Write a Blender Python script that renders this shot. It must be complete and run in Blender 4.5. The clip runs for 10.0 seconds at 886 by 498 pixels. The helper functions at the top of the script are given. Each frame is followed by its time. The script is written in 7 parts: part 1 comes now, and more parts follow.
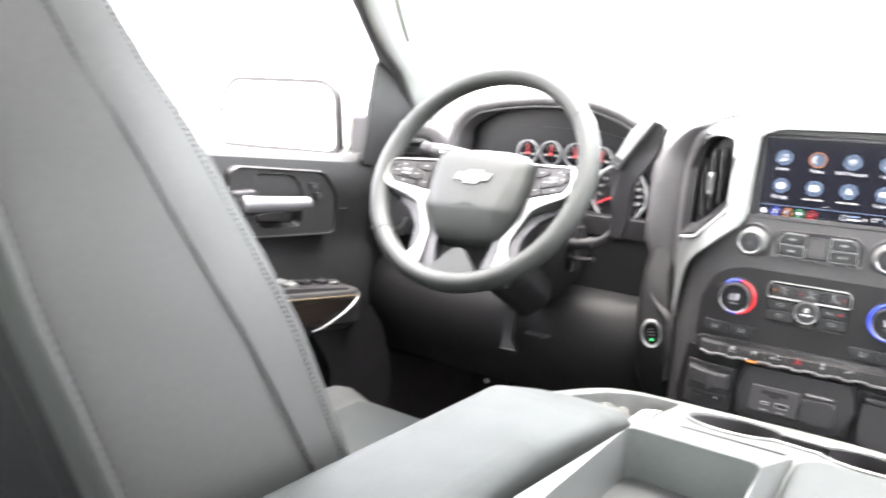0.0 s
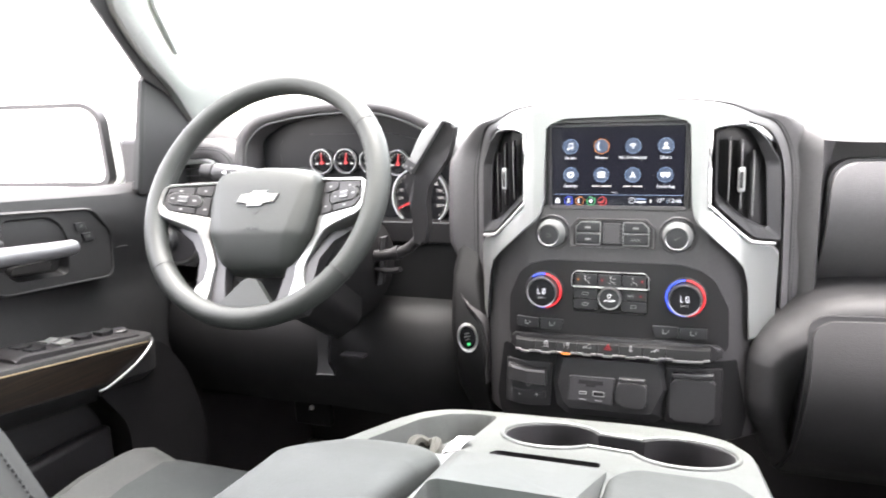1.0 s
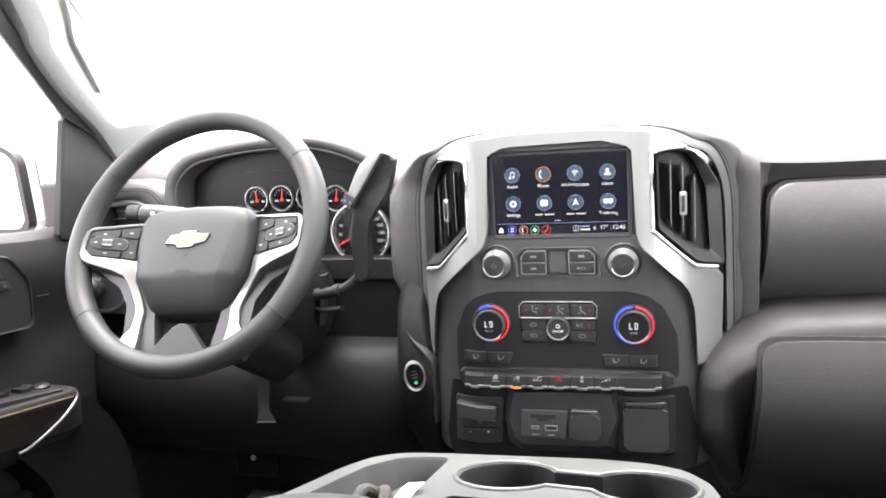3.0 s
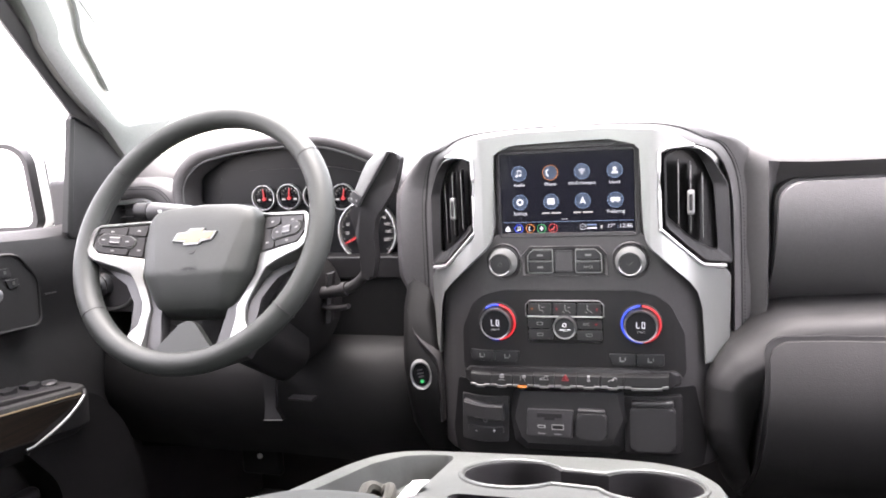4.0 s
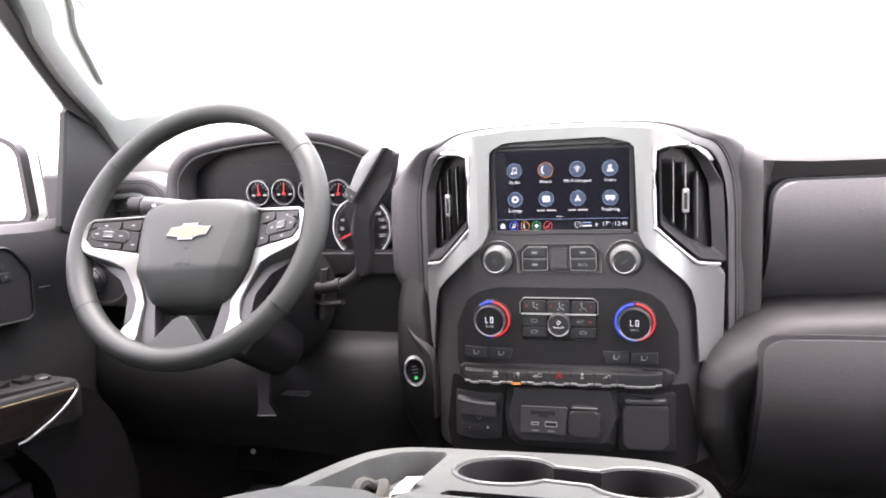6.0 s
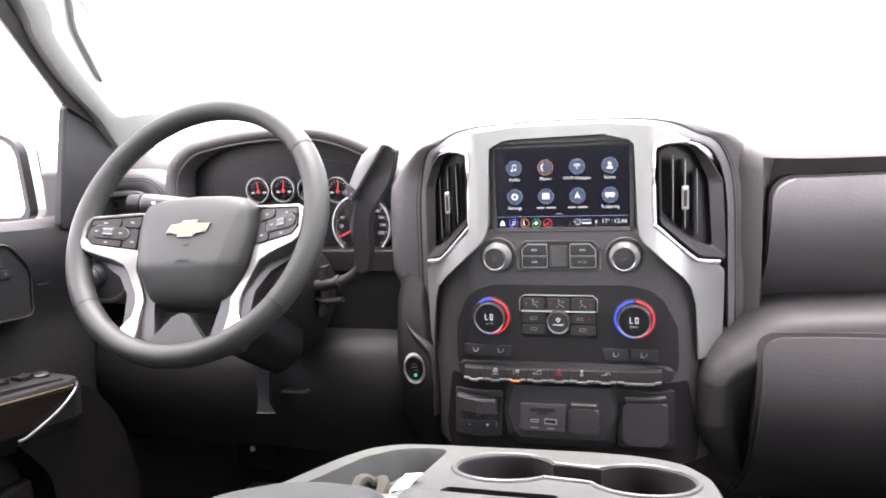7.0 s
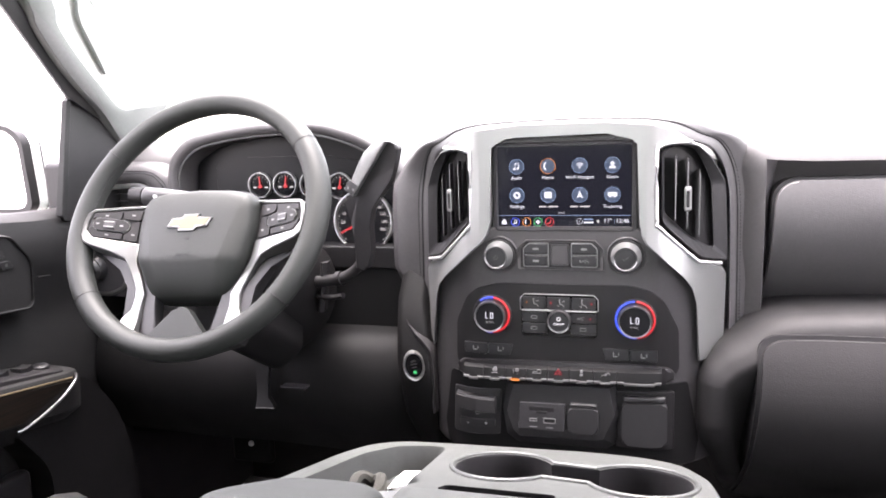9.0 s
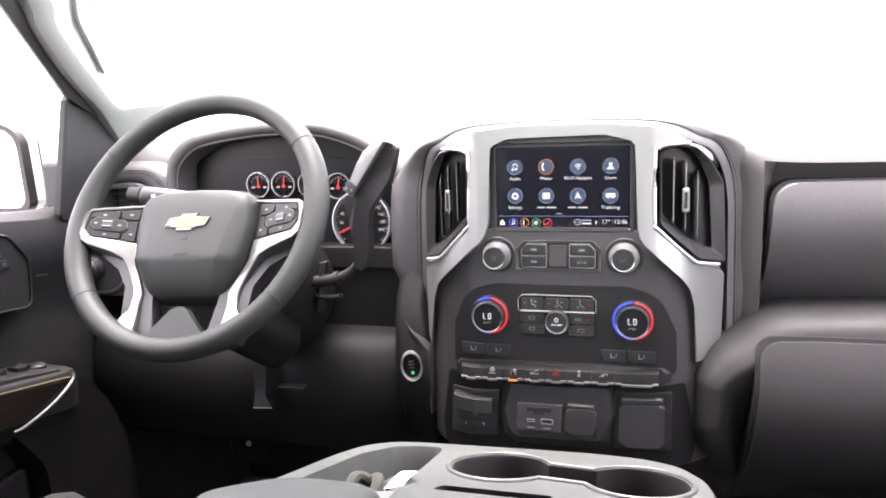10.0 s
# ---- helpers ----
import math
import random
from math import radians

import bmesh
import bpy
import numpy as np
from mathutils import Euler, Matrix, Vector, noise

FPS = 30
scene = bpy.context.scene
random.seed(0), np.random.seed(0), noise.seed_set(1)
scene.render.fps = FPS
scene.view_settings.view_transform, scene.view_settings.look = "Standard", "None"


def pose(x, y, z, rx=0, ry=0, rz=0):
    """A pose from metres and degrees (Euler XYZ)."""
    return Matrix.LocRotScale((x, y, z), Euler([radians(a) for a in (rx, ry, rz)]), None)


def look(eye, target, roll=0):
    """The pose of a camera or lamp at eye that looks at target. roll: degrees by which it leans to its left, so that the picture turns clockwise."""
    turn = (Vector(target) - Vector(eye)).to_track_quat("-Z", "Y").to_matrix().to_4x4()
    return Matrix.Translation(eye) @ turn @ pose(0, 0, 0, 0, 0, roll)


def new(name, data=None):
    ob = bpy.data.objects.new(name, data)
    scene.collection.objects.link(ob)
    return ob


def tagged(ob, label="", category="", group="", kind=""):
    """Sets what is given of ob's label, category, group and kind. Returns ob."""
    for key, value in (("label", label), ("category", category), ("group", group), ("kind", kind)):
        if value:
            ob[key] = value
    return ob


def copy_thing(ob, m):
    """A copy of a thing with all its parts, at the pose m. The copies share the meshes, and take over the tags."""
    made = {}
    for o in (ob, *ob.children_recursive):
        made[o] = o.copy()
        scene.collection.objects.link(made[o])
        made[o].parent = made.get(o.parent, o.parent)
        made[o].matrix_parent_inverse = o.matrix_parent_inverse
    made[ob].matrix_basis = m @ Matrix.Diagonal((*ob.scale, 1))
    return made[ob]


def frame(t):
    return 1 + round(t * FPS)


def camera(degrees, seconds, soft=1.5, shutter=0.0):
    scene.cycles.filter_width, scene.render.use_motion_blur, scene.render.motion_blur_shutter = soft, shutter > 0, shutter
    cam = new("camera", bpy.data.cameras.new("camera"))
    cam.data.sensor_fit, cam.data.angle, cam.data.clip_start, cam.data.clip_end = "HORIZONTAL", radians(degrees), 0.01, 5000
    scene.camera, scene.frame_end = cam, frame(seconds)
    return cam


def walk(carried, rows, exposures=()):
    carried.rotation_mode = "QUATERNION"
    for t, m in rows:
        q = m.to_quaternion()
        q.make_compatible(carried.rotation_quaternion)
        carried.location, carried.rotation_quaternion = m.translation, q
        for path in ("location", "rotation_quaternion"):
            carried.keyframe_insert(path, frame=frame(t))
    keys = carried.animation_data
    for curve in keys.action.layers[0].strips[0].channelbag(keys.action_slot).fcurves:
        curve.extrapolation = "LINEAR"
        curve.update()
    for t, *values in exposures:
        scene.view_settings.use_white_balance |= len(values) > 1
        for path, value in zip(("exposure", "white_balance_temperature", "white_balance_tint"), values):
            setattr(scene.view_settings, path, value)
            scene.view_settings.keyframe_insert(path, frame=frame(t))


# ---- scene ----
cam = camera(61.8, 10.0, soft=1.8, shutter=0.4)

PATH = [
    (0, (0.134, -1.123, 1.132), (-0.969, 0.5, 0.748), 2.8),
    (0.2, (0.136, -1.087, 1.139), (-0.851, 0.610, 0.755), 1.8),
    (0.5, (0.134, -1.056, 1.148), (-0.726, 0.706, 0.752), -0.1),
    (1, (0.138, -1.028, 1.145), (-0.566, 0.804, 0.762), -2.0),
    (1.2, (0.1345, -1.022, 1.142), (-0.504, 0.787, 0.789), -2.45),
    (1.5, (0.134, -1.011, 1.142), (-0.462, 0.87, 0.816), -2.8),
    (2, (0.129, -1.0, 1.138), (-0.412, 0.903, 0.846), -3.2),
    (3.5, (0.128, -0.997, 1.135), (-0.445, 0.896, 0.842), -3.4),
    (4, (0.129, -0.996, 1.133), (-0.451, 0.896, 0.842), -3.3),
    (4.5, (0.128, -0.996, 1.134), (-0.445, 0.896, 0.837), -3.0),
    (5, (0.129, -0.994, 1.134), (-0.442, 0.899, 0.834), -3.0),
    (5.5, (0.129, -0.995, 1.134), (-0.44, 0.899, 0.833), -2.9),
    (7, (0.128, -0.996, 1.132), (-0.436, 0.898, 0.826), -2.8),
    (7.5, (0.129, -0.994, 1.133), (-0.438, 0.898, 0.822), -2.7),
    (8, (0.129, -0.995, 1.132), (-0.435, 0.899, 0.82), -2.5),
    (8.5, (0.128, -0.995, 1.132), (-0.434, 0.899, 0.819), -2.3),
    (9, (0.128, -0.994, 1.132), (-0.44, 0.897, 0.819), -2.0),
    (9.5, (0.129, -0.994, 1.132), (-0.437, 0.898, 0.82), -1.8),
    (10, (0.129, -0.994, 1.132), (-0.436, 0.899, 0.82), -1.8),
]
EXPO = [(0.0, 5.58, 6800, 15), (1.0, 5.2, 6800, 15), (2.2, 4.85, 6800, 18), (10.0, 4.68, 6800, 23)]
walk(cam, [(t, look(eye, aim, roll)) for t, eye, aim, roll in PATH], EXPO)

# ---- light: bright overcast day ----
world = bpy.data.worlds.new("world")
scene.world = world
world.use_nodes = True
wn = world.node_tree.nodes
sky = wn.new("ShaderNodeTexSky")
sky.sky_type, sky.sun_disc = "NISHITA", False
sky.sun_elevation, sky.sun_rotation = radians(84), radians(-50)
sky.air_density, sky.dust_density, sky.ozone_density = 1.0, 2.0, 1.0
grey = wn.new("ShaderNodeHueSaturation")   # thin cloud takes most of the blue out of the sky
grey.inputs["Saturation"].default_value = 0.22
world.node_tree.links.new(sky.outputs[0], grey.inputs["Color"])
world.node_tree.links.new(grey.outputs[0], wn["Background"].inputs[0])
wn["Background"].inputs[1].default_value = 0.12
sun = new("sun", bpy.data.lights.new("sun", "SUN"))
sun.data.energy, sun.data.angle, sun.data.color = 0.6, radians(50), (1.0, 0.98, 0.96)
sun.matrix_world = look((0, 0, 10), (math.sin(radians(50)) * 1.05, -math.cos(radians(50)) * 1.05, 0))

# ---- materials ----
def mat(name, base, rough=0.5, metal=0.0, grain=0.0, grain_scale=900.0, vary=0.12, vary_scale=9.0, spec=0.5, coat=0.0, emit=None, power=0.0):
    m = bpy.data.materials.new(name)
    m.use_nodes = True
    nt = m.node_tree
    p = nt.nodes["Principled BSDF"]
    tc = nt.nodes.new("ShaderNodeTexCoord")
    p.inputs["Roughness"].default_value = rough
    p.inputs["Metallic"].default_value = metal
    p.inputs["Specular IOR Level"].default_value = spec
    p.inputs["Coat Weight"].default_value = coat
    p.inputs["Coat Roughness"].default_value = 0.08
    if vary:
        n1 = nt.nodes.new("ShaderNodeTexNoise")
        n1.inputs["Scale"].default_value, n1.inputs["Detail"].default_value = vary_scale, 6
        n2 = nt.nodes.new("ShaderNodeTexNoise")
        n2.inputs["Scale"].default_value, n2.inputs["Detail"].default_value = vary_scale * 25, 3
        add = nt.nodes.new("ShaderNodeMath")
        add.operation = "ADD"
        ramp = nt.nodes.new("ShaderNodeMapRange")
        ramp.inputs["From Min"].default_value, ramp.inputs["From Max"].default_value = 0.6, 1.4
        ramp.inputs["To Min"].default_value, ramp.inputs["To Max"].default_value = 1 - vary, 1 + vary
        mul = nt.nodes.new("ShaderNodeVectorMath")
        mul.operation = "SCALE"
        mul.inputs[0].default_value = base
        nt.links.new(tc.outputs["Object"], n1.inputs["Vector"])
        nt.links.new(tc.outputs["Object"], n2.inputs["Vector"])
        nt.links.new(n1.outputs[0], add.inputs[0])
        nt.links.new(n2.outputs[0], add.inputs[1])
        nt.links.new(add.outputs[0], ramp.inputs["Value"])
        nt.links.new(ramp.outputs[0], mul.inputs["Scale"])
        nt.links.new(mul.outputs[0], p.inputs["Base Color"])
        rr = nt.nodes.new("ShaderNodeMapRange")
        rr.inputs["From Min"].default_value, rr.inputs["From Max"].default_value = 0.3, 0.7
        rr.inputs["To Min"].default_value, rr.inputs["To Max"].default_value = max(0.02, rough * 0.85), min(1, rough * 1.15)
        nt.links.new(n1.outputs[0], rr.inputs["Value"])
        nt.links.new(rr.outputs[0], p.inputs["Roughness"])
    else:
        p.inputs["Base Color"].default_value = (*base, 1)
    if grain:
        v = nt.nodes.new("ShaderNodeTexVoronoi")
        v.inputs["Scale"].default_value = grain_scale
        v.feature = "SMOOTH_F1"
        b = nt.nodes.new("ShaderNodeBump")
        b.inputs["Strength"].default_value, b.inputs["Distance"].default_value = grain, 0.0006
        nt.links.new(tc.outputs["Object"], v.inputs["Vector"])
        nt.links.new(v.outputs["Distance"], b.inputs["Height"])
        nt.links.new(b.outputs[0], p.inputs["Normal"])
    if emit:
        p.inputs["Emission Color"].default_value = (*emit, 1)
        p.inputs["Emission Strength"].default_value = power
    return m


def wood_mat():
    m = mat("dark_open_pore_wood", (0.06, 0.045, 0.032), 0.55, vary=0, spec=0.2)
    nt = m.node_tree
    p = nt.nodes["Principled BSDF"]
    tc, mp = nt.nodes.new("ShaderNodeTexCoord"), nt.nodes.new("ShaderNodeMapping")
    mp.inputs["Scale"].default_value = (60, 5, 160)
    n = nt.nodes.new("ShaderNodeTexNoise")
    n.inputs["Scale"].default_value, n.inputs["Detail"].default_value = 1.5, 8
    r = nt.nodes.new("ShaderNodeValToRGB")
    r.color_ramp.elements[0].position, r.color_ramp.elements[0].color = 0.35, (0.0038, 0.0028, 0.0022, 1)
    r.color_ramp.elements[1].position, r.color_ramp.elements[1].color = 0.7, (0.0135, 0.0088, 0.0052, 1)
    nt.links.new(tc.outputs["Object"], mp.inputs[0])
    nt.links.new(mp.outputs[0], n.inputs["Vector"])
    nt.links.new(n.outputs[0], r.inputs[0])
    nt.links.new(r.outputs[0], p.inputs["Base Color"])
    return m


def glass_mat(name, tint):
    m = bpy.data.materials.new(name)
    m.use_nodes = True
    nt = m.node_tree
    nt.nodes.remove(nt.nodes["Principled BSDF"])
    tr, gl, mx = (nt.nodes.new(k) for k in ("ShaderNodeBsdfTransparent", "ShaderNodeBsdfGlossy", "ShaderNodeMixShader"))
    fr = nt.nodes.new("ShaderNodeLayerWeight")
    pw, ml = nt.nodes.new("ShaderNodeMath"), nt.nodes.new("ShaderNodeMath")
    pw.operation, ml.operation = "POWER", "MULTIPLY_ADD"
    pw.inputs[1].default_value, ml.inputs[1].default_value, ml.inputs[2].default_value = 5.0, 0.5, 0.02
    nt.links.new(fr.outputs["Facing"], pw.inputs[0])
    nt.links.new(pw.outputs[0], ml.inputs[0])
    tr.inputs[0].default_value = (*tint, 1)
    gl.inputs["Roughness"].default_value = 0.0
    nt.links.new(ml.outputs[0], mx.inputs[0])
    nt.links.new(tr.outputs[0], mx.inputs[1])
    nt.links.new(gl.outputs[0], mx.inputs[2])
    nt.links.new(mx.outputs[0], nt.nodes["Material Output"].inputs[0])
    return m


DASH = mat("dash_vinyl", (0.066, 0.0628, 0.0644), 0.5, spec=0.42, grain=0.35, grain_scale=700)
LEATHER = mat("wheel_leather", (0.0140, 0.0158, 0.0145), 0.56, spec=0.33, grain=0.3, grain_scale=800)
SEAT = mat("grey_seat_vinyl", (0.0330, 0.0330, 0.0318), 0.55, spec=0.28, grain=0.08, grain_scale=600)
SEAT_INSERT = mat("dark_seat_cloth", (0.0185, 0.0207, 0.0208), 0.9, spec=0.1, grain=0.7, grain_scale=500)
CUSHION = mat("seat_cushion_vinyl", (0.0225, 0.0240, 0.0236), 0.75, spec=0.15, grain=0.4, grain_scale=600)
PANEL = mat("stack_panel_plastic", (0.034, 0.0320, 0.0332), 0.45, spec=0.45, grain=0.2, grain_scale=1200)
BLACK = mat("black_plastic", (0.013, 0.0122, 0.013), 0.5, spec=0.25, grain=0.2, grain_scale=1000)
DIALFACE = mat("dial_black", (0.008, 0.008, 0.009), 0.35, vary=0, spec=0.15)
GLOSS = mat("gloss_black", (0.006, 0.006, 0.007), 0.12, vary=0)
BUTTON = mat("button_plastic", (0.012, 0.012, 0.013), 0.45, vary=0.06, spec=0.35)
COVER = mat("socket_cover_plastic", (0.021, 0.0205, 0.0215), 0.42, spec=0.4, grain=0.2)
# paler than the lever's arm: window light on the grip is in the colour
GRIP = mat("lever_grip_vinyl", (0.050, 0.0505, 0.050), 0.5, grain=0.3)
# darker copy of the dash: the shade low on the passenger side is painted in
LOWDASH = mat("lower_dash_in_shade", (0.0205, 0.0195, 0.0200), 0.6, spec=0.22, grain=0.35, grain_scale=700)
# black plastic, also used where footwell and recess shade is put into the colour
DARK = mat("black_plastic_and_shade", (0.0058, 0.0056, 0.0058), 0.55, spec=0.2, vary=0.1)
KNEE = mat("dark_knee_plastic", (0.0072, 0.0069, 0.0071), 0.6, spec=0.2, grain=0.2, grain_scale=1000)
EDGE = mat("toggle_edge_metal", (0.30, 0.30, 0.30), 0.4, metal=0.8, vary=0.03)
BRIGHT = mat("bright_satin_metal", (0.55, 0.55, 0.55), 0.45, metal=0.7, vary=0.03)
RING = mat("satin_ring_metal", (0.20, 0.20, 0.20), 0.35, metal=0.9, vary=0.03)
BAR = mat("satin_handle_metal", (0.13, 0.13, 0.135), 0.5, metal=0.6, vary=0.05)
TOGGLE = mat("toggle_black", (0.0105, 0.0099, 0.0104), 0.5, vary=0.06, spec=0.25)
SPOKE = mat("satin_spoke_metal", (0.21, 0.212, 0.208), 0.34, metal=0.9, vary=0.05, vary_scale=30)
SILVER = mat("satin_silver", (0.23, 0.233, 0.229), 0.45, metal=0.65, vary=0.05, vary_scale=30)
GREY = mat("grey_port_plastic", (0.034, 0.033, 0.035), 0.45, spec=0.35, grain=0.2)
CHROME = mat("chrome", (0.78, 0.78, 0.78), 0.12, metal=1.0, vary=0.03)
WARM = mat("warm_trim_line", (0.16, 0.125, 0.075), 0.4, metal=0.5, vary=0.1)
GOLD = mat("gold_emblem_enamel", (0.125, 0.092, 0.050), 0.45, metal=0.0, vary=0.2, vary_scale=60)
CONSOLE = mat("console_plastic", (0.055, 0.0575, 0.0545), 0.45, grain=0.25, grain_scale=1000)
LID = mat("armrest_vinyl", (0.029, 0.0312, 0.0294), 0.62, spec=0.25, grain=0.18, grain_scale=650)
PILLAR = mat("grey_pillar_trim", (0.125, 0.128, 0.124), 0.75, spec=0.3, grain=0.3, grain_scale=900)
DOOR = mat("door_vinyl", (0.0128, 0.0126, 0.0128), 0.6, spec=0.25, grain=0.35, grain_scale=700)
CARPET = mat("black_carpet", (0.010, 0.010, 0.011), 0.95, grain=1.0, grain_scale=400)
STITCH = mat("grey_thread", (0.16, 0.16, 0.16), 0.8, vary=0.05)
RUBBER = mat("black_rubber", (0.012, 0.012, 0.012), 0.75, vary=0.1, spec=0.25)
FRAME = mat("charcoal_frame_plastic", (0.011, 0.0108, 0.0112), 0.6, grain=0.2, spec=0.25)
RECESS = mat("grip_plastic", (0.17, 0.175, 0.168), 0.7, spec=0.3)
WOOD = wood_mat()
WHITE = mat("white_print", (0.75, 0.75, 0.75), 0.6, vary=0)
PAPER = mat("white_paper", (0.80, 0.80, 0.79), 0.7, vary=0.04)
BEAD = mat("speckled_cord", (0.022, 0.021, 0.016), 0.8, vary=0.9, vary_scale=30)
PAINT = mat("pale_car_paint", (0.60, 0.63, 0.61), 0.35, metal=0.0, coat=0.5, vary=0.02)
HEADLINER = mat("headliner_cloth", (0.42, 0.42, 0.40), 0.9, grain=0.3)
GROUND = mat("pale_concrete_lot", (0.36, 0.35, 0.335), 0.85, vary=0.2, vary_scale=0.4)
FOLIAGE = mat("dry_foliage", (0.36, 0.37, 0.31), 0.7, vary=0.4, vary_scale=0.8)
MIRROR = mat("mirror_glass", (0.9, 0.9, 0.9), 0.01, metal=1.0, vary=0)
GLASS = glass_mat("clear_glass", (0.93, 0.98, 0.95))
PRIVACY = glass_mat("privacy_glass", (0.22, 0.23, 0.22))
SCREEN = mat("display_black", (0.004, 0.004, 0.006), 0.08, vary=0, emit=(0.10, 0.11, 0.16), power=0.004)


def glow(name, color, power):
    return mat(name, tuple(c * 0.04 for c in color), 0.4, vary=0, emit=color, power=power)


G_WHITE = glow("lit_white", (0.85, 0.9, 1.0), 0.045)
G_RED = glow("lit_red", (1.0, 0.04, 0.05), 0.042)
G_HAZARD = glow("lit_hazard", (0.9, 0.05, 0.08), 0.014)
G_NEEDLE = glow("lit_needle", (0.95, 0.06, 0.07), 0.030)
G_BLUE = glow("lit_blue", (0.04, 0.10, 1.0), 0.06)
G_ICON = glow("lit_icon_blue", (0.10, 0.20, 0.42), 0.009)
G_RIM = glow("lit_icon_rim", (0.30, 0.45, 0.75), 0.036)
G_ORANGE = glow("lit_orange", (1.0, 0.32, 0.05), 0.045)
G_GREEN = glow("lit_green", (0.05, 0.8, 0.25), 0.03)
G_DIAL = glow("lit_dial_print", (0.9, 0.9, 0.9), 0.028)


# ---- builders ----
def thing(name, at=(0, 0, 0), label="", category="", group="", kind="", m=None):
    ob = new(name)
    ob.empty_display_size = 0.02
    ob.matrix_basis = m if m else Matrix.Translation(at)
    return tagged(ob, label, category, group, kind)


def root_matrix(ob):
    while ob.parent:
        ob = ob.parent
    return ob.matrix_basis


def finish(me, angle=38):
    bm = bmesh.new()
    bm.from_mesh(me)
    for f in bm.faces:
        f.smooth = True
    for e in bm.edges:
        if len(e.link_faces) == 2 and e.calc_face_angle(0) > radians(angle):
            e.smooth = False
    bm.to_mesh(me)
    bm.free()


def part(name, bm, material, parent=None, label="", local=False, angle=38):
    """One mesh under a thing or a part; bm is in world metres, or in the thing's own frame when local."""
    if parent and not local:
        bm.transform(root_matrix(parent).inverted())
    bmesh.ops.recalc_face_normals(bm, faces=bm.faces)
    me = bpy.data.meshes.new(name)
    bm.to_mesh(me)
    bm.free()
    finish(me, angle)
    me.materials.append(material)
    ob = new(name, me)
    wn = ob.modifiers.new("even_shading", "WEIGHTED_NORMAL")
    wn.keep_sharp, wn.weight = True, 80
    if parent:
        ob.parent = parent
    return tagged(ob, label)


def solo(name, bm, material, label, category, kind="", group="", angle=38):
    return tagged(part(name, bm, material, None, "", angle=angle), label, category, group, kind)


def rounded(pts, r, n=4):
    out = []
    k = len(pts)
    for i in range(k):
        p, a, b = Vector(pts[i]), Vector(pts[i - 1]), Vector(pts[(i + 1) % k])
        da, db = (a - p), (b - p)
        rr = min(r, da.length * 0.45, db.length * 0.45)
        s, e = p + da.normalized() * rr, p + db.normalized() * rr
        w = math.sin(da.angle(db) / 2)
        for j in range(n + 1):
            t = j / n
            out.append(tuple(((1 - t) ** 2 * s + 2 * w * t * (1 - t) * p + t * t * e) / ((1 - t) ** 2 + 2 * w * t * (1 - t) + t * t)))
    return out


def mirror_x(pts):
    """Closes a right-hand outline (top to bottom) with its mirror image."""
    return list(pts) + [(-x, z) for x, z in reversed(pts)]


def rect(x0, z0, x1, z1, r=0.0, n=4):
    p = [(x0, z0), (x1, z0), (x1, z1), (x0, z1)]
    return rounded(p, r, n) if r else p


def disc_pts(cx, cz, r, n=28, rz=None):
    return [(cx + r * math.cos(a), cz + (rz or r) * math.sin(a)) for a in (2 * math.pi * i / n for i in range(n))]


AXES = {"y": lambda a, b, d: (a, d, b), "x": lambda a, b, d: (d, a, b), "z": lambda a, b, d: (a, b, d)}


def prism(pts, back, front, axis="y", bev=0.0, seg=2, bm=None):
    """An outline given depth from back to front, with its front rim rounded."""
    own = bm is None
    bm = bm or bmesh.new()
    f3 = AXES[axis]
    a = [bm.verts.new(f3(p[0], p[1], front)) for p in pts]
    b = [bm.verts.new(f3(p[0], p[1], back)) for p in pts]
    k = len(pts)
    top = bm.faces.new(a)
    bm.faces.new(b[::-1])
    for i in range(k):
        bm.faces.new((a[i], b[i], b[(i + 1) % k], a[(i + 1) % k]))
    if bev:
        bmesh.ops.bevel(bm, geom=list(top.edges), offset=bev, segments=seg, profile=0.5, affect="EDGES", clamp_overlap=True)
    return bm


def ring_plate(outer, inner, back, front, axis="y"):
    """A frame between two outlines of equal point count."""
    bm = bmesh.new()
    f3 = AXES[axis]
    rows = [[bm.verts.new(f3(p[0], p[1], d)) for p in pts] for pts, d in ((outer, back), (outer, front), (inner, front), (inner, back))]
    k = len(outer)
    for r in range(4):
        a, b = rows[r], rows[(r + 1) % 4]
        for i in range(k):
            bm.faces.new((a[i], a[(i + 1) % k], b[(i + 1) % k], b[i]))
    return bm


def rbox(lo, hi, bev=0.003, seg=3, bm=None):
    bm = bm or bmesh.new()
    c = [(l + h) / 2 for l, h in zip(lo, hi)]
    s = [abs(h - l) for l, h in zip(lo, hi)]
    g = bmesh.ops.create_cube(bm, size=1, matrix=Matrix.Translation(c) @ Matrix.Diagonal((*s, 1)))
    if bev:
        es = list({e for v in g["verts"] for e in v.link_edges})
        bmesh.ops.bevel(bm, geom=es, offset=bev, segments=seg, profile=0.5, affect="EDGES", clamp_overlap=True)
    return bm


def loft(rings, closed=True, caps=True, bm=None):
    bm = bm or bmesh.new()
    rows = [[bm.verts.new(p) for p in ring] for ring in rings]
    k = len(rows[0])
    for a, b in zip(rows, rows[1:]):
        for i in range(k if closed else k - 1):
            bm.faces.new((a[i], a[(i + 1) % k], b[(i + 1) % k], b[i]))
    if caps and closed:
        bm.faces.new(rows[0][::-1])
        bm.faces.new(rows[-1])
    return bm


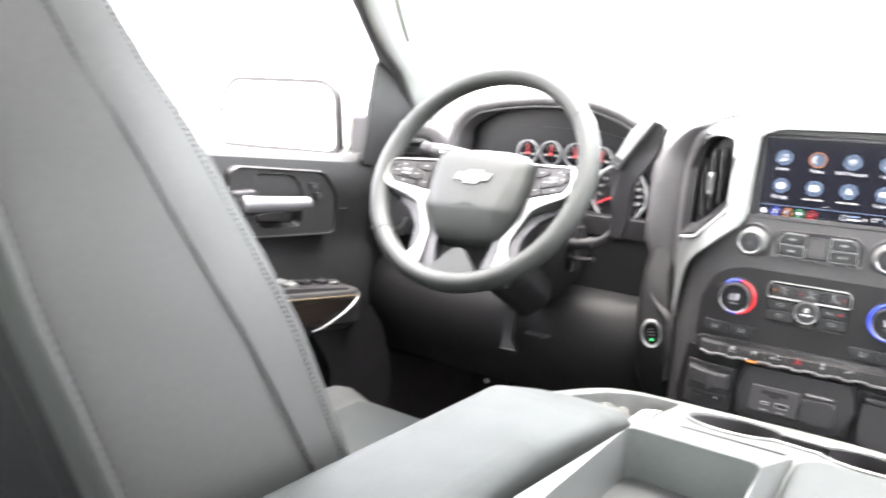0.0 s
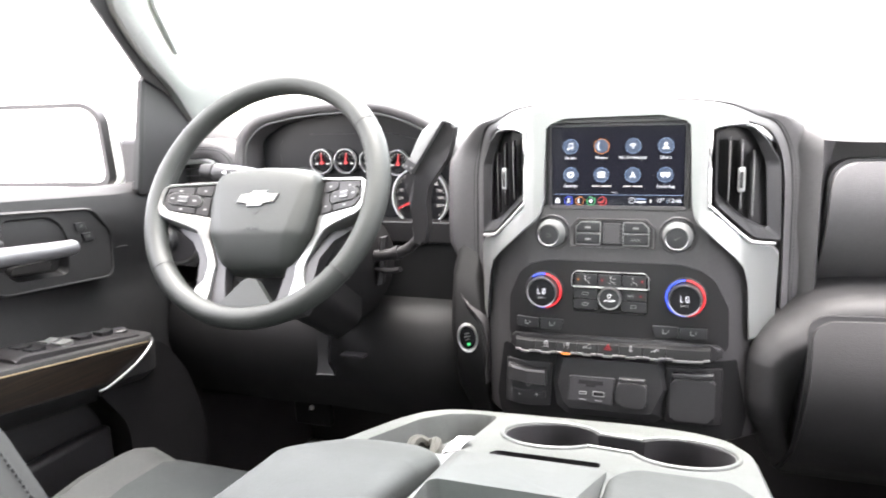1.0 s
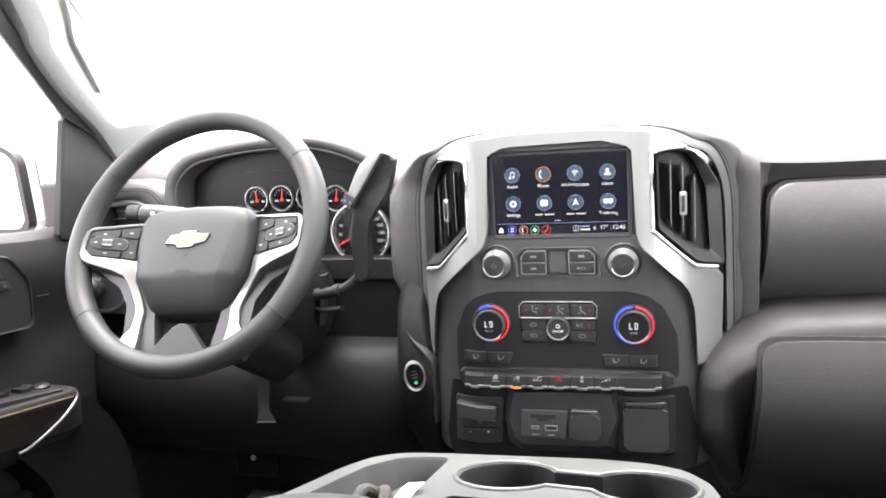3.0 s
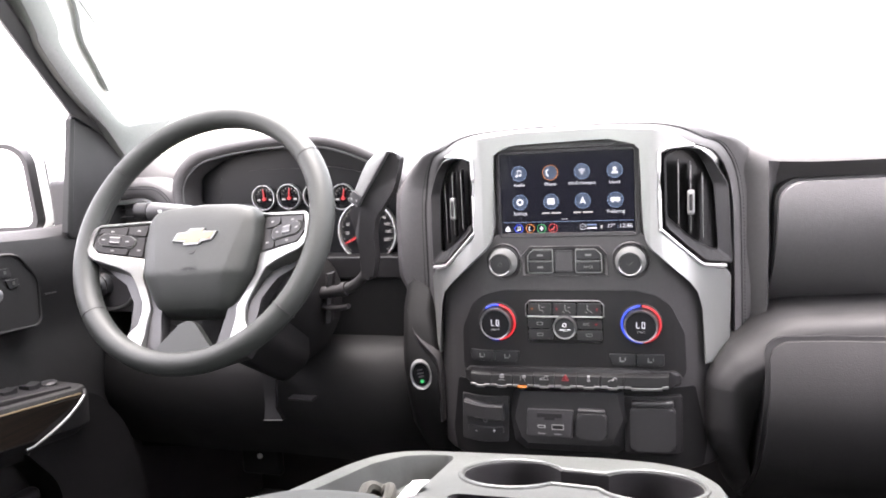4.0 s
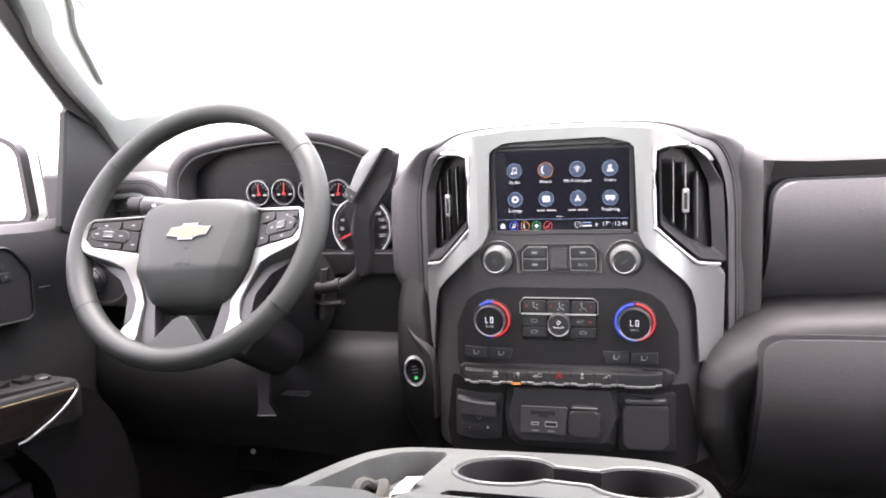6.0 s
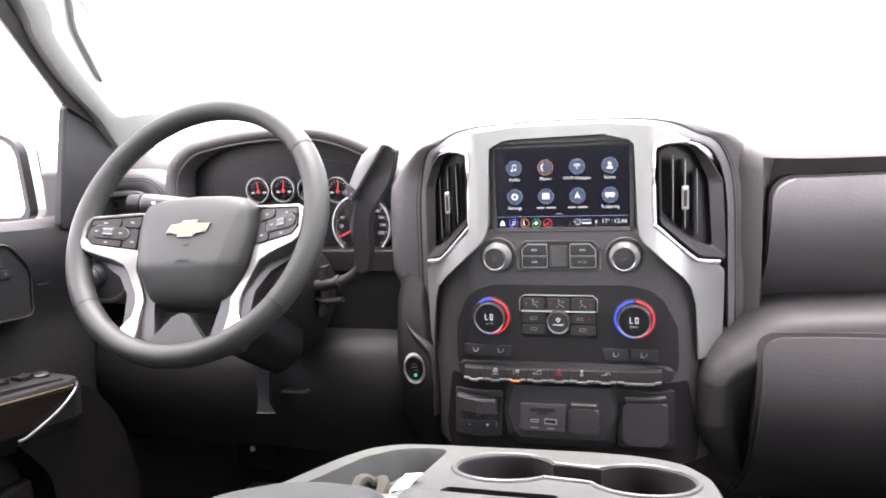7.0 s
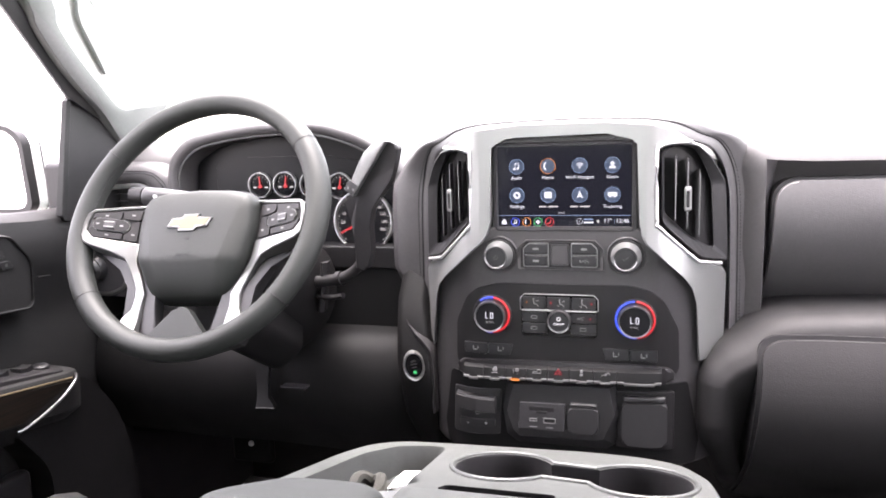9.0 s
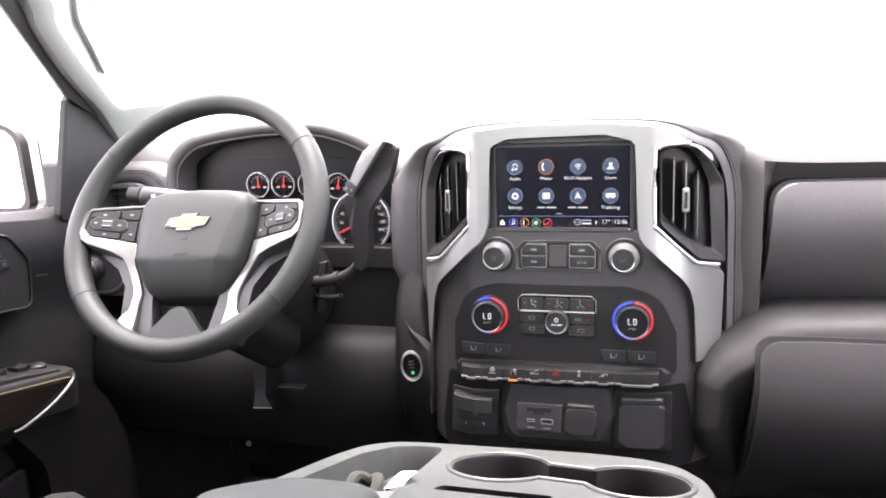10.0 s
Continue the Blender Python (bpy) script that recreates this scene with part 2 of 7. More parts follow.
def tube(path, r, n=10, closed=False, flat=1.0, bm=None):
    path = [Vector(p) for p in path]
    rings = []
    up = Vector((0, 0, 1))
    for i, p in enumerate(path):
        if closed:
            d = (path[(i + 1) % len(path)] - path[i - 1]).normalized()
        else:
            d = (path[min(i + 1, len(path) - 1)] - path[max(i - 1, 0)]).normalized()
        s = d.cross(up)
        if s.length < 1e-3:
            s = d.cross(Vector((0, 1, 0)))
        s.normalize()
        q = s.cross(d).normalized()
        rr = r(i / max(1, len(path) - 1)) if callable(r) else r
        rings.append([p + s * rr * math.cos(a) + q * rr * flat * math.sin(a) for a in (2 * math.pi * j / n for j in range(n))])
    if closed:
        rings.append(rings[0])
        bm = loft(rings, True, False, bm)
        bmesh.ops.remove_doubles(bm, verts=bm.verts, dist=1e-6)
        return bm
    return loft(rings, True, True, bm)


def lathe(profile, m, n=32, bm=None, sy=1.0, caps=True):
    """A turned shape: (radius, height) pairs about the z axis of the pose m."""
    rings = [[m @ Vector((r * math.cos(a), r * sy * math.sin(a), h)) for a in (2 * math.pi * j / n for j in range(n))] for r, h in profile]
    return loft(rings, True, caps, bm)


def facing(x, y, z, tilt=0):
    """A frame whose z axis points to the rear of the cab."""
    return pose(x, y, z, 90 + tilt, 0, 0)


def smooth_path(pts, n=6):
    """A rounded line through the given points."""
    pts = [Vector(p) for p in pts]
    out = []
    for i in range(len(pts) - 1):
        p0, p1, p2, p3 = pts[max(i - 1, 0)], pts[i], pts[i + 1], pts[min(i + 2, len(pts) - 1)]
        for j in range(n):
            t = j / n
            out.append(0.5 * (2 * p1 + (p2 - p0) * t + (2 * p0 - 5 * p1 + 4 * p2 - p3) * t * t + (3 * p1 - p0 - 3 * p2 + p3) * t ** 3))
    out.append(pts[-1])
    return out


def words(name, text, size, m, material, parent, align="CENTER"):
    """Printed writing in the pose m (x to the right, z out of the face)."""
    cu = bpy.data.curves.new(name, "FONT")
    cu.body, cu.size, cu.align_x, cu.align_y, cu.extrude = text, size, align, "CENTER", 0.0001
    tmp = bpy.data.objects.new(name, cu)
    scene.collection.objects.link(tmp)
    bpy.context.view_layer.update()
    me = bpy.data.meshes.new_from_object(tmp.evaluated_get(bpy.context.evaluated_depsgraph_get()))
    bpy.data.objects.remove(tmp)
    me.name = name
    me.materials.clear()
    me.materials.append(material)
    me.transform(root_matrix(parent).inverted() @ m)
    ob = new(name, me)
    ob.parent = parent
    return ob


def bow(x):
    """How far the convex centre stack falls away from its middle."""
    return 7.4 * max(0.0, abs(x) - 0.11) ** 2


def bend(bm):
    for s in (-1, 1):
        for i in range(9):
            c = s * (0.11 + 0.015 * i)
            bmesh.ops.bisect_plane(bm, geom=bm.verts[:] + bm.edges[:] + bm.faces[:], dist=1e-6, plane_co=(c, 0, 0), plane_no=(1, 0, 0))
    for v in bm.verts:
        v.co.y += bow(v.co.x)
    return bm


def belly(bm, z0, z1, depth):
    """Rolls a front panel away below its top edge."""
    for i in range(1, 36):
        bmesh.ops.bisect_plane(bm, geom=bm.verts[:] + bm.edges[:] + bm.faces[:], dist=1e-6, plane_co=(0, 0, z0 + (z1 - z0) * i / 36), plane_no=(0, 0, 1))
    for v in bm.verts:
        k = max(0.0, (z1 - v.co.z) / (z1 - z0))
        v.co.y += depth * (k * k - 0.25 * math.sin(math.pi * min(1, k)))
    return bm


def stitches(path, length=0.004, gap=0.003, r=0.0005):
    """A row of short thread stitches along a line, one mesh."""
    bm = bmesh.new()
    path = [Vector(p) for p in path]
    run, pos = [], 0.0
    for a, b in zip(path, path[1:]):
        d = (b - a).length
        while pos < d:
            s = a + (b - a) * (pos / d)
            e = s + (b - a).normalized() * length
            tube([s, e], r, 5, bm=bm)
            pos += length + gap
        pos -= d
    return bm

# ---- the cab: setting ----
def cab():
    solo("floor", rbox((-0.95, -2.0, 0.20), (0.95, 0.80, 0.25), 0), CARPET, "black carpeted cab floor", "floor", "structure")
    solo("wall_front", rbox((-0.92, 0.62, 0.25), (0.92, 0.66, 1.06), 0.004), BLACK, "black firewall behind the dashboard", "wall", "structure")
    solo("ceiling", rbox((-0.80, -2.0, 1.62), (0.80, -0.36, 1.66), 0.01), HEADLINER, "grey cloth headliner", "ceiling", "structure")
    solo("wall_east_rear", rbox((0.90, -2.0, 0.25), (0.95, -1.02, 1.03), 0.01), DOOR, "dark side wall behind the passenger door", "wall", "structure")
    solo("wall_east", rbox((0.90, -1.02, 0.25), (0.95, 0.62, 1.03), 0.01), DOOR, "dark passenger side door wall", "wall", "structure")
    solo("wall_west_kick", rbox((-0.95, 0.09, 0.25), (-0.90, 0.64, 1.10), 0.01), BLACK, "black kick panel ahead of the driver door", "wall", "structure")
    solo("wall_south", rbox((-0.90, -2.05, 0.25), (0.90, -2.0, 1.10), 0.01), DOOR, "dark rear cab wall below the back window", "wall", "structure")
    solo("wall_west", rbox((-0.95, -2.0, 0.25), (-0.90, -1.02, 1.03), 0.01), DOOR, "dark side wall behind the driver door", "wall", "structure")
    for nm, sd in (("window_2", -1), ("window_3", 1)):
        wd = solo(nm, loft([[(sd * 0.905, -1.88, 1.02), (sd * 0.905, -1.10, 1.02), (sd * 0.79, -1.10, 1.62), (sd * 0.79, -1.88, 1.62)], [(sd * 0.909, -1.88, 1.02), (sd * 0.909, -1.10, 1.02), (sd * 0.794, -1.10, 1.62), (sd * 0.794, -1.88, 1.62)]]), PRIVACY, "dark tinted rear side window", "window", "structure")
        wd.visible_shadow = True
    solo("window_4", rbox((-0.86, -2.03, 1.10), (0.86, -2.026, 1.64), 0), GLASS, "clear back window", "window", "structure")
    for nm, x0, x1, y0, y1 in (("wall_pillar_1", -0.93, -0.80, -1.12, -1.02), ("wall_pillar_2", 0.80, 0.93, -1.12, -1.02),
                               ("wall_pillar_3", -0.93, -0.80, -2.0, -1.85), ("wall_pillar_4", 0.80, 0.93, -2.0, -1.85)):
        s = -1 if x0 < 0 else 1
        bm = loft([[(s * (0.93 - k * 0.12), y0, z), (s * (0.93 - k * 0.12), y1, z), (s * (0.88 - k * 0.12), y1, z), (s * (0.88 - k * 0.12), y0, z)] for k, z in ((0, 1.03), (1, 1.62))])
        solo(nm, bm, PILLAR, "grey body pillar trim", "pillar", "structure")
    # front pillars: a dark outer channel and a pale inner trim that runs down to the dash
    for s, nm in ((-1, "front_pillar_trim"), (1, "front_pillar_trim")):
        tr = thing(nm, (s * 0.86, 0.25, 1.15), "pale grey moulded windshield pillar trim", "pillar trim", kind="structure")
        # front and rear edges of the trim band, from the roof down to the dash
        rear = smooth_path([(-0.735, -0.300, 1.64), (-0.772, -0.160, 1.49), (-0.808, -0.042, 1.349), (-0.816, -0.024, 1.318), (-0.827, 0.024, 1.271), (-0.837, 0.072, 1.233), (-0.848, 0.136, 1.190), (-0.857, 0.176, 1.151), (-0.866, 0.215, 1.110)], 4)
        fore = smooth_path([(-0.735, -0.235, 1.64), (-0.772, -0.100, 1.49), (-0.805, 0.006, 1.360), (-0.814, 0.021, 1.323), (-0.826, 0.073, 1.276), (-0.836, 0.126, 1.237), (-0.846, 0.188, 1.196), (-0.844, 0.245, 1.202), (-0.842, 0.330, 1.212)], 4)
        side = lambda p, dx=0.0: (-s * (p[0] + dx), p[1], p[2])
        rings = []
        for p, q in zip(rear, fore):
            mid = p.lerp(q, 0.5)
            rings.append([side(p, -0.03), side(p, -0.004), side(p.lerp(q, 0.06), 0.002), side(mid, 0.006), side(p.lerp(q, 0.92), 0.003), side(q, -0.003), side(q, -0.04)])
        part("trim_body", loft(rings), PILLAR, tr, angle=50)
        part("edge_line", tube([side(p.lerp(q, 0.03), 0.0012) for p, q in zip(rear, fore)], 0.0012, 6), CONSOLE, tr, "pale moulded edge")
        flange = []
        for q in fore[:27]:
            k = (1.64 - q.z) / 0.44
            flange.append([side(q, -0.002), side(q + Vector((-0.006, 0.05, 0.006)), 0), side(q + Vector((-0.016, 0.10 + 0.005 * k, 0.012)), 0), side(q + Vector((-0.05, 0.10, 0.012)), 0)])
        part("trim_flange", loft(flange), HEADLINER, tr, "pale flange beside the windshield")
        rows = []
        for k in range(15):
            t = k / 14
            z = 1.52 - 0.267 * t
            y = 0.053 + 0.92 * max(0.0, 1.340 - z) - 0.55 * max(0.0, z - 1.36)
            w = 0.060 * (1 - max(0.0, (t - 0.86) / 0.14) ** 2 * 0.6)
            rows.append([(-s * (-0.7935 + 0.25 * (z - 1.386) + d), y + w * u, z + 0.012 * u) for u, d in ((0, -0.004), (0.04, 0.001), (0.3, -0.002), (0.7, -0.007), (1, -0.014))])
        part("grip_recess", loft(rows, closed=False), RECESS, tr, "shaded hand grip recess")
        part("edge_seam", tube(smooth_path([(-s * -0.765, -0.090, 1.50), (-s * -0.798, 0.081, 1.369), (-s * -0.812, 0.152, 1.313), (-s * -0.829, 0.240, 1.245)], 6), 0.0009, 6), CONSOLE, tr, "fine seam along the windshield")
    # windshield: curved sheet, thin
    rows = []
    for j in range(9):
        k = j / 8
        rows.append([(x, (0.62 - 0.37 * (x / 0.86) ** 2) * (1 - k) + (-0.30 - 0.10 * (x / 0.74) ** 2) * k, 1.10 * (1 - k) + 1.63 * k)
                     for x in [(-0.87 + 0.12 * k) + i / 16 * 2 * (0.87 - 0.12 * k) for i in range(17)]])
    ws = solo("window_1", loft(rows, closed=False), GLASS, "curved clear windshield", "windshield", "structure")
    ws.visible_shadow = False


def door():
    d = thing("driver_door", (-0.90, -0.4, 0.3), "closed dark grey driver door with wood-look armrest trim", "car door")
    sec = [(-0.95, 0.30), (-0.95, 1.015), (-0.905, 1.022), (-0.885, 1.020), (-0.868, 1.008), (-0.861, 0.985), (-0.858, 0.955), (-0.868, 0.925), (-0.884, 0.875), (-0.884, 0.83),
           (-0.870, 0.80), (-0.872, 0.72), (-0.88, 0.45), (-0.89, 0.30)]
    ys = [-1.02, -0.8, -0.6, -0.4, -0.25, -0.12, -0.02, 0.05, 0.09, 0.11]
    rings = []
    for y in ys:
        k = max(0.0, (y + 0.02) / 0.13) ** 2
        rings.append([(x - (0.02 * k if x > -0.94 else 0), y, z + 0.075 * max(0.0, -y) * min(1.0, max(0.0, (z - 0.98) / 0.03))) for x, z in sec])
    part("door_panel", loft(rings), DOOR, d, "dark grey vinyl door skin")
    # triangular sail panel with the window channel
    sail = [(0.080, 1.212), (0.104, 1.226), (0.21, 1.175), (0.32, 1.13), (0.32, 1.00), (0.040, 1.00), (0.042, 1.02)]
    part("sail_panel", prism(rounded(sail, 0.008), -0.876, -0.866, "x", 0.003), FRAME, d, "black triangular corner trim")
    part("window_seal", prism(rounded([(0.073, 1.208), (0.083, 1.210), (0.043, 1.01), (0.031, 1.01)], 0.003), -0.872, -0.860, "x", 0.002), RUBBER, d)
    fr = [(-0.42, 1.635), (-0.27, 1.52), (-0.079, 1.343), (0.066, 1.214), (0.21, 1.15)]
    bm = loft([[(-0.868 + 0.25 * (z - 1.2), y + 0.006, z), (-0.857 + 0.25 * (z - 1.2), y, z), (-0.852 + 0.25 * (z - 1.2), y + 0.018, z + 0.010), (-0.855 + 0.25 * (z - 1.2), y + 0.026, z + 0.014), (-0.875 + 0.25 * (z - 1.2), y + 0.045, z + 0.034)] for y, z in fr])
    part("window_frame", bm, FRAME, d, "black window frame along the pillar")
    bm = loft([[(-0.895 + 0.25 * (z - 1.2), y, z), (-0.85 + 0.25 * (z - 1.2), y, z), (-0.85 + 0.25 * (z - 1.2), y - 0.0, z + 0.03), (-0.895 + 0.25 * (z - 1.2), y, z + 0.03)] for y, z in ((-0.42, 1.61), (-1.02, 1.62))])
    part("window_frame", bm, FRAME, d)
    # handle: raised lip, plate with a sunk bowl, bar on a dark pivot
    bez = rounded([(-0.308, 1.003), (-0.288, 1.010), (-0.085, 0.992), (-0.050, 0.948), (-0.055, 0.874), (-0.268, 0.889), (-0.312, 0.932)], 0.014, 5)
    bc = (-0.18, 0.942)
    big = [(bc[0] + (y - bc[0]) * 1.035, bc[1] + (z - bc[1]) * 1.07) for y, z in bez]
    rows = [[(-0.890, y, z) for y, z in big], [(-0.858, y, z) for y, z in big], [(-0.8525, bc[0] + (y - bc[0]) * 1.015, bc[1] + (z - bc[1]) * 1.03) for y, z in bez], [(-0.8535, y, z) for y, z in bez], [(-0.860, y, z) for y, z in bez]]
    part("handle_bezel", loft(rows, True, False), DOOR, d, "raised lip round the door handle", angle=50)
    bowl = rounded([(-0.252, 0.999), (-0.167, 0.993), (-0.146, 0.976), (-0.136, 0.946), (-0.142, 0.894), (-0.243, 0.902), (-0.262, 0.930)], 0.012, 4)
    bm = bmesh.new()
    es = []
    for pts in (bez, bowl):
        vs = [bm.verts.new((-0.8565, y, z)) for y, z in pts]
        es += [bm.edges.new((vs[k], vs[(k + 1) % len(vs)])) for k in range(len(vs))]
    bmesh.ops.triangle_fill(bm, use_beauty=True, edges=es)
    part("handle_plate", bm, DOOR, d, "smooth handle plate")
    bk = (-0.198, 0.945)
    bm = loft([[(-0.8565, y, z) for y, z in bowl], [(-0.8585, bk[0] + (y - bk[0]) * 0.97, bk[1] + (z - bk[1]) * 0.97) for y, z in bowl], [(-0.8715, bk[0] + (y - bk[0]) * 0.86, bk[1] + (z - bk[1]) * 0.88) for y, z in bowl]], True, False)
    bm.verts.ensure_lookup_table()
    n = len(bowl)
    bm.faces.new([bm.verts[2 * n + k] for k in range(n)])
    # blacker than the door skin: the bowl is too shallow to shade itself
    part("handle_bowl", bm, DARK, d, "hand recess with its shade painted black")
    hp = smooth_path([(-0.834, -0.302, 0.952), (-0.829, -0.285, 0.951), (-0.828, -0.22, 0.946), (-0.831, -0.165, 0.942), (-0.836, -0.148, 0.941)], 5)
    part("pull_handle", tube(hp, lambda k: (0.0150 - 0.0030 * k) * min(1, 0.55 + 6 * k, 0.7 + 6 * (1 - k)), 16), BAR, d, "satin silver pull handle")
    part("handle_pivot", rbox((-0.857, -0.313, 0.926), (-0.836, -0.264, 0.974), 0.007), BLACK, d, "dark pivot block")
    part("handle_lower", prism(rounded([(-0.250, 0.914), (-0.182, 0.910), (-0.176, 0.921), (-0.186, 0.926), (-0.246, 0.926)], 0.004), -0.866, -0.853, "x", 0.002), DOOR, d)
    for y, z in ((-0.111, 0.968), (-0.098, 0.949)):
        bt = part("lock_button", prism(rounded([(y - 0.013, z + 0.007), (y + 0.009, z + 0.006), (y + 0.013, z - 0.007), (y - 0.008, z - 0.007)], 0.002), -0.858, -0.8535, "x", 0.0012), BUTTON, d, "lock button")
        part("print_bar", rbox((-0.8536, y - 0.002, z - 0.002), (-0.8531, y + 0.003, z + 0.003), 0), CONSOLE, bt)
    skin = lambda z: -0.858 - 0.10 * max(0.0, z - 0.955) - 0.33 * max(0.0, 0.955 - z)
    cr = smooth_path([(skin(z), y, z) for y, z in ((-0.80, 1.002), (-0.55, 1.004), (-0.411, 1.000), (-0.385, 0.995), (-0.361, 0.985), (-0.340, 0.970), (-0.322, 0.955), (-0.306, 0.947), (-0.290, 0.943))], 5)
    part("crease", tube(cr, 0.0016, 6), BLACK, d, "dark crease below the padded sill")
    part("piping", tube([(x + 0.0006, y, z + 0.003) for x, y, z in cr], 0.0016, 6), CONSOLE, d, "pale piping along the crease")
    # armrest with wood strip, switches and bright edge
    top = lambda y: 0.764 - 0.128 * (y + 0.046)
    sect = lambda y, w: [(-0.875, y, top(y) - 0.11), (-0.79 - 0.045, y, top(y) - 0.10), (-0.79 - 0.004, y, top(y) - 0.062 * w), (-0.79, y, top(y) - 0.012), (-0.797, y, top(y) - 0.001), (-0.81, y, top(y) + 0.002), (-0.875, y, top(y) + 0.004)]
    part("armrest", loft([sect(y, 1) for y in (-1.0, -0.7, -0.45, -0.3, -0.2, -0.12, -0.06)] + [[(a if a < -0.87 else a - 0.012, -0.030, c) for a, b, c in sect(-0.035, 1)]]), DOOR, d, "padded armrest")
    wood = loft([[(-0.7895, y, t - 0.008), (-0.7870, y, t - 0.012), (-0.7905, y, t - 0.058 + max(0, (y + 0.16)) * 0.42), (-0.796, y, t - 0.060 + max(0, (y + 0.16)) * 0.42)] for y, t in [(y, top(y)) for y in (-1.0, -0.6, -0.4, -0.25, -0.16, -0.10, -0.06)]])
    part("wood_strip", wood, WOOD, d, "dark brown wood-grain strip")
    edge = smooth_path([(-0.7885, -0.052, 0.764), (-0.786, -0.058, 0.752), (-0.787, -0.095, 0.730), (-0.790, -0.150, 0.712), (-0.795, -0.17, 0.709)], 6)
    part("bright_edge", tube(edge, 0.0024, 8), SPOKE, d, "curved bright metal edge")
    gold = [(-0.7885, y, top(y) - 0.007) for y in (-1.0, -0.5, -0.2, -0.06)]
    part("bright_edge", tube(gold, 0.0014, 6), WARM, d, "thin warm metal line")
    # forward lower swell of the door below the armrest
    low = rounded([(-0.17, 0.715), (-0.06, 0.755), (0.00, 0.74), (0.06, 0.66), (0.09, 0.55), (0.09, 0.32), (-0.10, 0.32), (-0.10, 0.62)], 0.03, 5)
    # blacker than the door skin, to paint the low shade under the armrest
    part("door_swell", prism(low, -0.89, -0.812, "x", 0.02, 4), DARK, d, "rounded speaker swell with shade painted in")
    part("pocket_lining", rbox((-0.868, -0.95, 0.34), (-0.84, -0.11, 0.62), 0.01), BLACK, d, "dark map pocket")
    bm = loft([[(-0.872, y, top(y) + 0.002), (-0.806, y, top(y) + 0.001), (-0.807, y, top(y) + h), (-0.812, y, top(y) + h + 0.003), (-0.872, y, top(y) + h + 0.006)] for y, h in ((-0.300, 0.004), (-0.288, 0.010), (-0.18, 0.008), (-0.06, 0.004))])
    panel = part("switch_panel", bm, BLACK, d, "black window switch panel")
    for i, y in enumerate((-0.255, -0.205, -0.155, -0.110)):
        t = top(y) + 0.004
        for x in ((-0.850, -0.822) if i < 2 else (-0.836,)):
            bm = loft([[(x - 0.010, yy, t + h - 0.004), (x + 0.010, yy, t + h - 0.004), (x + 0.010, yy, t + h + 0.004), (x - 0.010, yy, t + h + 0.004)] for yy, h in ((y - 0.012, 0.010), (y, 0.0075), (y + 0.012, 0.010))])
            part("window_switch", bm, SILVER if i == 1 else BUTTON, panel, "window switch")
    part("mirror_control", lathe([(0.014, 0), (0.014, 0.006), (0.010, 0.009), (0.006, 0.009)], pose(-0.836, -0.075, top(-0.075) + 0.006), 20), BUTTON, panel, "round mirror control")
    # vertical joint at the front of the door skin
    part("joint_line", tube([(-0.8655, -0.005, 0.915), (-0.8645, -0.03, 0.917)], 0.0015, 6), BLACK, d)


def side_mirror():
    m = thing("side_mirror", (-1.15, 0.12, 1.0), "large black-rimmed rectangular door mirror outside the driver window", "side mirror")
    out = rounded([(-1.385, 1.005), (-0.985, 1.008), (-0.995, 1.150), (-1.03, 1.172), (-1.33, 1.174), (-1.375, 1.14)], 0.025, 5)
    inn = rounded([(-1.3740, 1.0145), (-0.9960, 1.0175), (-1.0050, 1.1430), (-1.034, 1.1630), (-1.3265, 1.1650), (-1.3640, 1.1330)], 0.022, 5)
    part("rim", ring_plate(out, inn, 0.115, 0.096), BLACK, m, "black mirror rim")
    part("mirror_glass", prism(inn, 0.112, 0.0985), MIRROR, m, "mirror glass")
    k = len(out)
    rings = [[(x, 0.113, z) for x, z in out]]
    for f, y in ((0.985, 0.138), (0.985, 0.19), (0.965, 0.23), (0.90, 0.262), (0.74, 0.285)):
        rings.append([(-1.18 + (x + 1.18) * f, y, 1.09 + (z - 1.09) * f) for x, z in out])
    part("housing", loft(rings), PAINT, m, "pale painted mirror shell", angle=50)
    arm = [[(x, y0, z0), (x, y0 + 0.022, z1 * 0.5 + z0 * 0.5), (x, y0 + 0.045, z1 - 0.012), (x, y0 + 0.065, z1), (x, y0 + 0.10, z1), (x, y0 + 0.10, z0)] for x, y0, z0, z1 in ((-1.04, 0.135, 1.004, 1.158), (-1.00, 0.136, 1.004, 1.150), (-0.955, 0.142, 1.000, 1.135), (-0.915, 0.150, 0.995, 1.110))]
    part("arm", loft(arm), PAINT, m, "pale painted mirror arm", angle=50)
    seam = [(-1.18 + (x + 1.18) * 0.988, 0.140, 1.09 + (z - 1.09) * 0.988) for x, z in out if x > -1.05]
    part("joint", tube(sorted(seam, key=lambda p: p[2]), 0.0011, 6), RUBBER, m, "dark joint round the shell")


# ---- dashboard ----
SX = -0.003   # middle of the centre stack


def crown(z):
    """Height of the stack's flattened top arch."""
    return z - 0.011 * min(1.0, max(0.0, (z - 1.106) / 0.02))


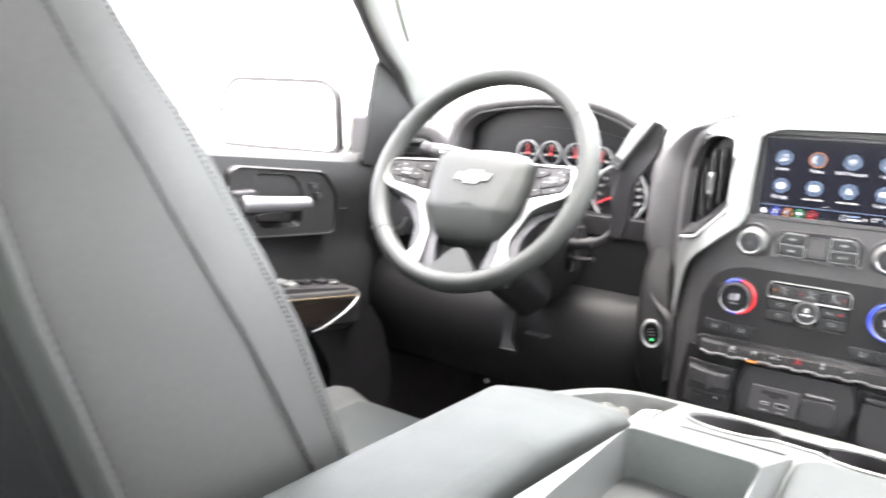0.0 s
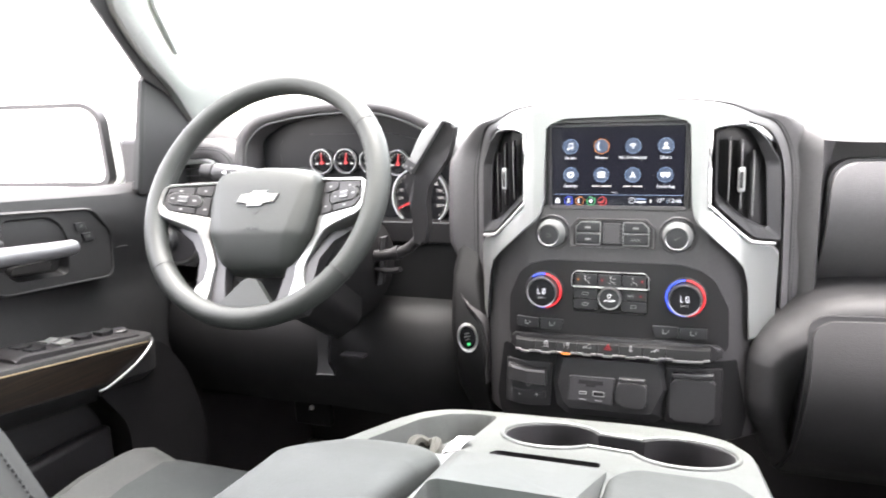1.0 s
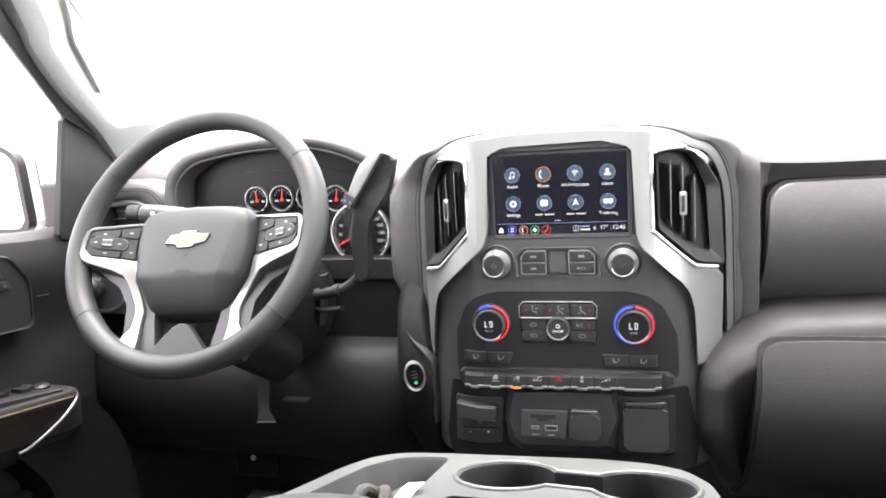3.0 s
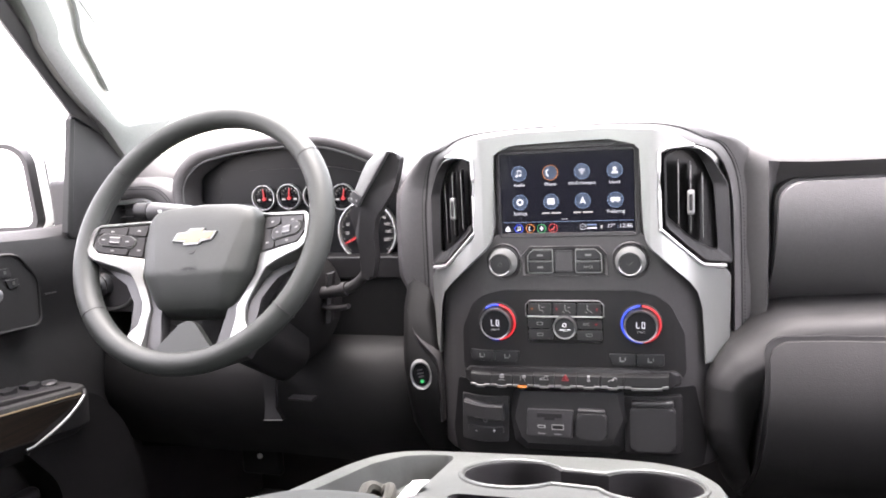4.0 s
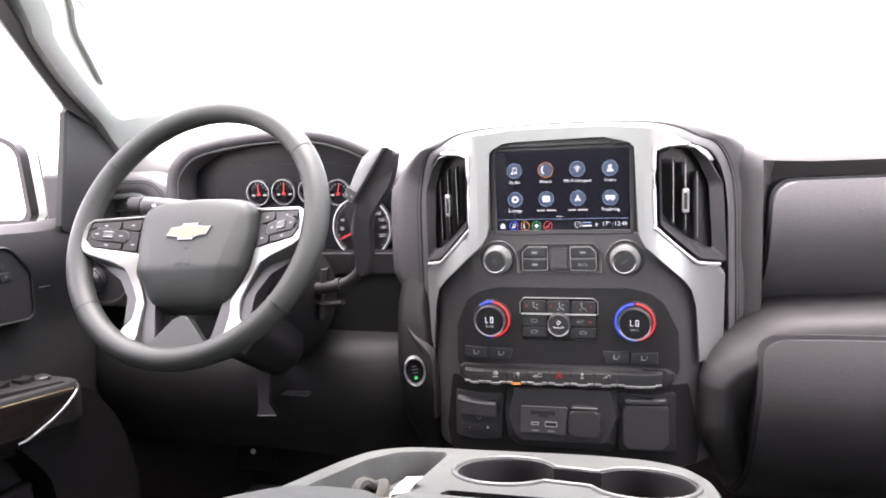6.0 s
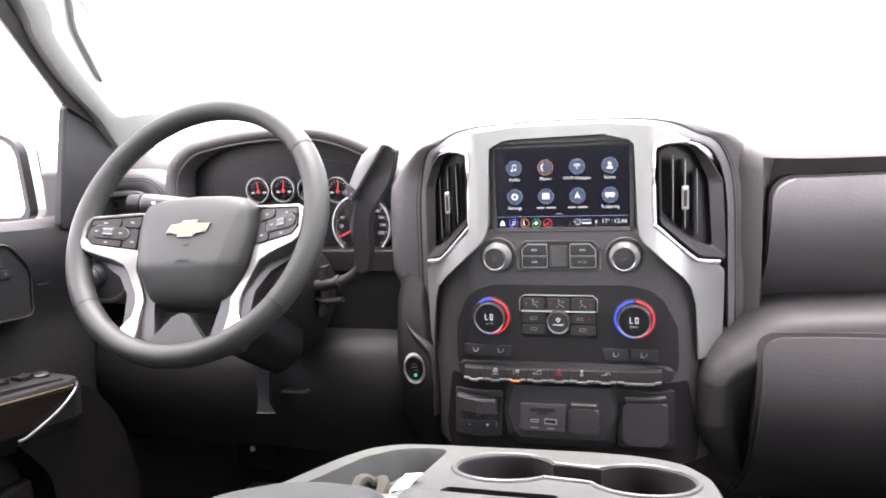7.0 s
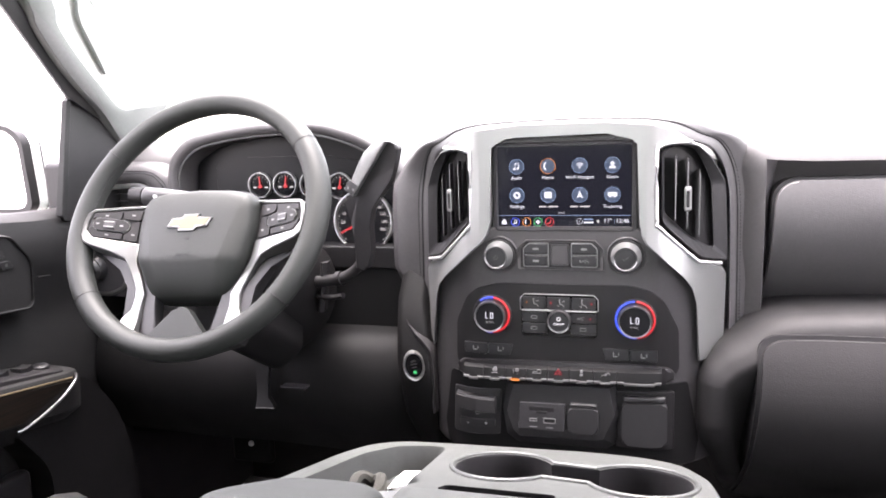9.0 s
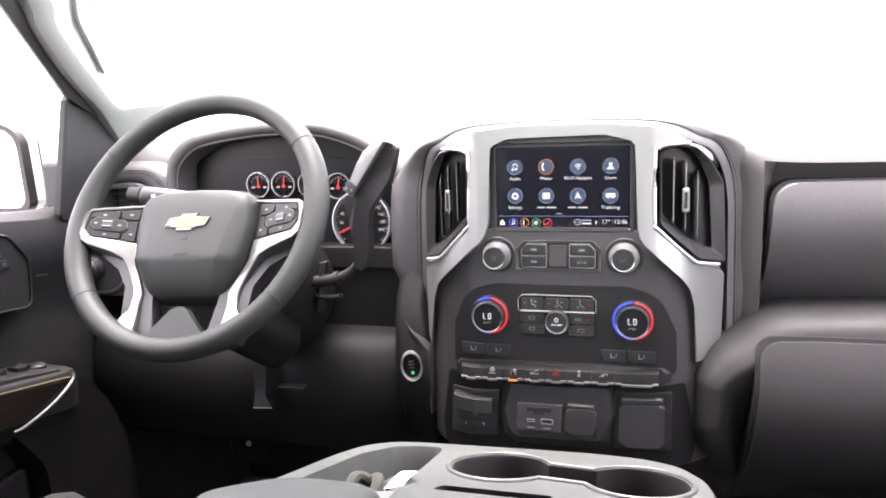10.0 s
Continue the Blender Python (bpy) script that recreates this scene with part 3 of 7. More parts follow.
def dashboard():
    d = thing("dashboard", (0, 0.3, 0.9), "dark grey soft-touch pickup dashboard", "dashboard")
    right = [(0.60, 1.085), (0.45, 1.105), (0.26, 1.112), (0.175, 1.110), (0.140, 1.1075), (0.122, 1.102), (0.111, 1.092), (0.105, 1.076), (0.106, 1.056), (0.109, 1.04), (0.106, 0.96), (0.122, 0.87), (0.130, 0.79), (0.16, 0.78), (0.6, 0.7)]
    cut = [0, 0, 0, 0, 0, -0.003, -0.004, -0.006, 0.026, 0.030, 0.046, 0.080, 0.07, 0, 0]
    rings = []
    for i in range(29):
        k = i / 28
        x = 0.205 + 0.685 * k * (0.35 + 0.65 * k)
        lift = 0.026 * max(0, 1 - (x - 0.205) / 0.14) ** 2
        under = min(1.0, max(0.0, (x - 0.2628) / 0.012))
        fore = (0.013 * min(1.0, max(0.0, (x - 0.240) / 0.018)) - 0.012 * min(1.0, max(0.0, (0.245 - x) / 0.02))) * (1 - under)
        rings.append([(x, y - fore * min(1.0, max(0.0, (1.11 - z) / 0.06)) * (y < 0.17) + dy * under, z + (lift if y > 0.24 else lift * 0.45 if z > 1.05 else 0)) for (y, z), dy in zip(right, cut)])
    part("passenger_dash", loft(rings), DASH, d, "soft upper dash on the passenger side")
    up = rounded([(0.268, 0.856), (0.32, 0.876), (0.60, 0.878), (0.875, 0.872), (0.875, 1.046), (0.60, 1.054), (0.275, 1.050)], 0.030, 8)
    part("upper_glovebox", belly(prism(up, 0.130, 0.094, "y", 0.003, 3), 0.866, 1.054, 0.084), DASH, d, "upper glovebox lid", angle=18)
    back = [(p[0] + (0.004 if p[0] > 0.5 else -0.0035), p[1] + (0.0035 if p[1] > 0.95 else -0.0035)) for p in up]
    part("shadow_gap", belly(prism(back, 0.14, 0.1055), 0.866, 1.054, 0.084), BLACK, d)
    # lower glovebox unit with ledge
    o = rounded([(0.174, 0.71), (0.176, 0.795), (0.184, 0.814), (0.208, 0.8370), (0.224, 0.8450), (0.262, 0.8690), (0.296, 0.8775), (0.42, 0.8850), (0.885, 0.8870), (0.885, 0.50), (0.235, 0.50), (0.205, 0.60)], 0.02, 5)
    rows = []
    for inset, y in ((0.0, 0.30), (0.0, 0.060), (0.0012, 0.050), (0.004, 0.041), (0.008, 0.0335), (0.0135, 0.028), (0.020, 0.0245), (0.030, 0.0225), (0.042, 0.0218)):
        row = []
        for i, (x, z) in enumerate(o):
            e = Vector(o[(i + 1) % len(o)]) - Vector(o[i - 1])
            e.normalize()
            px, pz = x + e.y * inset, z - e.x * inset
            k = max(0.0, (0.853 - pz) / 0.313)
            row.append((px, y + (0.19 if y < 0.2 else 0.0) * (k * k - 0.25 * math.sin(math.pi * min(1.0, k))), pz))
        rows.append(row)
    part("lower_dash_frame", loft(rows), LOWDASH, d, "rounded frame round the lower glovebox", angle=70)
    li = rounded([(0.2545, 0.838), (0.272, 0.8500), (0.33, 0.8525), (0.86, 0.853), (0.86, 0.54), (0.236, 0.54), (0.245, 0.66), (0.2535, 0.79)], 0.018, 6)
    part("lower_glovebox", belly(prism(li, 0.08, 0.0135, "y", 0.005, 4), 0.54, 0.853, 0.19), LOWDASH, d, "lower glovebox door", angle=18)
    bl = [(x + (0.003 if x > 0.5 else -0.0055), z + (0.0055 if z > 0.7 else -0.003)) for x, z in li]
    part("shadow_gap", belly(prism(bl, 0.08, 0.0205), 0.54, 0.853, 0.19), BLACK, d)
    # driver side
    left = [(0.60, 1.085), (0.42, 1.112), (0.28, 1.112), (0.235, 1.095), (0.220, 1.04), (0.220, 0.955), (0.215, 0.938), (0.210, 0.905), (0.205, 0.86), (0.190, 0.81), (0.150, 0.76), (0.14, 0.66), (0.18, 0.56), (0.3, 0.54)]
    rings = []
    for i in range(14):
        x = -0.885 + 0.80 * i / 13
        rings.append([(x, y + 0.03 * math.sin(i * 0.24) * (z < 0.9), z) for y, z in left])
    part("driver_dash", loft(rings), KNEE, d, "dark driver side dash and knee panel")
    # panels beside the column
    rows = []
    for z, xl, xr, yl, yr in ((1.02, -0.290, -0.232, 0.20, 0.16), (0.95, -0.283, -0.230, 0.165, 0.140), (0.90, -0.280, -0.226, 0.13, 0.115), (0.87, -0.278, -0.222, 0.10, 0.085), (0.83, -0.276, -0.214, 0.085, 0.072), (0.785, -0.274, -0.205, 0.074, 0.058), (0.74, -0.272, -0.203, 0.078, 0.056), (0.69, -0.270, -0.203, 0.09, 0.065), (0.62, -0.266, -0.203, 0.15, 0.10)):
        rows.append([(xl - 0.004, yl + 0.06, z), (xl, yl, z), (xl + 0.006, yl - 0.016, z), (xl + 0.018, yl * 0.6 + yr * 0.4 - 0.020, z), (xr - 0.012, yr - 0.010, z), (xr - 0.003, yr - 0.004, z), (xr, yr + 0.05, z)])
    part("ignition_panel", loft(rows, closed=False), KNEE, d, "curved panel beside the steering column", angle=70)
    sweep = []
    for (x, z), w in zip([(-0.2645, 0.872), (-0.2585, 0.853), (-0.250, 0.837), (-0.239, 0.825), (-0.225, 0.815), (-0.213, 0.800), (-0.209, 0.780), (-0.208, 0.750), (-0.208, 0.70)], (0.001, 0.004, 0.006, 0.008, 0.010, 0.012, 0.012, 0.010, 0.006)):
        y = 0.054 + 0.5 * max(0, -0.225 - x) + 0.30 * max(0, z - 0.84)
        sweep.append([(x - w * 0.9, y + 0.012, z - w * 0.5), (x - w * 0.5, y - 0.002, z - w * 0.2), (x + w * 0.1, y - 0.005, z + w * 0.15), (x + w * 0.45, y + 0.001, z + w * 0.3), (x + w * 0.6, y + 0.02, z + w * 0.35)])
    part("panel_ridge", loft(sweep, closed=False), PANEL, d, "swept ridge beside the start button", angle=70)
    # added sheet: its black paints the shade behind the lever and column
    part("column_shade", rbox((-0.70, 0.165, 0.785), (-0.262, 0.200, 0.935), 0.008, 3), DARK, d, "black sheet painting the shade behind the gear lever")
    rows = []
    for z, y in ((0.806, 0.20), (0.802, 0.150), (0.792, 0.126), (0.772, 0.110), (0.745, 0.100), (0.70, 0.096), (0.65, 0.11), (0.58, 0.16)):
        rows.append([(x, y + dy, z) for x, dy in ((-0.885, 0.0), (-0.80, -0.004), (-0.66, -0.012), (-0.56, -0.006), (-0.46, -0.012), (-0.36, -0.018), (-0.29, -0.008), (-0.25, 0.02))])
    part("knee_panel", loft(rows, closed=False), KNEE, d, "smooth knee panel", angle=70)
    # pod around the stack
    arch = [(0.232, 0.66), (0.232, 0.76), (0.232, 0.85), (0.231, 0.95), (0.229, 1.03), (0.221, 1.075), (0.203, 1.106), (0.178, 1.129), (0.148, 1.143), (0.11, 1.1500), (0.055, 1.1525), (0, 1.1535)]
    arch = [(SX + x, crown(z)) for x, z in arch + [(-x, z) for x, z in arch[-2::-1]]]
    arch = [(p[0], p[1]) for p in smooth_path([(x, z, 0) for x, z in arch], 3)]
    rows = []
    for inset, dy in ((0.014, 0.022), (0.0132, 0.002), (0.0115, -0.001), (0.0085, 0.001), (0.004, 0.007), (0.0, 0.013), (-0.008, 0.018), (-0.022, 0.025), (-0.036, 0.034), (-0.046, 0.05), (-0.05, 0.20), (-0.05, 0.36)):
        row = []
        for x, z in arch:
            v = Vector((x - SX, z - 0.95))
            fl = min(1.0, max(0.12, (z - 0.80) / 0.12)) if inset < 0 else 1.0
            if inset < 0 and v.x < 0:
                fl *= 1 - 0.6 * min(1.0, max(0.0, (z - 1.05) / 0.07))
            s = 1 - inset * fl * (0.75 if v.x > 0 else 1.15) / 0.21
            sz = 1 - (inset if inset > 0 else inset * 0.10) / 0.21
            px, pz = SX + v.x * s, 0.95 + (v.y * sz if v.y > 0 else v.y)
            flat = 1.0 if inset >= 0 else 1.0 - 0.45 * min(1.0, max(0.0, -v.x / 0.2))
            row.append((px, bow(min(abs(x - SX), 0.225)) * 0.95 + 0.013 + (dy - 0.013) * flat if inset < 0 else bow(min(abs(x - SX), 0.225)) * 0.95 + dy, pz))
        rows.append(row)
    part("stack_surround", loft(rows, closed=False), DASH, d, "stitched vinyl surround of the centre stack", angle=60)
    def round_pod(inset, dy, low):
        out = []
        for x, z in arch:
            v = Vector((x - SX, z - 0.95))
            fl = 1 - 0.6 * min(1.0, max(0.0, (z - 1.05) / 0.07)) if v.x < 0 else 1.0
            k = 1 - inset * fl * (0.75 if v.x > 0 else 1.15) / 0.21
            flat = 1.0 - 0.45 * min(1.0, max(0.0, -v.x / 0.2))
            out.append((SX + v.x * k, bow(min(abs(x - SX), 0.225)) * 0.95 + 0.0128 + (dy - 0.013) * flat, 0.95 + (v.y * (1 - inset * 0.1 / 0.21) if v.y > 0 else v.y)))
        return smooth_path([p for p in out if p[2] > low], 5)
    part("seam", tube(round_pod(-0.001, 0.0138, 0.80), 0.0012, 6), BLACK, d, "dark seam round the surround")
    part("stitching", stitches(round_pod(-0.006, 0.0168, 0.80), 0.0024, 0.0026, 0.0010), BLACK, d, "row of dark stitches")
    # instrument hood
    hood = [(-0.735, 0.98), (-0.738, 1.05), (-0.729, 1.10), (-0.69, 1.137), (-0.64, 1.150), (-0.585, 1.158), (-0.51, 1.163), (-0.43, 1.160), (-0.38, 1.148), (-0.338, 1.130), (-0.300, 1.103), (-0.270, 1.055), (-0.258, 0.98)]
    hood = [tuple(p) for p in smooth_path([(x, z, 0) for x, z in hood], 3)]
    rows = []
    for inset, y in ((-0.03, 0.46), (-0.012, 0.30), (-0.002, 0.20), (0.0, 0.165), (0.006, 0.150), (0.014, 0.147), (0.022, 0.152), (0.027, 0.165), (0.030, 0.225)):
        row = []
        for x, z, _ in hood:
            v = Vector((x + 0.505, z - 1.0))
            row.append((-0.505 + v.x * (1 - inset / 0.235), y + (0.02 if inset > 0 else 0) * (1.16 - z) * 2, 1.0 + (v.y * (1 - inset / 0.16))))
        rows.append(row)
    part("instrument_hood", loft(rows, closed=False), DASH, d, "arched dark hood over the instruments", angle=60)
    lip = [(-0.505 + (x + 0.505) * (1 - 0.026 / 0.235), 0.1545 + 0.02 * (1.16 - z) * 2, 1.0 + (z - 1.0) * (1 - 0.026 / 0.16)) for x, z, _ in hood]
    part("hood_lip", tube(lip, 0.0021, 6), GRIP, d, "thin pale edge inside the hood")
    # stub of the left dash end, a grey pad below the windshield
    part("dash_end_pad", loft([[(x, 0.20, 1.02), (x, 0.19, 1.075), (x, 0.205, 1.105), (x, 0.25, 1.128), (x, 0.33, 1.135), (x, 0.5, 1.11), (x, 0.5, 1.0)] for x in (-0.90, -0.86, -0.80, -0.735)]), DASH, d, "padded outer end of the dash")


def start_button():
    b = thing("start_button", (-0.229, 0.04, 0.786), "round engine start button in a chrome ring", "start button")
    f = facing(-0.2335, 0.034, 0.781) @ pose(0, 0, 0, 0, 20, 0) @ pose(0, 0, 0, 0, 0, 8)
    part("ring", lathe([(0.0155, -0.01), (0.0162, 0.004), (0.0156, 0.007), (0.0142, 0.006), (0.0132, 0.002), (0.0132, -0.01)], f, 36, sy=1.42, caps=False), SILVER, b, "satin chrome ring")
    part("button", lathe([(0.0131, -0.008), (0.0131, 0.001), (0.0120, 0.003), (0.004, 0.0028)], f, 28, sy=1.42), GLOSS, b, "gloss black button")
    bm = bmesh.new()
    bmesh.ops.create_circle(bm, cap_ends=True, segments=12, radius=0.0028, matrix=f @ Matrix.Translation((0, -0.009, 0.0062)))
    part("lamp", bm, G_GREEN, b, "green lamp")
    for k, wd in enumerate((0.004, 0.005, 0.004)):
        bm = rbox((-wd, -0.001, 0.0029), (wd, 0.001, 0.0034), 0)
        bm.transform(f @ Matrix.Translation((0, 0.008 - 0.005 * k, 0)))
        part("print_bar", bm, PANEL, b)


def vent(side, group="dash air vents"):
    v = thing("air_vent", (SX + side * 0.165, 0.03, 0.95), "black centre-stack air vent with vertical vanes and a silver tab", "air vent", group)
    sh = [(0.128, 1.100), (0.150, 1.108), (0.172, 1.103), (0.186, 1.086), (0.203, 1.050), (0.210, 0.95), (0.200, 0.952), (0.168, 0.972), (0.129, 1.008)]
    sh = [(side * x, z) for x, z in (sh if side > 0 else sh[::-1])]
    wide = [(0.128, 1.100), (0.150, 1.108), (0.174, 1.105), (0.192, 1.088), (0.213, 1.052), (0.2195, 0.940), (0.204, 0.9465), (0.182, 0.9525), (0.130, 1.004)]
    wide = rounded([(side * x, z) for x, z in (wide if side > 0 else wide[::-1])], 0.006)
    base = rounded(sh, 0.006)
    cx = sum(p[0] for p in base) / len(base)
    cz = sum(p[1] for p in base) / len(base)
    def place(bm):
        bend(bm)
        bmesh.ops.translate(bm, verts=bm.verts, vec=(SX, 0, 0))
        return bm
    part("backing", place(prism(base, 0.06, 0.030)), BLACK, v)
    inn = [(cx - side * 0.004 + (x - cx) * 0.82, cz + 0.004 + (z - cz) * 0.90) for x, z in base]
    part("frame", place(loft([[(x, d, z) for x, z in pts] for pts, d in ((wide, 0.03), (wide, 0.003), ([(cx + (x - cx) * 0.97, cz + (z - cz) * 0.975) for x, z in wide], 0.0015), (inn, 0.016), (inn, 0.030))], True, False)), COVER, v, "dark grey funnel frame")
    for i in range(3):
        x = side * (0.147, 0.1625, 0.178)[i]
        z1, z0 = (1.090, 1.086, 1.070)[i], (1.003, 0.992, 0.980)[i]
        vn = part("vane", place(rbox((x - 0.0008, 0.009, z0), (x + 0.0008, 0.026, z1), 0.0005, 2)), BUTTON, v)
        part("bright_edge", place(rbox((x - 0.0005, 0.0078, z0 + 0.004), (x + 0.0005, 0.0092, z1 - 0.004), 0.0002, 1)), SILVER, vn)
    x = side * 0.1625
    part("tab", place(rbox((x - 0.0048, 0.000, 1.018), (x + 0.0048, 0.014, 1.050), 0.003, 3)), SILVER, v, "silver adjuster tab")
    part("tab_grip", place(rbox((x - 0.0022, -0.0012, 1.023), (x + 0.0022, 0.004, 1.045), 0.001, 2)), BLACK, v)


def lay(bm):
    bend(bm)
    bmesh.ops.translate(bm, verts=bm.verts, vec=(SX, 0, 0))
    return bm


def stack_pose(x, z, y):
    """A pose on the face of the stack, x right, y up, z out to the rear."""
    k = 2 * 7.4 * max(0, abs(x) - 0.11) * (1 if x > 0 else -1)
    return pose(SX + x, y + bow(x), z, 90, 0, math.degrees(math.atan(k)))


def centre_stack():
    s = thing("centre_stack", (SX, 0.1, 0.66), "dark centre stack framed by satin silver trim", "centre stack")
    body = mirror_x([(0.0, 1.140), (0.12, 1.135), (0.165, 1.112), (0.20, 1.08), (0.214, 1.03), (0.216, 0.66)])
    body = [(x, crown(z)) for x, z in body]
    part("body", lay(prism(body[1:], 0.20, 0.034)), BLACK, s)
    pan = mirror_x([(0.098, 1.000), (0.123, 0.976), (0.172, 0.936), (0.186, 0.91), (0.195, 0.86), (0.202, 0.80), (0.205, 0.665)])
    part("face_panel", lay(prism(rounded(pan, 0.008), 0.03, 0.0, "y", 0.004, 3)), PANEL, s, "matt dark face panel")
    outer = [(0.201, 0.812), (0.214, 0.822), (0.216, 0.925), (0.207, 0.938), (0.182, 0.9455), (0.170, 0.9530), (0.127, 0.994), (0.122, 1.006), (0.121, 1.098), (0.127, 1.106), (0.140, 1.110), (0.168, 1.112), (0.160, 1.124), (0.140, 1.137), (0.115, 1.144), (0.06, 1.1475)]
    inner_r = [(0.06, 1.1335), (0.0785, 1.1310), (0.0920, 1.1235), (0.1005, 1.1130), (0.1025, 1.0030), (0.1047, 0.9890), (0.1110, 0.9780), (0.1600, 0.9315), (0.1720, 0.9170), (0.1757, 0.8930), (0.1790, 0.8150)]
    inner_l = [(0.06, 1.1335), (0.0720, 1.1300), (0.0850, 1.1225), (0.0945, 1.1120), (0.0957, 1.0100), (0.1010, 0.9895), (0.1095, 0.9770), (0.1660, 0.9285), (0.1840, 0.9125), (0.1925, 0.8900), (0.2000, 0.8150)]
    outer, inner_r, inner_l = ([(x, crown(z)) for x, z in q] for q in (outer, inner_r, inner_l))
    outline = outer + [(-x, z) for x, z in outer[::-1]] + [(-x, z) for x, z in inner_l[::-1]] + inner_r
    trim = prism(outline, 0.022, -0.006, "y", 0.0055, 4)
    wing = [Vector((-x, z)) for x, z in inner_l] + [Vector((x, z)) for x, z in inner_r]
    wing = [p.lerp(q, k / 8) for p, q in zip(wing, wing[1:]) if (p - q).length < 0.1 for k in range(9)]
    for v in trim.verts:   # the wings stand proud along their inner edge and lean outwards
        near = min((Vector((v.co.x, v.co.z)) - p).length for p in wing)
        if v.co.y < 0.01 and near < 0.007:
            v.co.y -= 0.008 * min(1.0, max(0.0, (1.01 - v.co.z) / 0.03))
    part("silver_trim", lay(trim), SILVER, s, "satin silver arch and wings")
    # chrome thread round the vents
    for sd in (-1, 1):
        ln = [(sd * x, z) for x, z in ((0.166, 1.1085), (0.140, 1.1075), (0.1275, 1.1035), (0.1235, 1.096), (0.124, 1.010), (0.1285, 0.9985), (0.172, 0.9555), (0.184, 0.9490), (0.208, 0.9425))]
        pth = [(SX + x, bow(x) - 0.0080, z) for x, z in ln]
        part("bright_edge", tube(smooth_path(pth, 4), 0.0024, 8), BRIGHT, s, "bright edge beside the vent")
    hv = mirror_x([(0.09, 0.921), (0.118, 0.914), (0.135, 0.900), (0.153, 0.862), (0.155, 0.806), (0.148, 0.796)])
    part("climate_panel", lay(prism(rounded(hv, 0.006), 0.01, -0.0025, "y", 0.002, 2)), TOGGLE, s, "black climate control panel")
    low = mirror_x([(0.166, 0.786), (0.182, 0.70), (0.178, 0.668)])
    part("lower_panel", lay(prism(rounded(low, 0.004), 0.01, -0.0025, "y", 0.002, 2)), DARK, s, "black lower connector panel")


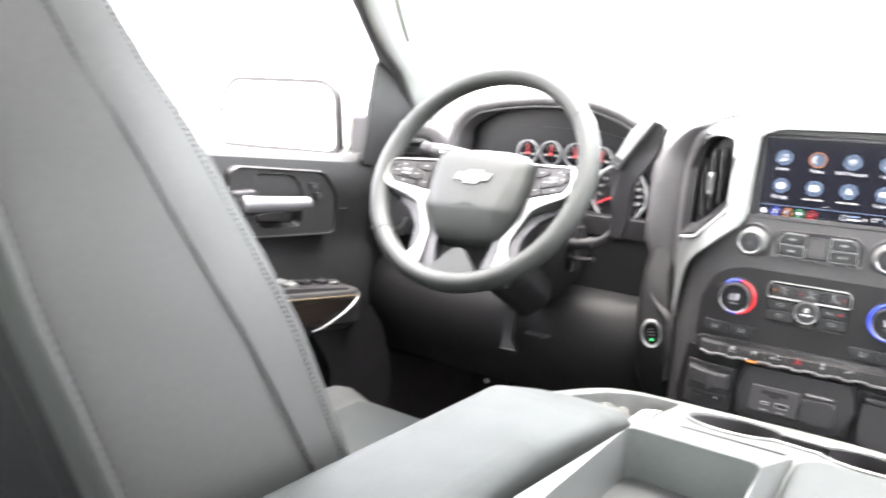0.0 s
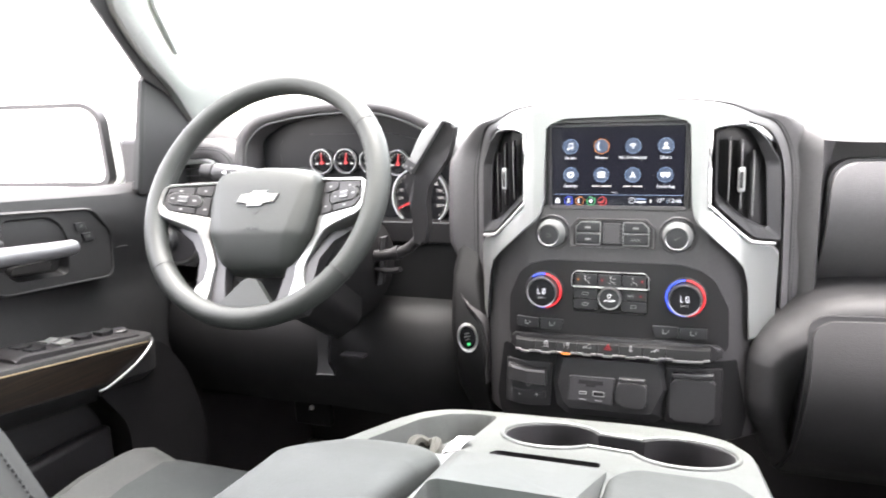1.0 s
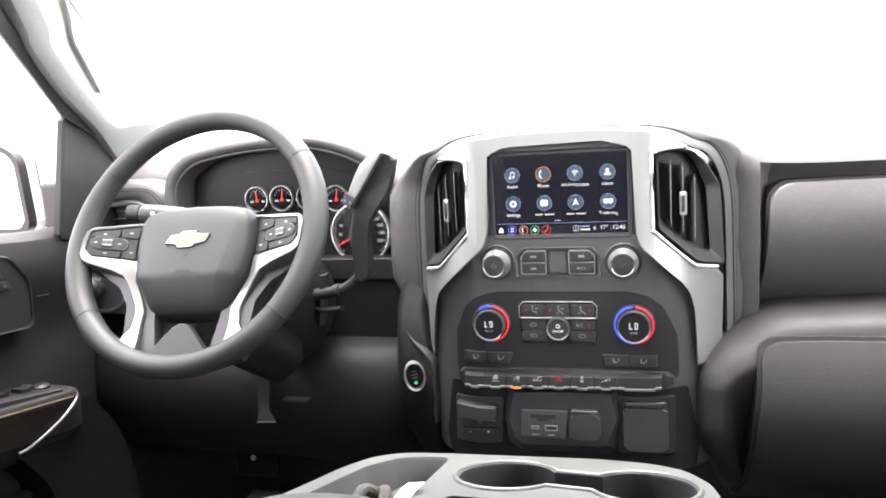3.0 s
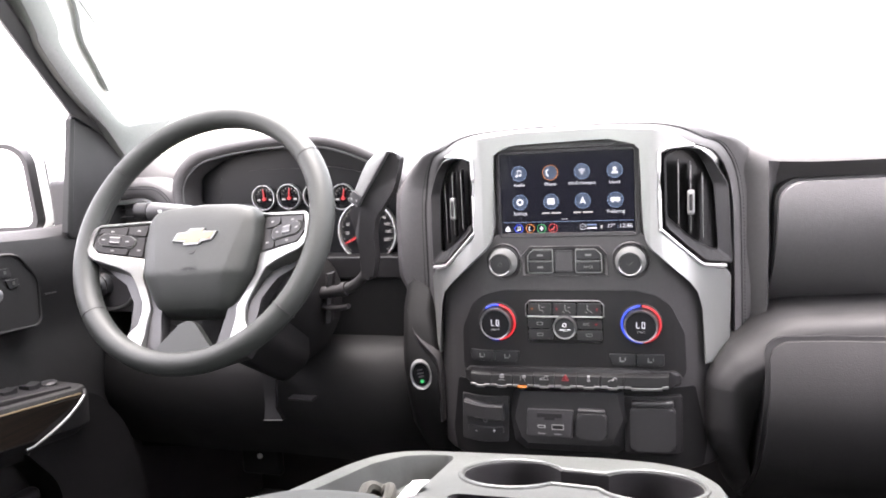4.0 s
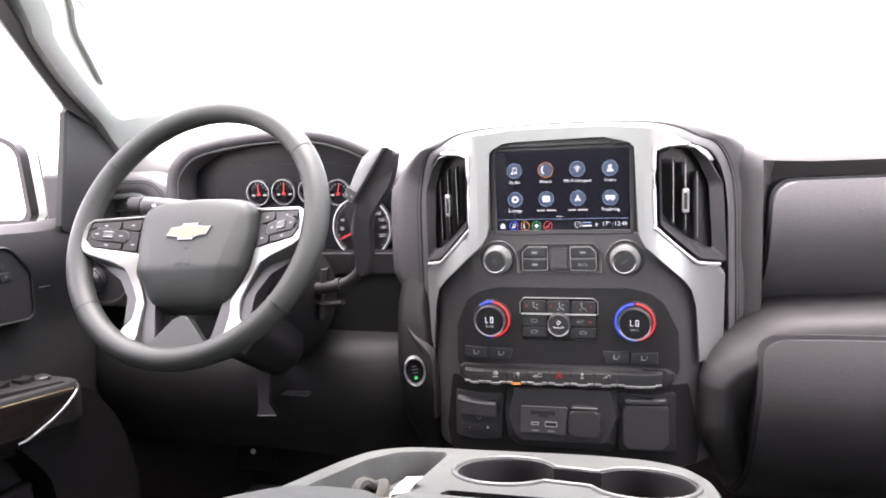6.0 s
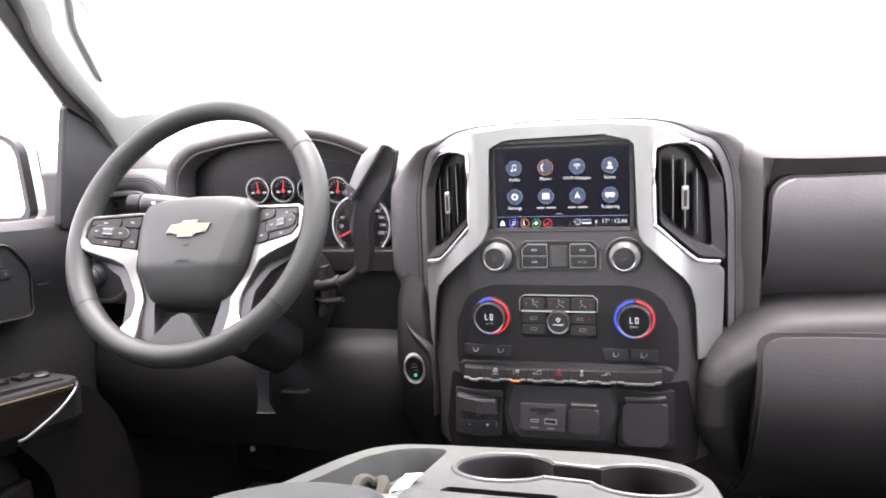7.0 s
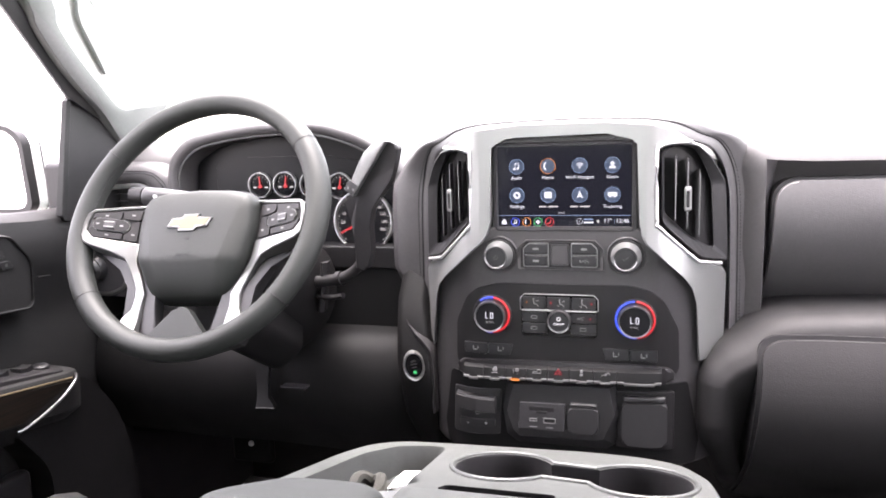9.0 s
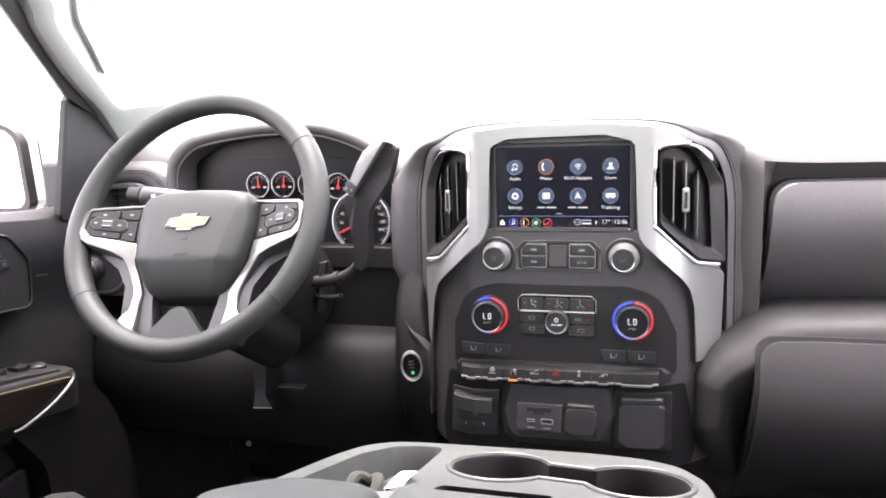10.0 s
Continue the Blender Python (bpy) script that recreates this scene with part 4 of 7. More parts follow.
def display():
    d = thing("touch_display", (SX, 0.0, 1.05), "lit touch display showing a home page of round icons", "display")
    bez = [(x + SX, crown(z)) for x, z in rounded([(-0.0957, 0.988), (0.1030, 0.988), (0.1025, 1.1130), (0.0925, 1.1235), (0.0785, 1.1310), (-0.0720, 1.1300), (-0.0850, 1.1225), (-0.0945, 1.1120)], 0.004)]
    part("bezel", prism(bez, 0.03, 0.006, "y", 0.002), PANEL, d, "dark display bezel")
    lip_o, lip_i = rect(SX - 0.0935, 0.9910, SX + 0.0995, 1.1140, 0.005), rect(SX - 0.0865, 0.9970, SX + 0.0920, 1.1085, 0.003)
    lip_m = rect(SX - 0.0918, 0.9925, SX + 0.0978, 1.1128, 0.0045)
    lip_n = rect(SX - 0.0878, 0.9958, SX + 0.0933, 1.1098, 0.0035)
    part("bezel_lip", loft([[(x, y, z) for x, z in q] for q, y in ((lip_o, 0.008), (lip_m, 0.0005), (lip_n, -0.0008), (lip_i, 0.0035), (lip_i, 0.010))], True, False), GREY, d, "raised grey lip round the screen", angle=60)
    part("bezel_ridge", loft([[(SX + x0, y, z0), (SX + x1, y, z0), (SX + x2, y, z1), (SX + x3, y, z1)] for y, x0, x1, x2, x3, z0, z1 in ((0.008, -0.062, 0.061, 0.072, -0.070, 1.1135, 1.1178), (0.001, -0.060, 0.059, 0.069, -0.067, 1.1140, 1.1172))]), PANEL, d, "ridge above the screen")
    part("glass", prism([(x + SX, z) for x, z in rect(-0.0868, 0.9965, 0.0922, 1.1090, 0.003)], 0.02, 0.0025, "y", 0.0005), GLOSS, d, "black display glass")
    part("picture", prism([(x + SX, z) for x, z in rect(-0.0858, 0.9980, 0.0912, 1.1075)], 0.01, 0.0021), SCREEN, d, "dark navy home page")
    part("divider", rbox((SX - 0.085, 0.0015, 1.0148), (SX + 0.091, 0.004, 1.0152), 0), G_RIM, d)
    names = ("Audio", "Phone", "Wi-Fi Hotspot", "Users", "Settings", "", "", "Trailering")
    for i in range(8):
        cx, cz = SX + 0.0035 + (-0.0635, -0.021, 0.0212, 0.0638)[i % 4], (1.0815, 1.0425)[i // 4]
        ic = part("icon", prism(disc_pts(cx, cz, 0.0095), 0.004, 0.0016), G_ICON, d, "round lit icon")
        part("icon_ring", ring_plate(disc_pts(cx, cz, 0.0104, 36), disc_pts(cx, cz, 0.0099, 36), 0.004, 0.0015), G_ORANGE if i == 1 else G_RIM, ic)
        fr = pose(cx, 0.0013, cz, 90)
        bm = bmesh.new()
        def bar(x0, z0, x1, z1):
            rbox((cx + x0, 0.0008, cz + z0), (cx + x1, 0.0014, cz + z1), 0, bm=bm)
        if i == 0:
            bar(-0.0022, -0.0030, -0.0014, 0.0040); bar(0.0026, -0.0022, 0.0034, 0.0048); bar(-0.0022, 0.0036, 0.0034, 0.0048)
            prism(disc_pts(cx - 0.0030, cz - 0.0032, 0.0017, 12), 0.0014, 0.0008, bm=bm); prism(disc_pts(cx + 0.0018, cz - 0.0024, 0.0017, 12), 0.0014, 0.0008, bm=bm)
        elif i == 1:
            tube([(cx - 0.001 + 0.004 * math.cos(a), 0.001, cz + 0.005 * math.sin(a)) for a in [radians(110 + 14 * k) for k in range(11)]], 0.0011, 6, bm=bm)
        elif i == 2:
            for rr in (0.0022, 0.0042, 0.0062):
                tube([(cx + rr * math.cos(a), 0.001, cz - 0.003 + rr * math.sin(a)) for a in [radians(45 + 9 * k) for k in range(11)]], 0.0006, 6, bm=bm)
            prism(disc_pts(cx, cz - 0.003, 0.001, 10), 0.0014, 0.0008, bm=bm)
        elif i == 3:
            prism(disc_pts(cx, cz + 0.0022, 0.0026, 14), 0.0014, 0.0008, bm=bm)
            prism(rounded([(cx - 0.005, cz - 0.0045), (cx + 0.005, cz - 0.0045), (cx + 0.003, cz - 0.0008), (cx - 0.003, cz - 0.0008)], 0.001), 0.0014, 0.0008, bm=bm)
        elif i == 4:
            bm.free(); bm = ring_plate(disc_pts(cx, cz, 0.0048, 20), disc_pts(cx, cz, 0.0022, 20), 0.0014, 0.0008)
        elif i == 5:
            prism([(x, z) for x, z in rect(cx - 0.005, cz - 0.004, cx + 0.005, cz + 0.0045, 0.0012)], 0.0014, 0.0008, bm=bm)
        elif i == 6:
            prism([(cx - 0.0045, cz - 0.0045), (cx, cz - 0.0022), (cx + 0.0045, cz - 0.0045), (cx, cz + 0.0055)], 0.0014, 0.0008, bm=bm)
        else:
            bar(-0.0062, -0.0018, 0.0062, 0.0034); bar(-0.0045, -0.0036, -0.0020, -0.0016); bar(0.0018, -0.0036, 0.0042, -0.0016)
        part("symbol", bm, G_WHITE, ic)
        if names[i]:
            words("writing", names[i], 0.0062, pose(cx, 0.0013, cz - 0.0155, 90), G_WHITE, d)
        else:
            for k, w in enumerate((0.010, 0.013)):
                part("print_bar", rbox((cx - 0.0125 + k * 0.0125, 0.0008, cz - 0.0164), (cx - 0.0125 + k * 0.0125 + w, 0.0016, cz - 0.0146), 0), G_DIAL, d)
    for k, col in enumerate((G_WHITE, G_BLUE, G_ORANGE, G_GREEN, G_RED)):
        cx, cz = SX - 0.0785 + 0.0156 * k, 1.0062
        if k:
            part("dock_icon", ring_plate(disc_pts(cx, cz, 0.0060, 22), disc_pts(cx, cz, 0.0054, 22), 0.004, 0.0014), col, d, "thin coloured dock ring")
        bm = bmesh.new()
        if k == 0:
            prism([(cx - 0.0033, cz - 0.0035), (cx + 0.0033, cz - 0.0035), (cx + 0.0033, cz + 0.0005), (cx, cz + 0.0042), (cx - 0.0033, cz + 0.0005)], 0.004, 0.0013, bm=bm)
        elif k == 1:
            rbox((cx - 0.0014, 0.0010, cz - 0.002), (cx - 0.0008, 0.0016, cz + 0.003), 0, bm=bm)
            rbox((cx + 0.0016, 0.0010, cz - 0.0014), (cx + 0.0022, 0.0016, cz + 0.003), 0, bm=bm)
            rbox((cx - 0.0014, 0.0010, cz + 0.0022), (cx + 0.0022, 0.0016, cz + 0.0031), 0, bm=bm)
            prism(disc_pts(cx - 0.0018, cz - 0.002, 0.0011, 10), 0.0016, 0.0010, bm=bm)
            prism(disc_pts(cx + 0.0011, cz - 0.0014, 0.0011, 10), 0.0016, 0.0010, bm=bm)
        elif k == 2:
            tube([(cx + 0.0006 + 0.0024 * math.cos(a), 0.0012, cz + 0.0030 * math.sin(a)) for a in [radians(110 + 14 * i) for i in range(11)]], 0.0008, 6, bm=bm)
        elif k == 3:
            rbox((cx - 0.0028, 0.0010, cz - 0.0010), (cx + 0.0028, 0.0016, cz + 0.0010), 0, bm=bm)
            rbox((cx - 0.0010, 0.0009, cz - 0.0028), (cx + 0.0010, 0.0015, cz + 0.0028), 0, bm=bm)
        else:
            prism([(cx - 0.0030, cz - 0.0026), (cx + 0.0010, cz - 0.0026), (cx + 0.0030, cz + 0.0028), (cx + 0.0018, cz + 0.0030), (cx, cz - 0.0008), (cx - 0.0030, cz - 0.0010)], 0.0016, 0.0010, bm=bm)
        part("dock_icon", bm, G_NEEDLE if k == 4 else G_WHITE, d, "small dock symbol")
    part("pin_icon", prism([(SX + 0.0478, 1.0088), (SX + 0.0496, 1.0088), (SX + 0.0502, 1.0072), (SX + 0.0487, 1.0040), (SX + 0.0472, 1.0072)], 0.004, 0.0014), G_DIAL, d)
    part("divider", rbox((SX + 0.0697, 0.0012, 1.0042), (SX + 0.0700, 0.0018, 1.0104), 0), G_RIM, d)
    words("writing", "1", 0.0052, pose(SX + 0.0241, 0.0013, 1.0072, 90), G_WHITE, d)
    part("dock_icon", ring_plate(disc_pts(SX + 0.0241, 1.0072, 0.0042, 20), disc_pts(SX + 0.0241, 1.0072, 0.0037, 20), 0.004, 0.0014), G_WHITE, d)
    part("print_bar", rbox((SX + 0.030, 0.0010, 1.0045), (SX + 0.0425, 0.0016, 1.0065), 0), G_WHITE, d)
    part("print_bar", rbox((SX + 0.030, 0.0010, 1.0090), (SX + 0.0420, 0.0016, 1.0105), 0), G_RIM, d)
    words("writing", "17°", 0.0078, pose(SX + 0.0613, 0.0013, 1.0076, 90), G_WHITE, d)
    words("writing", "12:46", 0.0078, pose(SX + 0.0802, 0.0013, 1.0077, 90), G_WHITE, d)
    for k in range(3):
        part("page_dot", prism(disc_pts(SX - 0.003 + 0.003 * k, 1.0185, 0.0007, 8), 0.004, 0.0014), G_WHITE, d)


def knob(x, z, r, label, sign):
    k = thing("rotary_knob", (SX + x, -0.02, z), label, "knob", "display knobs")
    f = stack_pose(x, z - 0.0055, 0.0)
    part("collar", lathe([(r * 1.50, -0.002), (r * 1.50, 0.0006), (r * 1.42, 0.0016), (r * 1.34, 0.0012), (r * 1.30, -0.001)], f, 40), PANEL, k, "shallow ring in the panel")
    part("foot", lathe([(r * 1.26, -0.001), (r * 1.26, 0.0050), (r * 1.22, 0.0062)], f, 40), BUTTON, k, "dark foot of the knob")
    part("flank", lathe([(r * 1.17, 0.0060), (r * 1.15, 0.0085), (r * 0.93, 0.0210), (r * 0.92, 0.0225)], f, 44), SILVER, k, "satin flank")
    part("bright_ring", lathe([(r * 0.925, 0.0222), (r * 0.915, 0.0258), (r * 0.87, 0.0275), (r * 0.79, 0.0266), (r * 0.78, 0.022)], f, 44, caps=False), RING, k, "bright rim")
    part("cap", lathe([(r * 0.79, 0.022), (r * 0.79, 0.0262), (r * 0.5, 0.0266), (r * 0.1, 0.0267)], f, 36), BUTTON, k, "dark cap")
    f = f @ Matrix.Translation((0, 0, 0.0054))
    bm = bmesh.new()
    if sign == "power":
        tube([f @ Vector((0.0028 * math.cos(a), 0.0028 * math.sin(a), 0.0214)) for a in [radians(125 + 29 * i) for i in range(11)]], 0.0003, 5, bm=bm)
        tube([f @ Vector((0, 0.0005, 0.0214)), f @ Vector((0, 0.0038, 0.0214))], 0.0003, 5, bm=bm)
    else:
        tube([f @ Vector(p) for p in ((-0.004, 0.0005, 0.0214), (-0.0015, -0.002, 0.0214), (0.004, 0.003, 0.0214))], 0.0004, 5, bm=bm)
    part("symbol", bm, CONSOLE, k)


def media_buttons():
    b = thing("media_button_block", (SX, 0, 0.96), "block of dark media buttons below the display", "button block")
    cx = -0.002
    def eight(w, z0, z1, c):
        return [(cx - w, z0), (cx + w, z0), (cx + w, z1 - c), (cx + w - c, z1), (cx - w + c, z1), (cx - w, z1 - c)]
    part("bezel", lay(loft([[(x, y, z) for x, z in q] for q, y in ((eight(0.0590, 0.9400, 0.9830, 0.012), 0.002), (eight(0.0575, 0.9415, 0.9815, 0.0115), -0.0022), (eight(0.0545, 0.9440, 0.9790, 0.010), -0.0005))], True, False)), PANEL, b, "soft rim round the keys", angle=50)
    part("recess", lay(prism(eight(0.0535, 0.9445, 0.9785, 0.009), 0.004, -0.0012)), BLACK, b)
    for sx in (-1, 1):
        a0, a1 = sorted((cx + sx * 0.0150, cx + sx * 0.0502))
        edge = lambda i: rounded([(p, q) if sx > 0 else (2 * cx - p, q) for p, q in ((cx + 0.0150 + i, 0.9452 + i), (cx + 0.0502 - i, 0.9452 + i), (cx + 0.0502 - i, 0.9702 - i * 0.4), (cx + 0.0422 - i * 0.4, 0.9782 - i), (cx + 0.0150 + i, 0.9782 - i))], 0.002)
        ob_, ib_ = edge(0.0), edge(0.0009)
        part("outline", lay(ring_plate(ob_, ib_, 0.0, -0.0045)), SILVER, b, "fine bright outline")
        part("divider", lay(rbox((a0, -0.0046, 0.9612), (a1, 0.0, 0.9622), 0)), SILVER, b)
    for sx in (-1, 1):
        for r, z in ((0, 0.9700), (1, 0.9535)):
            x0, x1 = cx + sx * 0.0165, cx + sx * 0.0485
            pts = rounded([(x0, z - 0.0068), (x1, z - 0.0068), (x1, z + (0.0055 if r else 0.0005)), (x1 - sx * (0.0013 if r else 0.0066), z + 0.0068), (x0, z + 0.0068)], 0.0012)
            btn = part("button", lay(prism(pts, 0.003, -0.005, "y", 0.0012)), BUTTON, b)
            if sx == 1 and r == 1:
                words("writing", "BACK", 0.0050, stack_pose((x0 + x1) / 2, z, -0.0052), STITCH, btn)
            else:
                part("print_bar", lay(rbox(((x0 + x1) / 2 - 0.004, -0.0053, z - 0.0014), ((x0 + x1) / 2 + 0.004, -0.0049, z + 0.0014), 0)), STITCH, btn)
    part("key_outline", lay(ring_plate(rect(cx - 0.0128, 0.9470, cx + 0.0128, 0.9760, 0.003), rect(cx - 0.0120, 0.9478, cx + 0.0120, 0.9752, 0.0026), 0.0, -0.0045)), GREY, b, "fine outline of the blank key")
    part("centre_key", lay(prism(rect(cx - 0.0118, 0.9480, cx + 0.0118, 0.9750, 0.0026), 0.003, -0.0036, "y", 0.001)), PANEL, b)


def climate(side):
    x, z = side * 0.0975, 0.8765
    c = thing("climate_dial", (SX + x, 0, z), "climate dial with red and blue lit ring reading LO", "climate dial", "climate dials")
    f = stack_pose(x, z, -0.002)
    part("base", lathe([(0.0275, -0.002), (0.0275, 0.003), (0.0255, 0.005)], f, 40), BLACK, c)
    def arc(a0, a1, name, material, lab):
        bm = bmesh.new()
        n = 24
        prof = [(0.0238, 0.0055), (0.0262, 0.0055), (0.0258, 0.0080), (0.0240, 0.0085)]
        rings = []
        for i in range(n + 1):
            a = radians(a0 + (a1 - a0) * i / n)
            rings.append([f @ Vector((r * math.cos(a), r * math.sin(a), h)) for r, h in prof])
        part(name, loft(rings, True, True, bm), material, c, lab)
    if side < 0:
        arc(-85, 82, "red_arc", G_RED, "lit red arc")
        arc(82, 128, "blue_arc", G_BLUE, "lit blue arc")
        arc(232, 275, "blue_arc", G_BLUE, "lit blue arc")
    else:
        arc(-80, 86, "red_arc", G_RED, "lit red arc")
        arc(92, 272, "blue_arc", G_BLUE, "lit blue arc")
    part("grip", lathe([(0.0225, 0.003), (0.0222, 0.014), (0.0215, 0.018)], f, 48), BUTTON, c)
    part("bright_ring", lathe([(0.0220, 0.014), (0.0220, 0.0185), (0.0211, 0.0205), (0.0197, 0.0198), (0.0193, 0.016)], f, 48, caps=False), RING, c, "knurled silver ring")
    part("face", lathe([(0.0195, 0.016), (0.0195, 0.0192), (0.010, 0.0194), (0.001, 0.0194)], f, 36), DIALFACE, c, "gloss black readout")
    bm = bmesh.new()
    for x0, y0, x1, y1 in ((-0.0058, 0, -0.0048, 0.0085), (-0.0058, 0, -0.0016, 0.001), (0.0012, 0, 0.0022, 0.0085), (0.0044, 0, 0.0054, 0.0085), (0.0012, 0, 0.0054, 0.001), (0.0012, 0.0075, 0.0054, 0.0085)):
        rbox((x0, y0 - 0.0022, 0.0197), (x1, y1 - 0.0022, 0.0200), 0, bm=bm)
    bm.transform(f)
    part("readout", bm, G_WHITE, c, "lit segment letters LO")
    words("writing", "AUTO" if side < 0 else "SYNC", 0.0042, f @ Matrix.Translation((0, -0.0075, 0.0197)), STITCH, c)


def climate_centre():
    c = thing("climate_button_block", (SX, 0, 0.875), "climate buttons round a small fan knob", "button block")
    cx = -0.004
    part("recess", lay(prism(rect(cx - 0.0515, 0.847, cx + 0.0515, 0.905, 0.005), 0.002, -0.0035)), GLOSS, c)
    for i in range(3):
        x0 = cx - 0.050 + i * 0.0336
        btn = part("button", lay(prism(rect(x0, 0.886, x0 + 0.0328, 0.9035, 0.003), 0, -0.006, "y", 0.0012)), BUTTON, c)
        part("lamp", lay(prism(disc_pts(x0 + (0.006 if i < 2 else 0.027), 0.8955, 0.0012, 10), -0.004, -0.0064)), G_RED if i else G_ORANGE, btn)
        bm = bmesh.new()
        xs = x0 + (0.0165, 0.0185, 0.0150)[i]
        tube([(xs - 0.001, -0.0062, 0.8985), (xs, -0.0062, 0.8940), (xs + 0.004, -0.0062, 0.8930), (xs + 0.0055, -0.0062, 0.8900)], 0.00055, 5, bm=bm)
        prism(disc_pts(xs - 0.0006, 0.9002, 0.0012, 10), -0.0058, -0.0064, bm=bm)
        if i < 2:
            tube([(xs + 0.0065, -0.0062, 0.8985), (xs + 0.0025, -0.0062, 0.8972)], 0.0005, 5, bm=bm)
        if i > 0:
            tube([(xs - 0.0040, -0.0062, 0.8925), (xs - 0.0012, -0.0062, 0.8905)], 0.0005, 5, bm=bm)
        part("symbol", lay(bm), STITCH, btn)
    top_o = [(cx - 0.0530, 0.8850), (cx - 0.0530, 0.9010), (cx - 0.0470, 0.9070), (cx + 0.0470, 0.9070), (cx + 0.0530, 0.9010), (cx + 0.0530, 0.8850)]
    part("outline", lay(tube([(x, -0.0045, z) for x, z in top_o], 0.0008, 6)), SILVER, c, "fine silver outline")
    part("bright_line", lay(rbox((cx - 0.051, -0.0075, 0.8835), (cx + 0.051, -0.002, 0.8855), 0.0006)), SILVER, c, "bright metal line")
    for r in range(2):
        for sx in (-1, 1):
            x0, x1 = cx + sx * 0.0165, cx + sx * 0.0505
            z = 0.8745 - 0.0155 * r
            btn = part("button", lay(prism(rect(min(x0, x1), z - 0.007, max(x0, x1), z + 0.007, 0.002), 0, -0.0055, "y", 0.001)), BUTTON, c)
            if sx > 0 and r == 0:
                words("writing", "A/C", 0.006, stack_pose((x0 + x1) / 2 - 0.004, z, -0.0058), STITCH, btn)
                part("lamp", lay(prism(disc_pts(x1 - 0.008, z, 0.0012, 10), -0.004, -0.0060)), G_RED, btn)
            else:
                part("symbol", lay(ring_plate(rect((x0 + x1) / 2 - 0.005, z - 0.002, (x0 + x1) / 2 + 0.004, z + 0.0025, 0.002), rect((x0 + x1) / 2 - 0.0042, z - 0.0014, (x0 + x1) / 2 + 0.0032, z + 0.0019, 0.0015), -0.004, -0.0059)), STITCH, btn)
    f = stack_pose(cx + 0.001, 0.871, -0.003)
    kn = part("fan_knob", lathe([(0.0165, 0), (0.0165, 0.006), (0.0155, 0.008)], f, 36), BUTTON, c, "small fan knob")
    part("bright_ring", lathe([(0.0160, 0.005), (0.0158, 0.0105), (0.0150, 0.0125), (0.0137, 0.0118), (0.0135, 0.009)], f, 40, caps=False), RING, kn)
    part("cap", lathe([(0.0136, 0.009), (0.0136, 0.0112), (0.004, 0.0116)], f, 32), BUTTON, kn)
    words("writing", "ON/OFF", 0.0042, f @ Matrix.Translation((0, -0.003, 0.0119)), WHITE, kn)
    bm = ring_plate(disc_pts(0, 0, 0.0028, 14), disc_pts(0, 0, 0.0020, 14), 0.0116, 0.0121, "z")
    bm.transform(f @ Matrix.Translation((0, 0.0042, 0)))
    part("symbol", bm, WHITE, kn)


def seat_heat(side):
    b = thing("seat_heater_switch", (SX + side * 0.1, 0, 0.826), "pair of dark seat heating and cooling buttons", "switch", "seat heater switches")
    c = -0.1045 if side < 0 else 0.0905
    for i in range(2):
        x0 = c - 0.036 + i * 0.0365
        z0 = 0.8185
        pts = [(x0, z0), (x0 + 0.0355, z0), (x0 + 0.0355, z0 + 0.0155), (x0, z0 + 0.0155)]
        if (i == 1 and side < 0):
            pts[1] = (x0 + 0.031, z0)
        if (i == 0 and side > 0):
            pts[0] = (x0 + 0.0045, z0)
        btn = part("button", lay(prism(rounded(pts, 0.002), 0, -0.0065, "y", 0.0012)), BUTTON, b)
        xs = x0 + 0.018
        bm = bmesh.new()
        rbox((xs - 0.004, -0.0069, z0 + 0.005), (xs - 0.0025, -0.0062, z0 + 0.0115), 0, bm=bm)
        rbox((xs - 0.004, -0.0069, z0 + 0.005), (xs + 0.002, -0.0062, z0 + 0.0066), 0, bm=bm)
        rbox((xs + 0.003, -0.0069, z0 + 0.007), (xs + 0.0042, -0.0062, z0 + 0.011), 0, bm=bm)
        part("symbol", lay(bm), STITCH, btn)


